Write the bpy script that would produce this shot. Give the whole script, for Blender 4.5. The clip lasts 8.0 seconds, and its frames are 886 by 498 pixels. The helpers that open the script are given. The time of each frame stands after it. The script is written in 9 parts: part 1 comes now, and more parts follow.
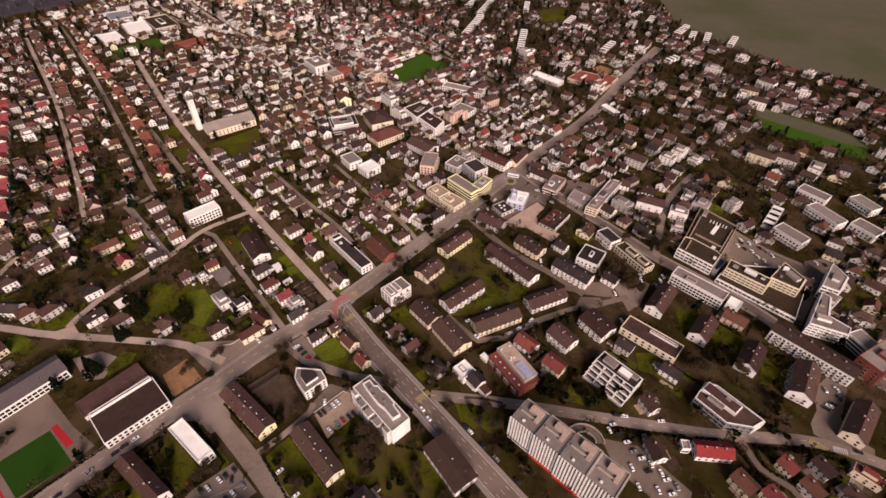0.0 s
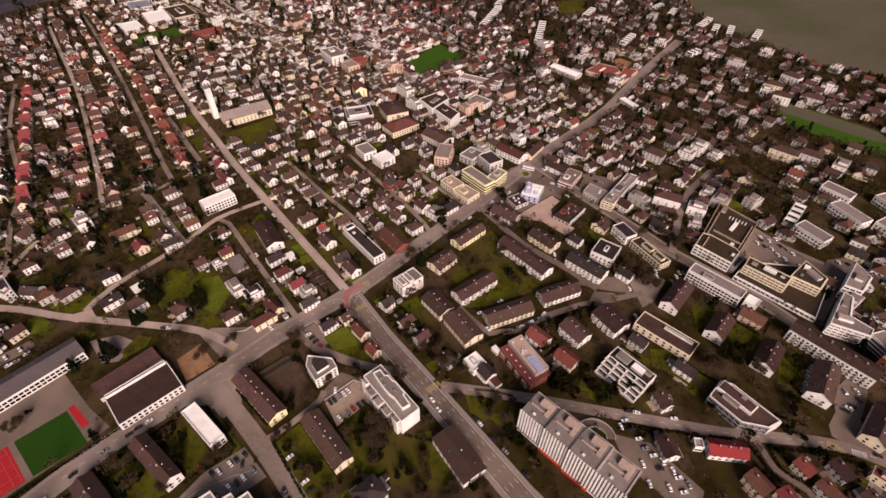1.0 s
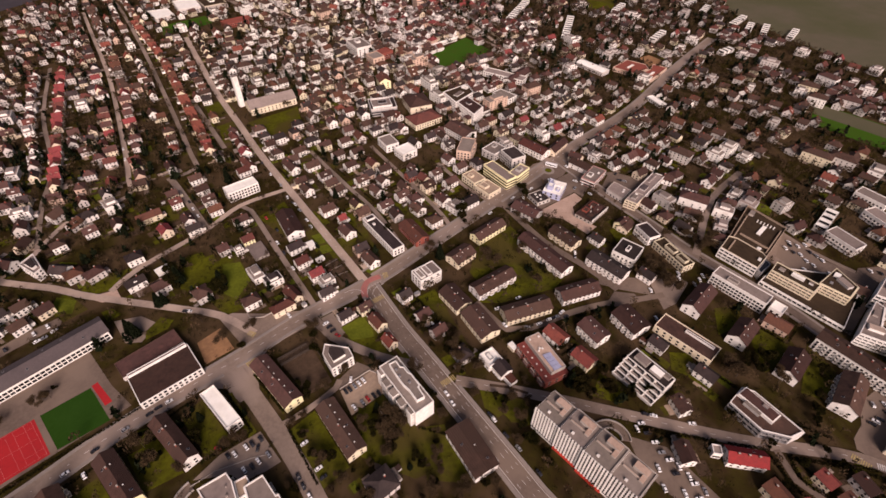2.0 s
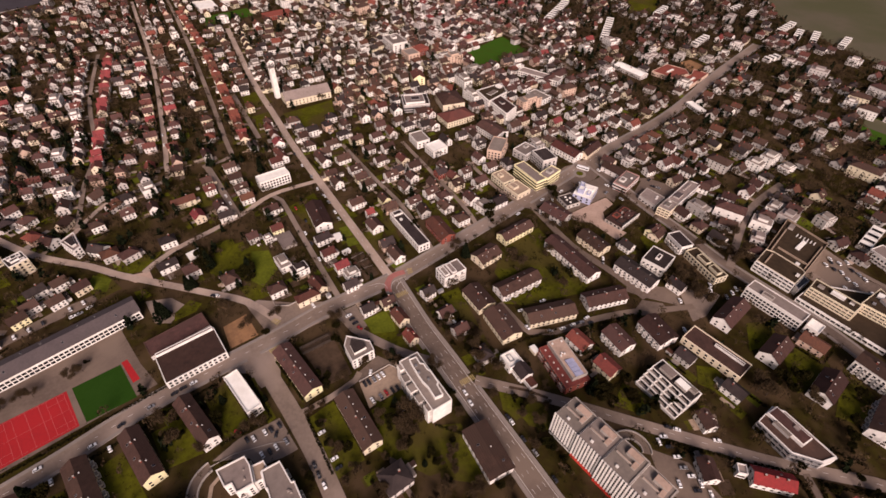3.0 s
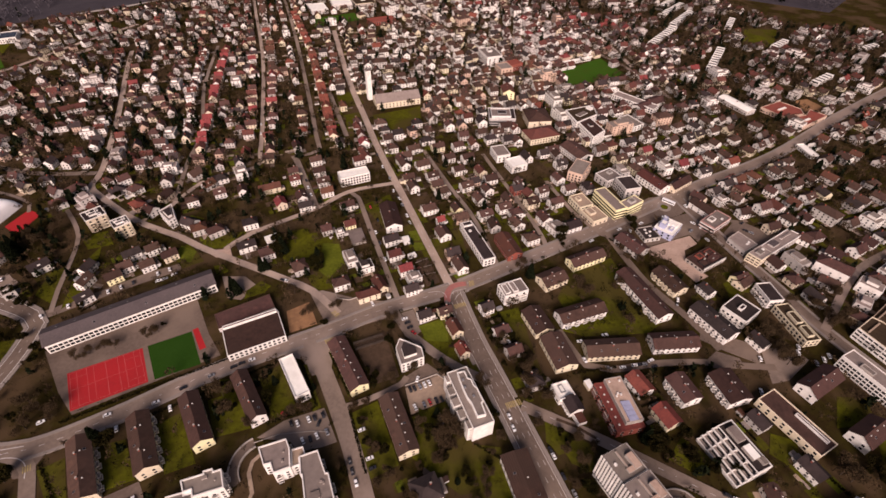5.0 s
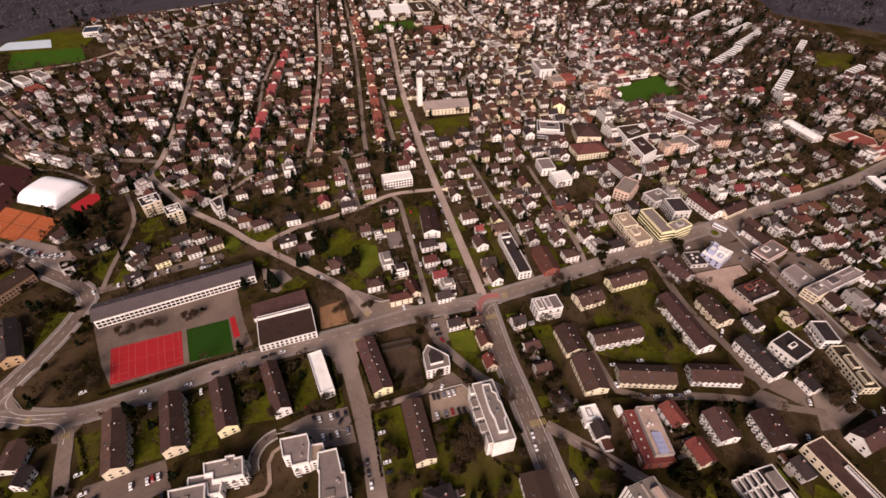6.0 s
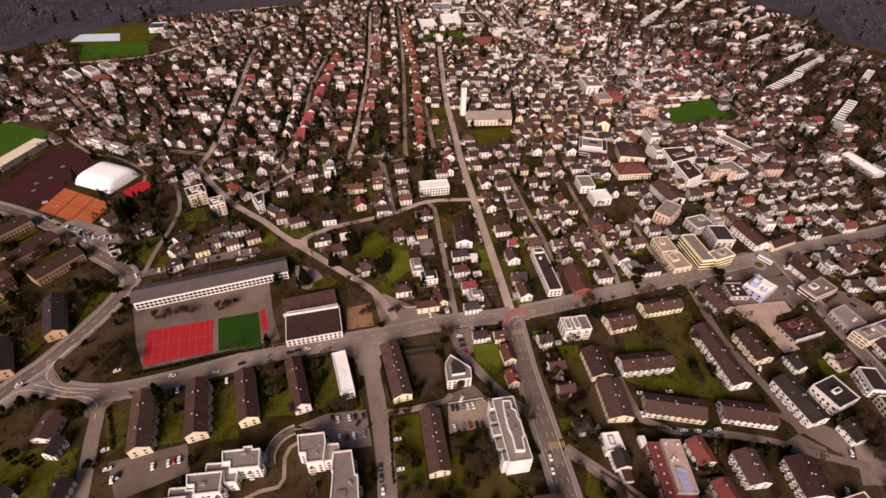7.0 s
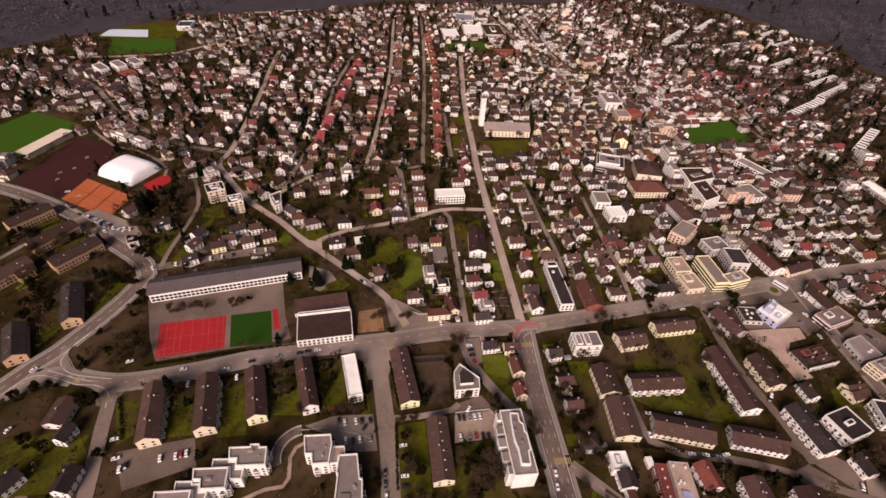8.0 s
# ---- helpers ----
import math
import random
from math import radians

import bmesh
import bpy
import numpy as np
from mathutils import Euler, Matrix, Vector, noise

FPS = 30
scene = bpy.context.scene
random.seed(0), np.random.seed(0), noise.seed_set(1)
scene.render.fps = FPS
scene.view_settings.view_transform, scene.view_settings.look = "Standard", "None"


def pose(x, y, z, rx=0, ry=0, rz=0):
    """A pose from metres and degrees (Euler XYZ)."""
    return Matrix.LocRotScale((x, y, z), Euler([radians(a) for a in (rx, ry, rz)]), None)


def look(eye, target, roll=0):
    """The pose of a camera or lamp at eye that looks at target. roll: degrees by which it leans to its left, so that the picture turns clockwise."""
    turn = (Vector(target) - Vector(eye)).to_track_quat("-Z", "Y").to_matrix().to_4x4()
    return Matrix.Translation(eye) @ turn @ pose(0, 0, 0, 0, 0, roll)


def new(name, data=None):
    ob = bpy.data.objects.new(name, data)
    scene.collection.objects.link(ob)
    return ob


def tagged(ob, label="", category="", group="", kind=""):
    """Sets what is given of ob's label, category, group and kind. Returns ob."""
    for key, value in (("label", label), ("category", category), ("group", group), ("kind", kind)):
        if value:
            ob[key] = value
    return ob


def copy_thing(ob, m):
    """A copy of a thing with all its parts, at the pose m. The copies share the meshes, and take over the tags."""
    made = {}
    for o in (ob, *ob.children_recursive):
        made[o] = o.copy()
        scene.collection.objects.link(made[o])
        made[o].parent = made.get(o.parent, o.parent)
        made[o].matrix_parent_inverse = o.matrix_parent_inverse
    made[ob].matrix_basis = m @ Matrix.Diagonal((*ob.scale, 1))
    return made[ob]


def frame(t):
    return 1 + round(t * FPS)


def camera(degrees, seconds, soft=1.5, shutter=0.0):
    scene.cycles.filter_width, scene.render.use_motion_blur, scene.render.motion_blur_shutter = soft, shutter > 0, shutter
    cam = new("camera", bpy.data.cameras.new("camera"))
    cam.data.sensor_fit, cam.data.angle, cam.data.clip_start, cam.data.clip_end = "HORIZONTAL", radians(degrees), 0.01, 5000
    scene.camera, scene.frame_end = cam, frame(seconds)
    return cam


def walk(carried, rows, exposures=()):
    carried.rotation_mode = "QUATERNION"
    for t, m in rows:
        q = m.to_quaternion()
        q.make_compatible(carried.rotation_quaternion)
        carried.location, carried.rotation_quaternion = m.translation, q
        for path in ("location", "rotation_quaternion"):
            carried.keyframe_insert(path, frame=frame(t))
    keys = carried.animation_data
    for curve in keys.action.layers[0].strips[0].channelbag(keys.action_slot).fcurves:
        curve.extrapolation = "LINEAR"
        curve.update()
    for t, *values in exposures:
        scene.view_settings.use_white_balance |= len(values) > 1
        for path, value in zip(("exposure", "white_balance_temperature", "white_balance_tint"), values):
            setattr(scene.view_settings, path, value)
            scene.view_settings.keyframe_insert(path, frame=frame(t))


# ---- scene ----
# ---- camera ----
cam = camera(84.525, 8.0, soft=1.6)
# seconds, place, heading, tilt, lean
PATH = [
    (0.0, -5.41, -3.30, 280.00, -40.483, -42.513, 1.183),
    (0.5, -4.87, -3.51, 278.59, -39.515, -42.817, 0.930),
    (1.0, -5.29, -3.46, 277.12, -38.401, -43.219, 0.838),
    (1.5, -5.90, -2.91, 276.51, -37.180, -43.654, 0.858),
    (3.0, -6.24, -1.52, 274.15, -31.513, -44.034, 0.974),
    (3.5, -5.53, -1.29, 273.67, -29.048, -43.898, 0.955),
    (4.0, -4.95, -1.21, 273.04, -26.192, -43.537, 1.008),
    (4.5, -3.81, -0.59, 273.16, -23.352, -43.229, 1.054),
    (6.0, 2.27, -0.55, 270.28, -13.650, -41.793, 1.005),
    (6.5, 3.14, -0.17, 270.26, -10.798, -41.427, 1.245),
    (7.0, 4.19, 0.30, 270.13, -8.382, -40.864, 1.933),
    (7.5, 1.03, 0.21, 271.36, -7.650, -40.398, 3.195),
    (8.0, 0.00, 0.00, 271.19, -7.000, -40.003, 4.002),
]
walk(cam, [(t, pose(x, y, z, 90 + tilt, 0, head) @ pose(0, 0, 0, 0, 0, lean)) for t, x, y, z, head, tilt, lean in PATH],
     exposures=[(0.0, 0.51, 7200, 31), (8.0, 0.51, 7200, 31)])

# ---- light: a bright overcast day, the veiled sun behind and to the west of the flight ----
world = bpy.data.worlds.new("sky")
scene.world = world
world.use_nodes = True
wn = world.node_tree.nodes
sky = wn.new("ShaderNodeTexSky")
sky.sky_type, sky.sun_disc = "NISHITA", False
sky.sun_elevation, sky.sun_rotation = radians(31), radians(202)
sky.air_density, sky.dust_density = 1.0, 4.0
world.node_tree.links.new(sky.outputs[0], wn["Background"].inputs[0])
wn["Background"].inputs[1].default_value = 0.048
sun = new("sun", bpy.data.lights.new("sun", "SUN"))
sun.data.energy, sun.data.angle, sun.data.color = 3.4, radians(32), (1.0, 0.95, 0.89)
sun.matrix_world = look((-230, -560, 365), (0, 0, 0))


# ---- materials ----
def mat(name, a, b=None, rough=0.85, scale=1.0, big=0.06, c=None, bump=0.0, vary=0.0, island=False, metal=0.0, spots=None, rows=0.0, spread=0.5):
    """Two tones a, b mixed by a fine grain and a broad stain, a third tone c by a very broad one."""
    m = bpy.data.materials.new(name)
    m.use_nodes = True
    n, link = m.node_tree.nodes, m.node_tree.links.new
    bsdf = n["Principled BSDF"]
    bsdf.inputs["Roughness"].default_value, bsdf.inputs["Metallic"].default_value = rough, metal
    bsdf.inputs["Specular IOR Level"].default_value = 0.5 if rough < 0.5 else 0.08 if rough < 0.9 else 0.0
    b = b or tuple(x * 0.72 for x in a)
    geo = n.new("ShaderNodeNewGeometry")
    fine, broad = n.new("ShaderNodeTexNoise"), n.new("ShaderNodeTexNoise")
    for node, s, d in ((fine, scale, 3), (broad, big, 4)):
        link(geo.outputs["Position"], node.inputs["Vector"])
        node.inputs["Scale"].default_value, node.inputs["Detail"].default_value = s, d
    mix = n.new("ShaderNodeMix")
    mix.data_type = "RGBA"
    mix.inputs["A"].default_value, mix.inputs["B"].default_value = (*a, 1), (*b, 1)
    add = n.new("ShaderNodeMath")
    add.operation = "MULTIPLY_ADD"
    add.inputs[1].default_value = 0.5
    link(fine.outputs[0], add.inputs[0])
    half = n.new("ShaderNodeMath")
    half.operation = "MULTIPLY"
    half.inputs[1].default_value = 0.5
    link(broad.outputs[0], half.inputs[0])
    link(half.outputs[0], add.inputs[2])
    ramp = n.new("ShaderNodeMapRange")
    ramp.inputs[1].default_value, ramp.inputs[2].default_value = 0.5 - 0.3 * spread, 0.5 + 0.3 * spread
    link(add.outputs[0], ramp.inputs[0])
    link(ramp.outputs[0], mix.inputs["Factor"])
    out = mix.outputs["Result"]
    if c:
        third = n.new("ShaderNodeTexNoise")
        third.inputs["Scale"].default_value, third.inputs["Detail"].default_value = big * 0.45, 5
        link(geo.outputs["Position"], third.inputs["Vector"])
        r3 = n.new("ShaderNodeMapRange")
        r3.inputs[1].default_value, r3.inputs[2].default_value = 0.47, 0.60
        link(third.outputs[0], r3.inputs[0])
        m3 = n.new("ShaderNodeMix")
        m3.data_type = "RGBA"
        m3.inputs["B"].default_value = (*c, 1)
        link(r3.outputs[0], m3.inputs["Factor"])
        link(out, m3.inputs["A"])
        out = m3.outputs["Result"]
    if vary:
        if island:
            rnd = geo.outputs["Random Per Island"]
        else:
            rnd = n.new("ShaderNodeObjectInfo").outputs["Random"]
        hsv = n.new("ShaderNodeHueSaturation")
        vr = n.new("ShaderNodeMapRange")
        vr.inputs[3].default_value, vr.inputs[4].default_value = 1 - vary, 1 + vary
        link(rnd, vr.inputs[0])
        link(vr.outputs[0], hsv.inputs["Value"])
        hue = n.new("ShaderNodeMath")
        hue.operation = "MULTIPLY"
        hue.inputs[1].default_value = 7.31
        link(rnd, hue.inputs[0])
        fr = n.new("ShaderNodeMath")
        fr.operation = "FRACT"
        link(hue.outputs[0], fr.inputs[0])
        hr = n.new("ShaderNodeMapRange")
        hr.inputs[3].default_value, hr.inputs[4].default_value = 0.488, 0.512
        link(fr.outputs[0], hr.inputs[0])
        link(hr.outputs[0], hsv.inputs["Hue"])
        link(out, hsv.inputs["Color"])
        out = hsv.outputs["Color"]
    link(out, bsdf.inputs["Base Color"])
    if bump or rows:
        bp = n.new("ShaderNodeBump")
        bp.inputs["Strength"].default_value, bp.inputs["Distance"].default_value = bump or 0.4, 0.15
        src = fine.outputs[0]
        if rows:
            wave = n.new("ShaderNodeTexWave")
            wave.bands_direction = "Z"
            wave.inputs["Scale"].default_value, wave.inputs["Distortion"].default_value = rows, 0.6
            link(geo.outputs["Position"], wave.inputs["Vector"])
            src = wave.outputs[0]
        link(src, bp.inputs["Height"])
        link(bp.outputs[0], bsdf.inputs["Normal"])
    return m


M = {
    "ground": mat("garden_ground", (0.038, 0.032, 0.007), (0.024, 0.013, 0.007), 0.95, 0.22, 0.06, c=(0.066, 0.042, 0.023), bump=0.5, spread=0.6),
    # meadow tones lightened and greyed, so the haze over far fields is in them
    "meadow": mat("meadow", (0.088, 0.082, 0.052), (0.104, 0.088, 0.062), 0.95, 0.05, 0.012, c=(0.074, 0.074, 0.040)),
    "lawn": mat("lawn", (0.080, 0.082, 0.007), (0.040, 0.038, 0.006), 0.95, 0.35, 0.06, c=(0.060, 0.047, 0.013)),
    "garden_green": mat("garden_grass", (0.105, 0.122, 0.013), (0.062, 0.070, 0.009), 0.95, 0.5, 0.08),
    "pitch": mat("pitch_grass", (0.030, 0.088, 0.009), (0.037, 0.074, 0.010), 0.95, 0.12, 0.03),
    "turf": mat("artificial_turf", (0.014, 0.045, 0.006), (0.018, 0.052, 0.008), 0.9, 0.4, 0.06),
    "asphalt": mat("asphalt", (0.222, 0.168, 0.136), (0.160, 0.121, 0.098), 0.9, 0.5, 0.04, c=(0.250, 0.192, 0.160)),
    "asphalt_pale": mat("pale_asphalt", (0.37, 0.285, 0.235), (0.28, 0.215, 0.178), 0.9, 0.5, 0.05, c=(0.40, 0.31, 0.255)),
    "asphalt_dark": mat("asphalt_dark", (0.158, 0.117, 0.094), (0.110, 0.081, 0.066), 0.9, 0.5, 0.05, c=(0.180, 0.134, 0.106)),
    "paving": mat("paving", (0.250, 0.208, 0.182), (0.20, 0.168, 0.15), 0.9, 0.7, 0.06),
    "gravel": mat("gravel", (0.46, 0.33, 0.265), (0.33, 0.23, 0.18), 0.95, 0.6, 0.09, bump=0.5),
    "earth": mat("bare_earth", (0.085, 0.054, 0.036), (0.055, 0.036, 0.024), 0.95, 0.4, 0.1, bump=0.4),
    "warm_paving": mat("warm_paving", (0.36, 0.265, 0.195), (0.27, 0.20, 0.15), 0.9, 0.5, 0.09),
    "sand": mat("sand", (0.29, 0.155, 0.080), (0.20, 0.110, 0.060), 0.95, 0.4, 0.1),
    "red_floor": mat("red_sports_floor", (0.38, 0.022, 0.024), (0.31, 0.020, 0.022), 0.85, 0.6, 0.07),
    "clay": mat("clay_court", (0.44, 0.112, 0.040), (0.33, 0.092, 0.038), 0.9, 0.4, 0.05, spread=0.7),
    "maroon": mat("maroon_cinder", (0.056, 0.020, 0.019), (0.040, 0.016, 0.016), 0.9, 0.4, 0.04),
    "white_line": mat("white_paint", (0.62, 0.58, 0.55), None, 0.7, 1.5, 0.3),
    "court_line": mat("worn_court_lines", (0.52, 0.24, 0.22), (0.44, 0.14, 0.13), 0.8, 1.0, 0.2),
    "yellow_line": mat("yellow_paint", (0.42, 0.31, 0.12), (0.28, 0.22, 0.11), 0.8, 0.8, 0.3),
    "red_paint": mat("red_road_paint", (0.40, 0.14, 0.12), (0.28, 0.12, 0.105), 0.85, 0.5, 0.2),
    "roof_brown": mat("brown_roof_tiles", (0.088, 0.046, 0.037), (0.036, 0.021, 0.018), 0.85, 0.45, 0.16, c=(0.060, 0.034, 0.028), vary=0.36, rows=1.6, spread=0.8),
    "roof_dark": mat("dark_roof_slates", (0.050, 0.036, 0.034), (0.022, 0.017, 0.017), 0.8, 0.45, 0.14, spread=0.8, vary=0.28, rows=1.6),
    "roof_slate": mat("grey_slate_roof", (0.098, 0.078, 0.078), (0.072, 0.058, 0.059), 0.7, 0.8, 0.10, rows=1.6),
    "roof_red": mat("red_roof_tiles", (0.215, 0.053, 0.043), (0.115, 0.036, 0.031), 0.85, 0.8, 0.12, vary=0.25, rows=1.6),
    "roof_bright": mat("bright_red_roof_tiles", (0.28, 0.045, 0.034), (0.18, 0.037, 0.030), 0.85, 0.8, 0.12, vary=0.15, rows=1.6),
    "roof_rust": mat("rust_roof_tiles", (0.115, 0.044, 0.031), (0.075, 0.034, 0.027), 0.85, 0.8, 0.12, vary=0.25, rows=1.6),
    "roof_flat": mat("gravel_flat_roof", (0.250, 0.203, 0.178), (0.155, 0.126, 0.112), 0.95, 0.4, 0.13, vary=0.22, spread=0.8),
    "roof_pale": mat("pale_sheet_roof", (0.82, 0.80, 0.75), (0.70, 0.67, 0.61), 0.6, 0.3, 0.12),
    "roof_moss": mat("planted_flat_roof", (0.060, 0.040, 0.026), (0.032, 0.023, 0.016), 0.95, 0.35, 0.12, spread=0.8),
    "white": mat("white_plaster", (0.75, 0.72, 0.68), (0.60, 0.56, 0.52), 0.8, 0.4, 0.15, vary=0.06),
    "cream": mat("cream_plaster", (0.66, 0.57, 0.42), (0.55, 0.47, 0.35), 0.8, 0.4, 0.15, vary=0.14),
    "grey": mat("grey_plaster", (0.50, 0.46, 0.43), (0.37, 0.34, 0.32), 0.8, 0.4, 0.15, vary=0.2),
    "yellow": mat("yellow_plaster", (0.78, 0.71, 0.43), (0.68, 0.61, 0.38), 0.8, 0.4, 0.15),
    "ochre": mat("ochre_plaster", (0.46, 0.30, 0.165), (0.36, 0.235, 0.135), 0.8, 0.4, 0.15, vary=0.15),
    "salmon": mat("salmon_plaster", (0.56, 0.40, 0.31), (0.47, 0.33, 0.26), 0.8, 0.4, 0.15),
    "brick": mat("red_brick", (0.26, 0.070, 0.050), (0.19, 0.056, 0.043), 0.85, 0.7, 0.15),
    "blue": mat("pale_blue_panels", (0.36, 0.38, 0.52), (0.30, 0.31, 0.43), 0.6, 0.5, 0.2),
    "pink": mat("pink_roofing", (0.42, 0.24, 0.21), (0.34, 0.20, 0.18), 0.85, 0.4, 0.15),
    "glass": mat("window_glass", (0.016, 0.016, 0.019), (0.011, 0.011, 0.013), 0.22, 0.3, 0.1, vary=0.3),
    "frame": mat("window_frame_paint", (0.55, 0.52, 0.48), None, 0.6, 1.0, 0.3),
    "concrete": mat("concrete", (0.40, 0.35, 0.31), (0.30, 0.265, 0.24), 0.9, 0.4, 0.12),
    "metal": mat("galvanised_metal", (0.42, 0.40, 0.40), (0.34, 0.33, 0.33), 0.4, 0.5, 0.2, metal=0.6),
    "dome": mat("white_membrane", (0.86, 0.85, 0.84), (0.80, 0.79, 0.78), 0.5, 0.2, 0.08),
    "water": mat("pool_cover", (0.62, 0.70, 0.72), (0.50, 0.62, 0.66), 0.3, 0.2, 0.08),
    "twig": mat("bare_twigs", (0.062, 0.041, 0.023), (0.036, 0.024, 0.014), 0.95, 0.8, 0.06, vary=0.30, island=True, spread=0.8),
    "bark": mat("bark", (0.075, 0.055, 0.043), (0.05, 0.038, 0.03), 0.95, 2.0, 0.3),
    "shrub": mat("shrub_leaves", (0.011, 0.012, 0.003), (0.016, 0.011, 0.005), 0.95, 0.5, 0.05, vary=0.35, island=True, spread=0.8),
    "needle": mat("conifer_needles", (0.009, 0.012, 0.006), (0.006, 0.008, 0.004), 0.95, 0.8, 0.1, vary=0.3, island=True),
    # woods greyer and bluer than garden trees: distance haze put into the colour
    "hazed_wood_floor": mat("woodland_floor", (0.058, 0.051, 0.057), (0.042, 0.037, 0.043), 0.95, 0.05, 0.01),
    "wood": mat("hazed_forest_twigs", (0.085, 0.075, 0.086), (0.064, 0.057, 0.068), 0.95, 0.2, 0.010, c=(0.048, 0.043, 0.045), vary=0.15, island=True),
    "car_white": mat("white_car_paint", (0.80, 0.80, 0.80), (0.78, 0.78, 0.78), 0.25, 1, 0.3),
    "car_dark": mat("dark_car_paint", (0.025, 0.025, 0.03), (0.02, 0.02, 0.024), 0.25, 1, 0.3),
    "car_silver": mat("silver_car_paint", (0.40, 0.40, 0.41), (0.38, 0.38, 0.39), 0.3, 1, 0.3, metal=0.5),
    "car_red": mat("red_car_paint", (0.36, 0.03, 0.03), (0.34, 0.03, 0.03), 0.25, 1, 0.3),
    "tyre": mat("rubber", (0.02, 0.02, 0.02), None, 0.9, 3, 0.5),
}


# ---- mesh building ----
class Build:
    """Collects faces with a material each and turns them into one mesh."""

    def __init__(self):
        self.v, self.f, self.m, self.mats = [], [], [], []

    def slot(self, key):
        if key not in self.mats:
            self.mats.append(key)
        return self.mats.index(key)

    def face(self, pts, key):
        n = len(self.v)
        self.v += [tuple(p) for p in pts]
        self.f.append(tuple(range(n, n + len(pts))))
        self.m.append(self.slot(key))

    def solid(self, pts, faces, key):
        n, s = len(self.v), self.slot(key)
        self.v += [tuple(p) for p in pts]
        for f in faces:
            self.f.append(tuple(n + i for i in f))
            self.m.append(s)

    def box(self, x0, x1, y0, y1, z0, z1, key, top=None):
        p = [(x0, y0, z0), (x1, y0, z0), (x1, y1, z0), (x0, y1, z0), (x0, y0, z1), (x1, y0, z1), (x1, y1, z1), (x0, y1, z1)]
        self.solid(p, [(0, 3, 2, 1), (0, 1, 5, 4), (1, 2, 6, 5), (2, 3, 7, 6), (3, 0, 4, 7)], key)
        n = len(self.v)
        self.f.append((n - 4, n - 3, n - 2, n - 1))
        self.m.append(self.slot(top or key))

    def prism(self, outline, z0, z1, key, top=None):
        k = len(outline)
        n = len(self.v)
        self.v += [(x, y, z0) for x, y in outline] + [(x, y, z1) for x, y in outline]
        for i in range(k):
            j = (i + 1) % k
            self.f.append((n + i, n + j, n + k + j, n + k + i))
            self.m.append(self.slot(key))
        self.f.append(tuple(n + k + i for i in range(k)))
        self.m.append(self.slot(top or key))
        self.f.append(tuple(n + k - 1 - i for i in range(k)))
        self.m.append(self.slot(key))

    def house_shell(self, L, W, h, rise, key):
        """Walls with gable ends, the ridge along x."""
        a, b = L / 2, W / 2
        p = [(-a, -b, 0), (a, -b, 0), (a, b, 0), (-a, b, 0), (-a, -b, h), (a, -b, h), (a, b, h), (-a, b, h), (-a, 0, h + rise), (a, 0, h + rise)]
        self.solid(p, [(0, 1, 5, 4), (2, 3, 7, 6), (1, 2, 6, 9, 5), (3, 0, 4, 8, 7), (4, 5, 9, 8), (6, 7, 8, 9)], key)

    def gable_roof(self, L, W, h, rise, key, over=0.6, thick=0.3):
        a, b = L / 2 + over, W / 2
        drop = rise / b * over
        for s in (-1, 1):
            y0, z0, z1 = s * (b + over), h - drop, h + rise
            p = [(-a, y0, z0), (a, y0, z0), (a, 0, z1), (-a, 0, z1)]
            q = [(x, y, z + thick) for x, y, z in p]
            f = [(0, 1, 2, 3), (4, 7, 6, 5), (0, 4, 5, 1), (1, 5, 6, 2), (3, 7, 4, 0), (2, 6, 7, 3)]
            if s < 0:
                f = [tuple(reversed(i)) for i in f]
            self.solid(p + q, f, key)

    def hip_roof(self, L, W, h, rise, key, over=0.6, thick=0.3, inset=None):
        a, b = L / 2 + over, W / 2 + over
        r = max(0.3, a - (inset if inset is not None else b))
        p = [(-a, -b, h), (a, -b, h), (a, b, h), (-a, b, h)]
        q = [(x, y, h + thick) for x, y, z in p] + [(-r, 0, h + thick + rise), (r, 0, h + thick + rise)]
        self.solid(p + q, [(3, 2, 1, 0), (0, 1, 5, 4), (1, 2, 6, 5), (2, 3, 7, 6), (3, 0, 4, 7), (4, 5, 9, 8), (5, 6, 9), (6, 7, 8, 9), (7, 4, 8)], key)

    def mesh(self, name):
        me = bpy.data.meshes.new(name)
        me.from_pydata(self.v, [], self.f)
        for key in self.mats:
            me.materials.append(M[key])
        me.polygons.foreach_set("material_index", self.m)
        me.update()
        return me

    def place(self, m):
        """The points moved by the pose m."""
        self.v = [tuple(m @ Vector(p)) for p in self.v]
        return self

    def join(self, other, m):
        n = len(self.v)
        self.v += [tuple(m @ Vector(p)) for p in other.v]
        self.f += [tuple(n + i for i in f) for f in other.f]
        self.m += [self.slot(other.mats[i]) for i in other.m]


def thing(name, label, category, m, group="", kind=""):
    ob = new(name)
    ob.empty_display_size = 1.0
    ob.matrix_world = m
    return tagged(ob, label, category, group, kind)


def part(name, built, parent, label="", m=None):
    ob = new(name, built.mesh(name) if isinstance(built, Build) else built)
    ob.parent = parent
    if m is not None:
        ob.matrix_local = m
    return tagged(ob, label)


def single(name, built, label, category, group="", kind="", m=None):
    ob = new(name, built.mesh(name))
    if m is not None:
        ob.matrix_world = m
    return tagged(ob, label, category, group, kind)


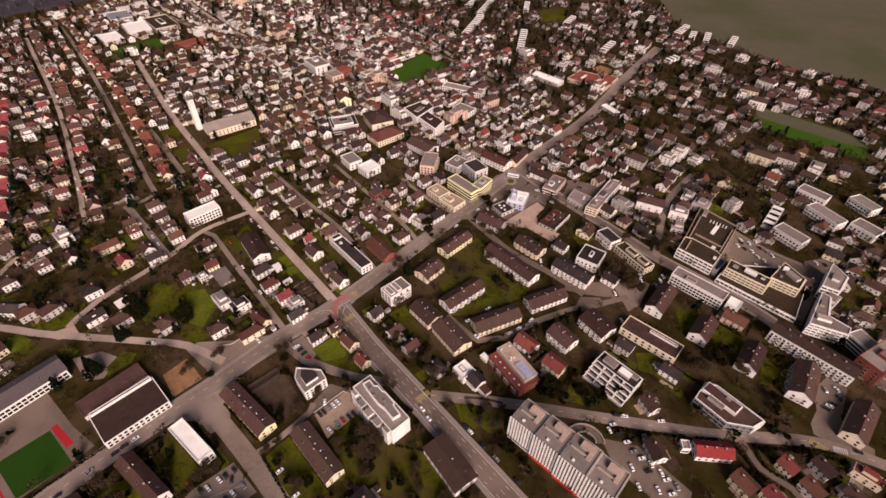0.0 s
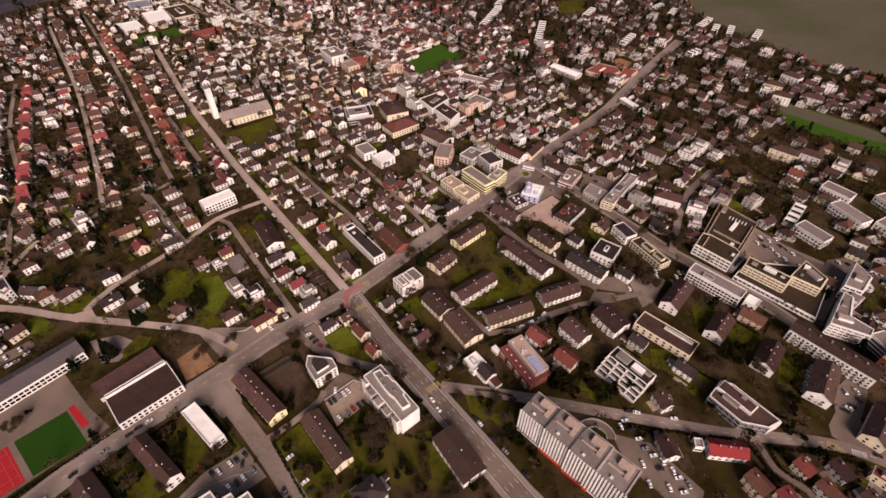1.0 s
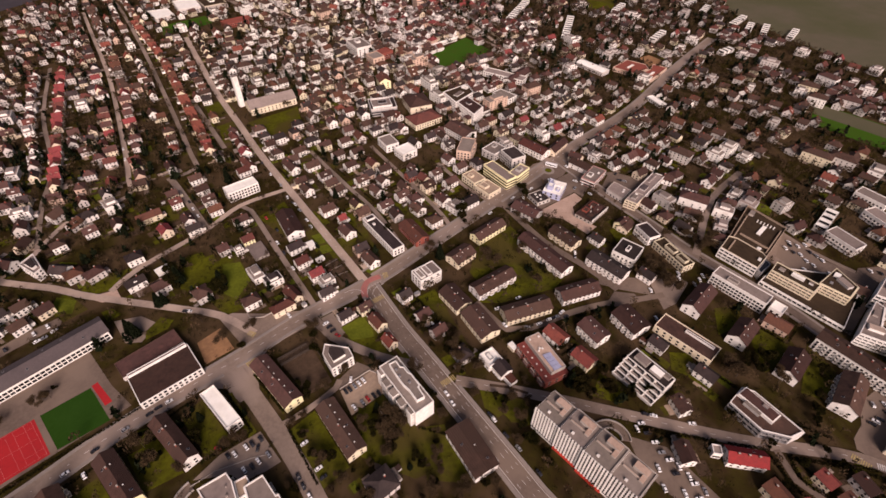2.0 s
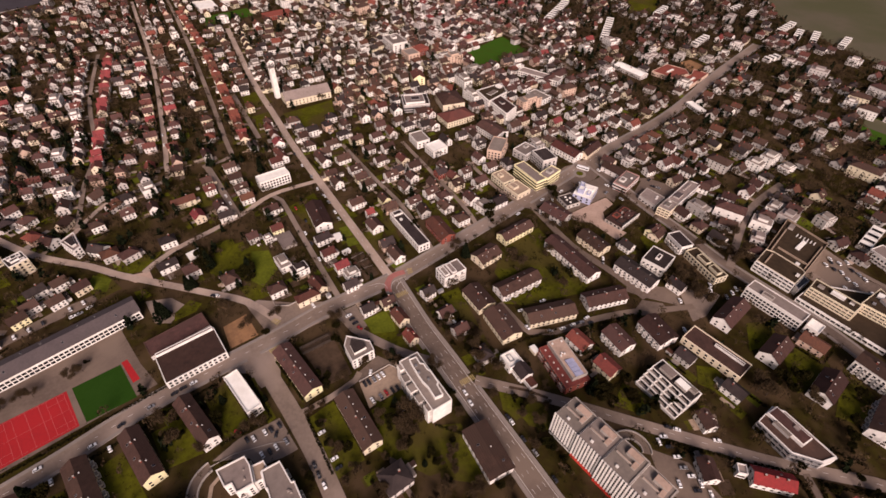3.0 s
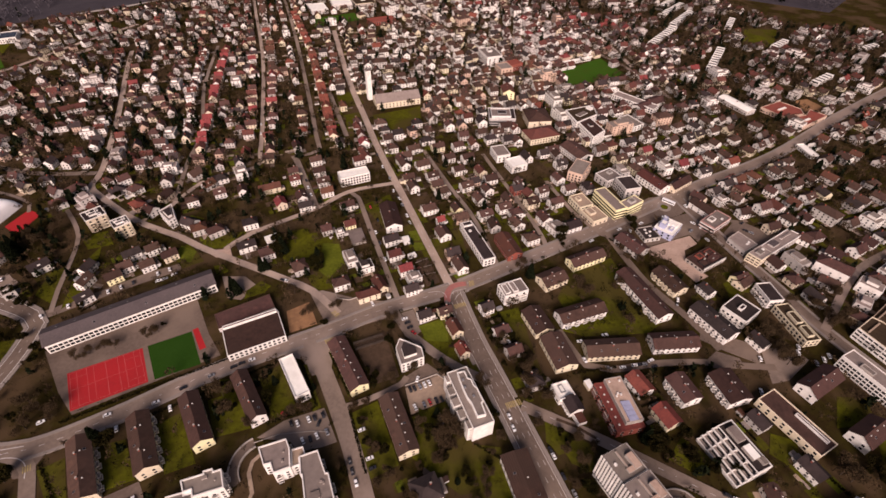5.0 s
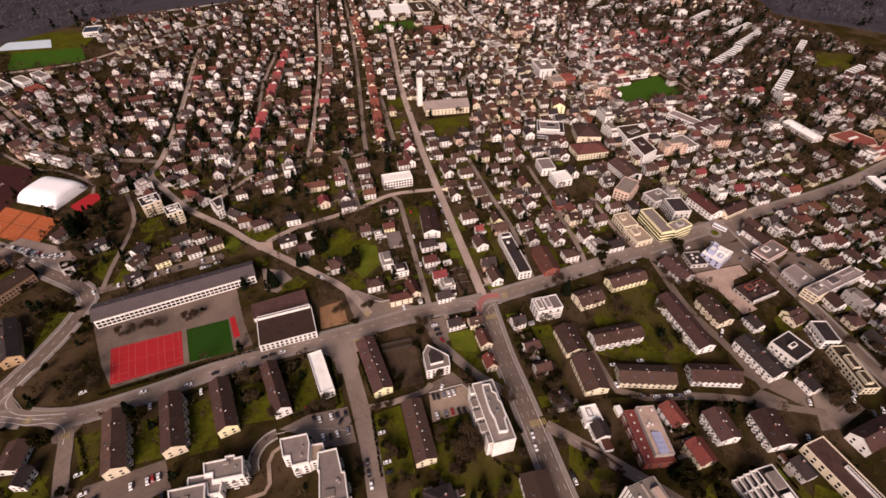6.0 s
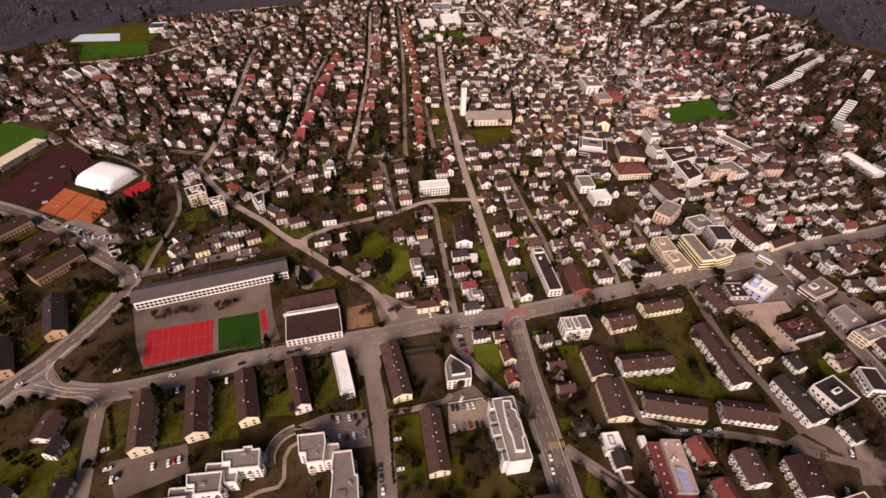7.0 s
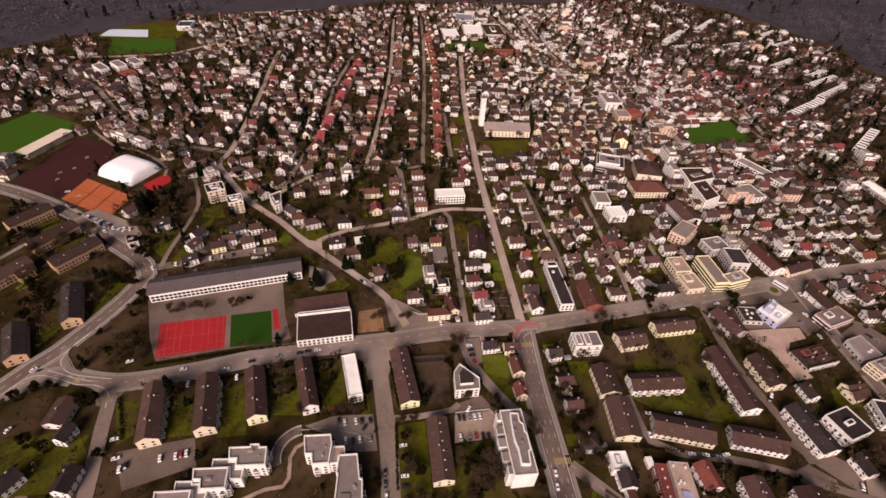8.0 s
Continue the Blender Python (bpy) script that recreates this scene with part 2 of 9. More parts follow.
def quads(name, centres, us, vs, key):
    """One mesh of many small quads: centre, half side u, half side v (numpy arrays)."""
    n = len(centres)
    co = np.stack([centres - us - vs, centres + us - vs, centres + us + vs, centres - us + vs], 1).reshape(-1, 3)
    me = bpy.data.meshes.new(name)
    me.vertices.add(4 * n)
    me.vertices.foreach_set("co", co.astype(np.float32).ravel())
    me.loops.add(4 * n)
    me.loops.foreach_set("vertex_index", np.arange(4 * n, dtype=np.int32))
    me.polygons.add(n)
    me.polygons.foreach_set("loop_start", np.arange(0, 4 * n, 4, dtype=np.int32))
    me.materials.append(M[key])
    me.update(calc_edges=True)
    me.validate()
    return me


# ---- what the ground is taken up by ----
TAKEN_RECTS, TAKEN_POLYS, TAKEN_ROADS = [], [], []


def take(x, y, L, W, ang, margin=2.0):
    TAKEN_RECTS.append((x, y, L / 2 + margin, W / 2 + margin, math.cos(radians(ang)), math.sin(radians(ang))))


def inside(x, y, poly):
    hit, j = False, len(poly) - 1
    for i in range(len(poly)):
        (xi, yi), (xj, yj) = poly[i], poly[j]
        if (yi > y) != (yj > y) and x < (xj - xi) * (y - yi) / (yj - yi) + xi:
            hit = not hit
        j = i
    return hit


def road_gap(x, y, spare=()):
    """The distance to the nearest road's edge, and that road's heading."""
    best, head = 1e9, 0.0
    for x0, y0, dx, dy, l2, half, name in TAKEN_ROADS:
        if name in spare:
            continue
        k = max(0.0, min(1.0, ((x - x0) * dx + (y - y0) * dy) / l2))
        d = math.hypot(x - x0 - k * dx, y - y0 - k * dy) - half
        if d < best:
            best, head = d, math.atan2(dy, dx)
    return best, head


def free(x, y, r, roads=True):
    for cx, cy, a, b, c, s in TAKEN_RECTS:
        u, v = (x - cx) * c + (y - cy) * s, -(x - cx) * s + (y - cy) * c
        if abs(u) < a + r and abs(v) < b + r:
            return False
    if any(inside(x, y, p) for p in TAKEN_POLYS):
        return False
    return not roads or road_gap(x, y)[0] > r


# ---- the ground ----
def ground_sheet():
    b = Build()
    b.face([(-4500, -4500, 0), (4500, -4500, 0), (4500, 4500, 0), (-4500, 4500, 0)], "ground")
    single("ground", b, "brown and olive winter ground of gardens and verges", "ground", kind="structure")


ground_sheet()
LAYER = [0.02]


def area(name, label, key, outline, taken=True, thick=None, category="ground"):
    """A flat area laid on the ground."""
    LAYER[0] += 0.0015 if name == "lawn" else 0.003
    z = thick or LAYER[0]
    b = Build()
    b.prism([tuple(p) for p in outline], -0.05, z, key)
    if sum(p[0] * q[1] - q[0] * p[1] for p, q in zip(outline, outline[1:] + outline[:1])) < 0:
        b.f = [tuple(reversed(f)) for f in b.f]
    if taken:
        TAKEN_POLYS.append(outline)
    return single(name, b, label, category, kind="structure"), z


def smooth(pts, step=9.0):
    """A curve through the points, at even short steps."""
    out = []
    p = [pts[0]] + pts + [pts[-1]]
    for i in range(1, len(p) - 2):
        p0, p1, p2, p3 = (np.array(q, float) for q in p[i - 1:i + 3])
        n = max(1, int(np.linalg.norm(p2 - p1) / step))
        for k in range(n):
            t = k / n
            out.append(0.5 * (2 * p1 + (p2 - p0) * t + (2 * p0 - 5 * p1 + 4 * p2 - p3) * t * t + (3 * p1 - 3 * p2 + p3 - p0) * t ** 3))
    out.append(np.array(pts[-1], float))
    return out


def ribbon(b, line, half, z, key, shift=0.0, skip=None, z0=None):
    """A strip of road along a line, shift to its left."""
    n = len(line)
    tang = [line[min(i + 1, n - 1)] - line[max(i - 1, 0)] for i in range(n)]
    nor = [np.array((-t[1], t[0])) / (np.linalg.norm(t) + 1e-9) for t in tang]
    for i in range(n - 1):
        c = (line[i] + line[i + 1]) / 2 + nor[i] * shift
        if skip and skip(c[0], c[1]):
            continue
        q = [line[i] + nor[i] * (shift - half), line[i + 1] + nor[i + 1] * (shift - half), line[i + 1] + nor[i + 1] * (shift + half), line[i] + nor[i] * (shift + half)]
        if z0 is None:
            b.face([(x, y, z) for x, y in q], key)
        else:
            p = [(x, y, z0) for x, y in q] + [(x, y, z) for x, y in q]
            b.solid(p, [(4, 5, 6, 7), (0, 1, 5, 4), (1, 2, 6, 5), (2, 3, 7, 6), (3, 0, 4, 7)], key)


ROADS = []


def road(name, width, pts, key="asphalt", walks=False, label="worn grey asphalt street between houses"):
    line = smooth(pts)
    LAYER[0] += 0.003
    b = Build()
    ribbon(b, line, width / 2, 0.05 + LAYER[0], key)
    single("road", b, label, "road", kind="structure")
    for p, q in zip(pts, pts[1:]):
        dx, dy = q[0] - p[0], q[1] - p[1]
        TAKEN_ROADS.append((p[0], p[1], dx, dy, dx * dx + dy * dy, width / 2 + (2.2 if walks else 0), name))
    ROADS.append((name, width, line, walks))


def pavements():
    for name, width, line, walks in ROADS:
        if not walks:
            continue
        b = Build()
        for s in (-1, 1):
            ribbon(b, line, 1.1, LAYER[0] + 0.17, "paving", s * (width / 2 + 1.1), lambda x, y: road_gap(x, y, (name,))[0] < 0.6, 0.0)
        single("pavement", b, "raised paved footway along a road", "pavement", kind="structure")


def dashes(line, shift, z, length=3.0, gap=6.0, half=0.12, key="white_line", b=None):
    run = 0.0
    for p, q in zip(line, line[1:]):
        d = np.linalg.norm(q - p)
        u = (q - p) / (d + 1e-9)
        nrm = np.array((-u[1], u[0]))
        t = (-run) % (length + gap)
        while t < d:
            a = p + u * t + nrm * shift
            e = p + u * min(t + length, d) + nrm * shift
            b.face([(*(a - nrm * half), z), (*(e - nrm * half), z), (*(e + nrm * half), z), (*(a + nrm * half), z)], key)
            t += length + gap
        run += d


# ---- roads and open areas ----
area("meadow", "wide brown-green winter fields outside the town", "meadow", [(1275.9, 712.6), (988.3, 519.8), (890.9, 434.0), (852.0, 301.6), (839.7, 210.6), (869.0, 138.3), (860.7, 81.2), (1037.4, 38.0), (1960.6, 223.3)])
area("lawn", "mown lawn between apartment blocks", "lawn", [(183.2, 216.9), (225.1, 222.0), (220.6, 159.7), (200.2, 150.6), (161.7, 174.8), (162.7, 197.6)], taken=False)
area("lawn", "garden lawn behind houses", "lawn", [(-6.3, 318.4), (20.4, 321.8), (20.2, 267.2), (-3.8, 270.8)], taken=False)
area("lawn", "dark lawn beside the church", "lawn", [(97.7, 518.1), (158.1, 522.5), (145.5, 479.0), (105.5, 472.1)])
area("lawn", "small lawn beside the street", "lawn", [(67.9, 585.9), (93.7, 586.9), (96.4, 550.3), (67.9, 546.4)])
area("lawn", "small lawn beside the street", "lawn", [(66.3, 528.7), (92.7, 532.3), (92.2, 506.9), (65.7, 501.0)])
area("school_yard", "grey asphalt school yard", "asphalt_dark", [(-183.4, 266.3), (-90.3, 287.3), (-81.4, 246.7), (-74.1, 225.5), (-158.2, 209.5), (-168.6, 228.6)])
area("sports_court", "bright red sports court with white lines", "red_floor", [(-166.3, 242.2), (-123.0, 248.4), (-117.2, 219.1), (-159.5, 212.2)])
area("turf_court", "dark green artificial turf pitch", "turf", [(-120.0, 248.9), (-92.5, 252.5), (-86.2, 222.4), (-113.6, 219.5)])
area("run_up_strip", "narrow red athletics strip", "red_floor", [(-91.9, 253.6), (-88.4, 254.6), (-83.0, 235.0), (-87.1, 234.1)])
area("sand_play_area", "orange-brown sandy play area", "sand", [(-28.8, 249.6), (-12.3, 253.1), (-9.8, 231.1), (-28.9, 229.1)])
area("building_lot", "bare pinkish gravel building lot", "gravel", [(260.1, 222.5), (305.3, 223.7), (304.3, 213.4), (288.6, 209.9), (279.8, 197.7), (286.2, 179.3), (272.3, 177.0), (269.6, 203.2), (258.3, 214.8)])
area("football_pitch", "bright green football pitch", "pitch", [(364.4, 558.6), (449.1, 584.7), (451.1, 526.9), (358.5, 507.3)])
area("stadium_pitch", "green stadium pitch with pale border", "pitch", [(-456.9, 510.7), (-424.6, 577.8), (-358.8, 547.5), (-357.0, 496.8), (-411.8, 437.2)])
area("cinder_pitch", "dark maroon cinder pitch", "maroon", [(-370.8, 385.5), (-346.2, 516.3), (-293.1, 493.2), (-294.1, 449.1), (-306.9, 398.9), (-345.8, 412.9)])
area("clay_courts", "orange clay tennis courts", "clay", [(-306.5, 396.5), (-299.5, 431.8), (-246.5, 401.5), (-253.6, 367.8)])
area("school_lawn", "green sports lawn beside the school centre", "pitch", [(83.4, 876.9), (154.5, 886.8), (155.9, 847.9), (80.2, 835.6)])
area("pool_terrace", "olive lawn round the swimming pool", "lawn", [(-480.0, 850.0), (-478.0, 906.0), (-395.0, 945.0), (-352.6, 895.0), (-352.6, 850.7), (-420.0, 838.0)])
area("pool_lawn", "green lawn of the open-air pool", "pitch", [(-427.2, 774.2), (-446.4, 843.4), (-356.7, 852.2), (-334.5, 794.5)])
area("pool_basin", "pale covered swimming pool basin", "water", [(-473.7, 857.9), (-471.7, 894.1), (-413.1, 897.4), (-399.4, 859.6)])
area("sports_field", "green and brown worn sports field", "pitch", [(679.4, 187.0), (693.5, 82.7), (675.3, 58.3), (644.1, 52.9), (630.3, 93.8), (621.9, 164.5)])
area("small_field", "small olive green field among houses", "lawn", [(748.5, 619.5), (794.5, 597.7), (727.6, 541.9), (685.4, 562.7)])
area("car_park", "grey asphalt car park", "asphalt_dark", [(-157.4, 147.9), (-117.0, 154.4), (-111.1, 137.5), (-145.5, 125.7)])
area("parking_bay", "warm brown paved parking bay", "warm_paving", [(34.4, 162.0), (61.4, 164.7), (58.4, 146.0), (32.7, 143.7)])
area("forecourt", "grey asphalt forecourt beside the roundabout", "asphalt_dark", [(225.5, 255.8), (251.6, 264.8), (305.6, 280.4), (345.9, 274.7), (336.9, 258.1), (316.2, 249.7), (291.5, 249.1), (266.7, 247.9), (236.4, 244.5)])
area("forecourt", "grey asphalt yard round the blue office", "asphalt_dark", [(269.0, 246.6), (291.4, 248.0), (327.7, 250.0), (323.3, 223.0), (306.5, 215.0), (306.2, 224.9), (262.0, 223.6)])
area("forecourt", "grey asphalt yard behind the shops", "asphalt_dark", [(344.5, 236.0), (362.0, 226.0), (372.0, 206.5), (388.5, 204.0), (384.0, 200.5), (347.5, 192.5), (345.0, 212.5), (329.0, 213.5), (353.5, 226.0)])
area("side_road_mouth", "grey asphalt mouth of a side road with a yard", "asphalt_dark", [(303.4, -28.1), (313.5, -36.2), (290.0, -45.4), (279.5, -52.0), (280.5, -67.7), (273.0, -70.0), (264.7, -52.4), (262.5, -40.4), (268.1, -36.4), (281.7, -35.0)])
area("forecourt", "grey asphalt yard round the offices", "asphalt_dark", [(420.3, 27.0), (438.2, 17.4), (434.3, 6.9), (420.0, 2.0), (417.5, 11.0), (384.0, 6.6), (381.0, 4.5), (345.0, -0.4), (345.2, 4.0), (388.0, 12.5), (391.6, 20.0)])
area("school_yard", "sandy yard between school wings", "sand", [(606.9, 391.8), (592.7, 362.5), (626.4, 357.0), (626.3, 390.3)])
area("parking_strip", "grey asphalt strip with parked cars beside the clay courts", "asphalt_dark", [(-274.5, 372.0), (-241.8, 355.0), (-226.5, 347.0), (-227.5, 337.5), (-244.4, 347.5), (-271.5, 367.5)])
area("parking_strip", "grey asphalt strip with parked cars behind the school", "asphalt_dark", [(-193.9, 296.3), (-165.1, 304.0), (-130.4, 312.4), (-102.7, 318.0), (-98.7, 326.8), (-126.4, 323.2), (-158.9, 313.4), (-192.5, 305.0)])
area("forecourt", "grey asphalt yard between blocks", "asphalt_dark", [(226.9, 115.8), (240.8, 120.5), (251.6, 110.6), (249.2, 102.8), (230.1, 110.1)])
area("forecourt", "grey asphalt yard with parked cars", "asphalt", [(270.9, 112.1), (289.5, 107.5), (294.9, 94.4), (269.5, 86.8), (257.0, 88.3)])
area("car_park", "grey asphalt car park beside the high-rise", "asphalt_dark", [(159.4, 40.9), (172.8, 23.1), (173.1, -11.2), (154.1, -17.1), (151.2, 23.6)])
area("forecourt", "grey asphalt delivery yard", "asphalt", [(411.7, 88.3), (405.4, 50.3), (367.0, 46.8), (369.7, 74.5)])
area("bare_strip", "worn olive-brown strip of the field", "meadow", [(677.8, 186.3), (691.4, 82.6), (673.8, 59.5), (661.8, 81.5), (648.8, 174.3)], taken=False)
area("junction_apron", "broad grey asphalt junction apron", "asphalt", [(-4.1, 229.3), (-10.1, 260.2), (-1.8, 262.0), (20.0, 246.2), (47.3, 232.3), (37.4, 220.4), (10.7, 219.0)])
area("river", "pale grey river weir at the edge of the woods", "concrete", [(-290.4, 1012.5), (-269.7, 1088.7), (-161.6, 1113.3), (-150.1, 1063.2), (-215.7, 1030.1)])
area("junction_apron", "broad grey asphalt mouth of a side street", "asphalt", [(-35.6, 212.4), (-25.2, 217.4), (-1.8, 220.1), (13.2, 220.6), (-1.8, 210.7), (-7.0, 190.4), (-19.4, 190.0), (-23.8, 204.5)])
area("bare_garden", "bare brown earth garden behind a block", "earth", [(10.8, 207.0), (33.1, 209.5), (33.2, 171.1), (16.4, 171.0)])
area("small_court", "small bright red court beside the tennis hall", "red_floor", [(-244.0, 421.3), (-230.4, 441.2), (-218.9, 430.7), (-232.1, 405.7)])
area("parking_bay", "asphalt parking strip along the ring road", "asphalt", [(-276.5, 375.0), (-268.7, 381.0), (-227.1, 358.1), (-216.2, 343.7), (-222.1, 330.9)])
area("parking_bay", "grey asphalt bay beside a garden", "asphalt_dark", [(35.5, 169.4), (52.8, 175.1), (57.0, 168.4), (60.6, 163.9), (34.8, 162.3)])
area("parking_bay", "narrow asphalt parking strip beside the lane", "asphalt", [(48.7, 221.4), (57.7, 222.1), (58.1, 201.4), (50.6, 198.0)])
area("forecourt", "grey asphalt yard between blocks", "asphalt_dark", [(243.6, 138.1), (264.7, 121.1), (270.9, 112.1), (261.1, 102.4), (246.9, 118.4), (236.9, 132.5)])
area("car_park", "grey asphalt car park behind offices", "asphalt_dark", [(408.0, 81.3), (405.4, 50.3), (413.6, 26.1), (400.0, 12.0), (383.9, 25.1), (377.1, 46.9), (378.8, 71.7)])
area("parking_bay", "grey asphalt parking beside a gabled block", "asphalt_dark", [(295.3, -27.9), (318.1, -29.9), (312.7, -42.1), (289.8, -46.6), (281.5, -34.8)])
area("parking_bay", "grey asphalt parking bay", "asphalt", [(-55.5, 158.9), (-39.5, 164.5), (-15.7, 165.0), (-12.4, 141.4), (-21.4, 141.2), (-34.3, 142.8), (-37.5, 150.2)])
area("lawn", "small green lawn behind the care home", "garden_green", [(433.9, 123.7), (438.0, 105.9), (424.7, 102.6), (421.7, 118.9)])
area("lawn", "mown lawn between buildings", "lawn", [(-112.9, 186.2), (-97.6, 189.7), (-88.4, 154.8), (-104.3, 153.8)], taken=False)
area("lawn", "mown lawn between buildings", "lawn", [(-142.0, 183.4), (-126.4, 182.7), (-119.1, 156.2), (-135.0, 155.2)], taken=False)
area("lawn", "mown lawn between buildings", "lawn", [(-82.2, 193.3), (-66.6, 193.6), (-58.5, 166.1), (-78.6, 167.0)], taken=False)
area("lawn", "mown lawn between buildings", "lawn", [(-170.0, 178.7), (-156.7, 182.0), (-151.9, 157.8), (-158.8, 151.3)], taken=False)
area("lawn", "mown lawn between buildings", "lawn", [(-222.8, 157.8), (-183.5, 162.8), (-168.1, 142.0), (-169.8, 127.0), (-204.5, 125.5)], taken=False)
area("lawn", "mown lawn between buildings", "lawn", [(57.5, 206.2), (74.5, 208.0), (75.0, 189.3), (61.3, 186.8)], taken=False)
area("lawn", "mown lawn between buildings", "lawn", [(114.6, 199.3), (130.6, 198.8), (122.0, 148.4), (105.8, 141.9)], taken=False)
area("lawn", "mown lawn between buildings", "lawn", [(148.6, 171.1), (182.9, 169.7), (224.7, 153.4), (206.5, 148.3), (163.2, 160.1)], taken=False)
area("lawn", "mown lawn between buildings", "lawn", [(107.1, 113.9), (123.6, 92.4), (104.6, 92.5), (101.6, 102.1)], taken=False)
area("lawn", "mown lawn between buildings", "lawn", [(54.3, 196.0), (78.2, 191.5), (82.4, 173.2), (62.7, 180.6)], taken=False)
area("lawn", "mown lawn between buildings", "lawn", [(285.5, 39.3), (313.5, 30.1), (294.7, 12.8), (267.1, 17.3)], taken=False)
area("lawn", "mown lawn between buildings", "lawn", [(316.0, 14.6), (306.6, -8.9), (285.1, -14.2), (271.9, -3.5)], taken=False)
area("lawn", "mown lawn between buildings", "lawn", [(224.6, 57.7), (242.7, 43.0), (225.8, 28.7), (222.7, 47.7)], taken=False)
area("lawn", "mown lawn between buildings", "lawn", [(411.1, -4.8), (436.1, -17.0), (408.7, -29.3), (388.5, -16.6)], taken=False)
area("lawn", "mown lawn between buildings", "lawn", [(38.5, 146.5), (60.8, 119.2), (57.9, 88.0), (44.4, 90.6), (25.6, 118.4)], taken=False)
area("lawn", "mown lawn between buildings", "lawn", [(-176.6, 347.2), (-163.3, 367.7), (-163.1, 317.1), (-180.7, 303.5)], taken=False)
area("lawn", "mown lawn between buildings", "lawn", [(-243.5, 231.1), (-241.2, 279.4), (-216.4, 250.6), (-229.1, 245.7), (-235.6, 226.1)], taken=False)
area("lawn", "mown lawn between buildings", "lawn", [(-28.6, 337.9), (-1.5, 337.6), (0.8, 300.3), (-24.7, 300.8)], taken=False)
area("lawn", "mown lawn between buildings", "lawn", [(-10.5, 280.5), (16.3, 279.9), (6.9, 261.4), (-6.0, 261.8)], taken=False)
area("lawn", "mown lawn between buildings", "lawn", [(76.0, 313.5), (88.3, 313.3), (87.0, 291.8), (74.2, 285.2)], taken=False)
area("lawn", "mown lawn between buildings", "lawn", [(94.2, 291.6), (109.4, 284.5), (100.6, 265.2), (89.3, 265.5)], taken=False)
area("lawn", "mown lawn between buildings", "lawn", [(258.6, 166.4), (279.5, 169.9), (274.5, 157.3), (253.8, 156.1)], taken=False)
area("lawn", "mown lawn between buildings", "lawn", [(291.5, 169.4), (323.5, 172.6), (311.7, 155.7), (284.7, 154.8)], taken=False)
area("lawn", "mown lawn between buildings", "lawn", [(-76.6, 206.4), (-65.2, 203.7), (-57.0, 169.9), (-68.2, 166.6)], taken=False)
area("lawn", "mown lawn between buildings", "lawn", [(-51.7, 201.0), (-37.7, 205.0), (-31.5, 170.7), (-45.9, 167.5)], taken=False)
area("lawn", "mown lawn between buildings", "lawn", [(-21.3, 199.8), (-17.5, 166.2), (-22.6, 164.5), (-24.3, 199.9)], taken=False)
area("lawn", "mown lawn between buildings", "lawn", [(-6.4, 203.8), (0.1, 210.7), (2.3, 171.2), (-0.6, 167.4)], taken=False)
area("lawn", "mown lawn between buildings", "lawn", [(-2.0, 156.1), (15.8, 159.0), (17.7, 116.9), (-0.6, 114.3)], taken=False)
area("lawn", "mown lawn between buildings", "lawn", [(32.9, 141.9), (58.4, 146.0), (56.8, 120.9), (32.5, 119.1)], taken=False)
area("lawn", "mown lawn between buildings", "lawn", [(54.8, 194.6), (74.5, 208.0), (77.3, 187.0), (75.7, 164.0), (67.4, 172.1), (57.5, 186.9)], taken=False)
area("lawn", "mown lawn between buildings", "lawn", [(83.1, 191.3), (85.2, 157.7), (79.5, 156.1), (77.7, 174.1)], taken=False)
area("lawn", "mown lawn between buildings", "lawn", [(-201.2, 324.8), (-195.3, 347.4), (-182.6, 351.3), (-187.4, 310.5)], taken=False)
area("lawn", "mown lawn between buildings", "lawn", [(-180.6, 385.3), (-161.2, 388.0), (-154.5, 367.6), (-173.1, 367.7)], taken=False)
area("lawn", "mown lawn between buildings", "lawn", [(-108.5, 338.7), (-96.1, 350.6), (-84.7, 323.2), (-100.4, 319.7)], taken=False)
area("lawn", "mown lawn between buildings", "lawn", [(-215.5, 284.9), (-197.9, 281.5), (-201.0, 263.9), (-216.4, 250.6)], taken=False)
area("lawn", "mown lawn between buildings", "lawn", [(-310.9, 360.2), (-286.0, 385.4), (-276.1, 374.1), (-291.9, 340.6)], taken=False)
area("lawn", "mown lawn between buildings", "lawn", [(-275.8, 325.8), (-260.8, 340.3), (-250.8, 332.7), (-260.5, 311.7)], taken=False)
area("lawn", "mown lawn between buildings", "lawn", [(288.2, 68.0), (307.0, 60.1), (292.1, 47.3), (269.5, 52.3)], taken=False)
area("lawn", "mown lawn between buildings", "lawn", [(297.8, 39.4), (310.8, 28.8), (304.5, 17.4), (279.9, 21.8)], taken=False)
area("lawn", "mown lawn between buildings", "lawn", [(302.5, 6.5), (305.1, -7.7), (279.3, -14.9), (273.4, -4.7)], taken=False)
area("lawn", "mown lawn between buildings", "lawn", [(229.1, 63.0), (239.8, 54.3), (227.7, 38.0), (218.7, 53.8)], taken=False)
area("lawn", "mown lawn between buildings", "lawn", [(61.4, 114.3), (75.1, 107.5), (68.2, 71.0), (49.2, 86.7)], taken=False)
area("lawn", "mown lawn between buildings", "lawn", [(108.3, 111.4), (124.4, 88.3), (116.7, 78.1), (108.5, 91.7)], taken=False)
area("lawn", "mown lawn between buildings", "lawn", [(57.3, 205.4), (74.6, 200.6), (75.5, 173.0), (62.7, 180.6)], taken=False)
area("lawn", "mown lawn between buildings", "lawn", [(177.9, 78.5), (185.6, 61.4), (172.9, 56.2), (162.1, 70.1)], taken=False)
area("lawn", "mown lawn between buildings", "lawn", [(414.6, -3.7), (436.1, -17.0), (408.7, -29.3), (382.3, -18.7)], taken=False)
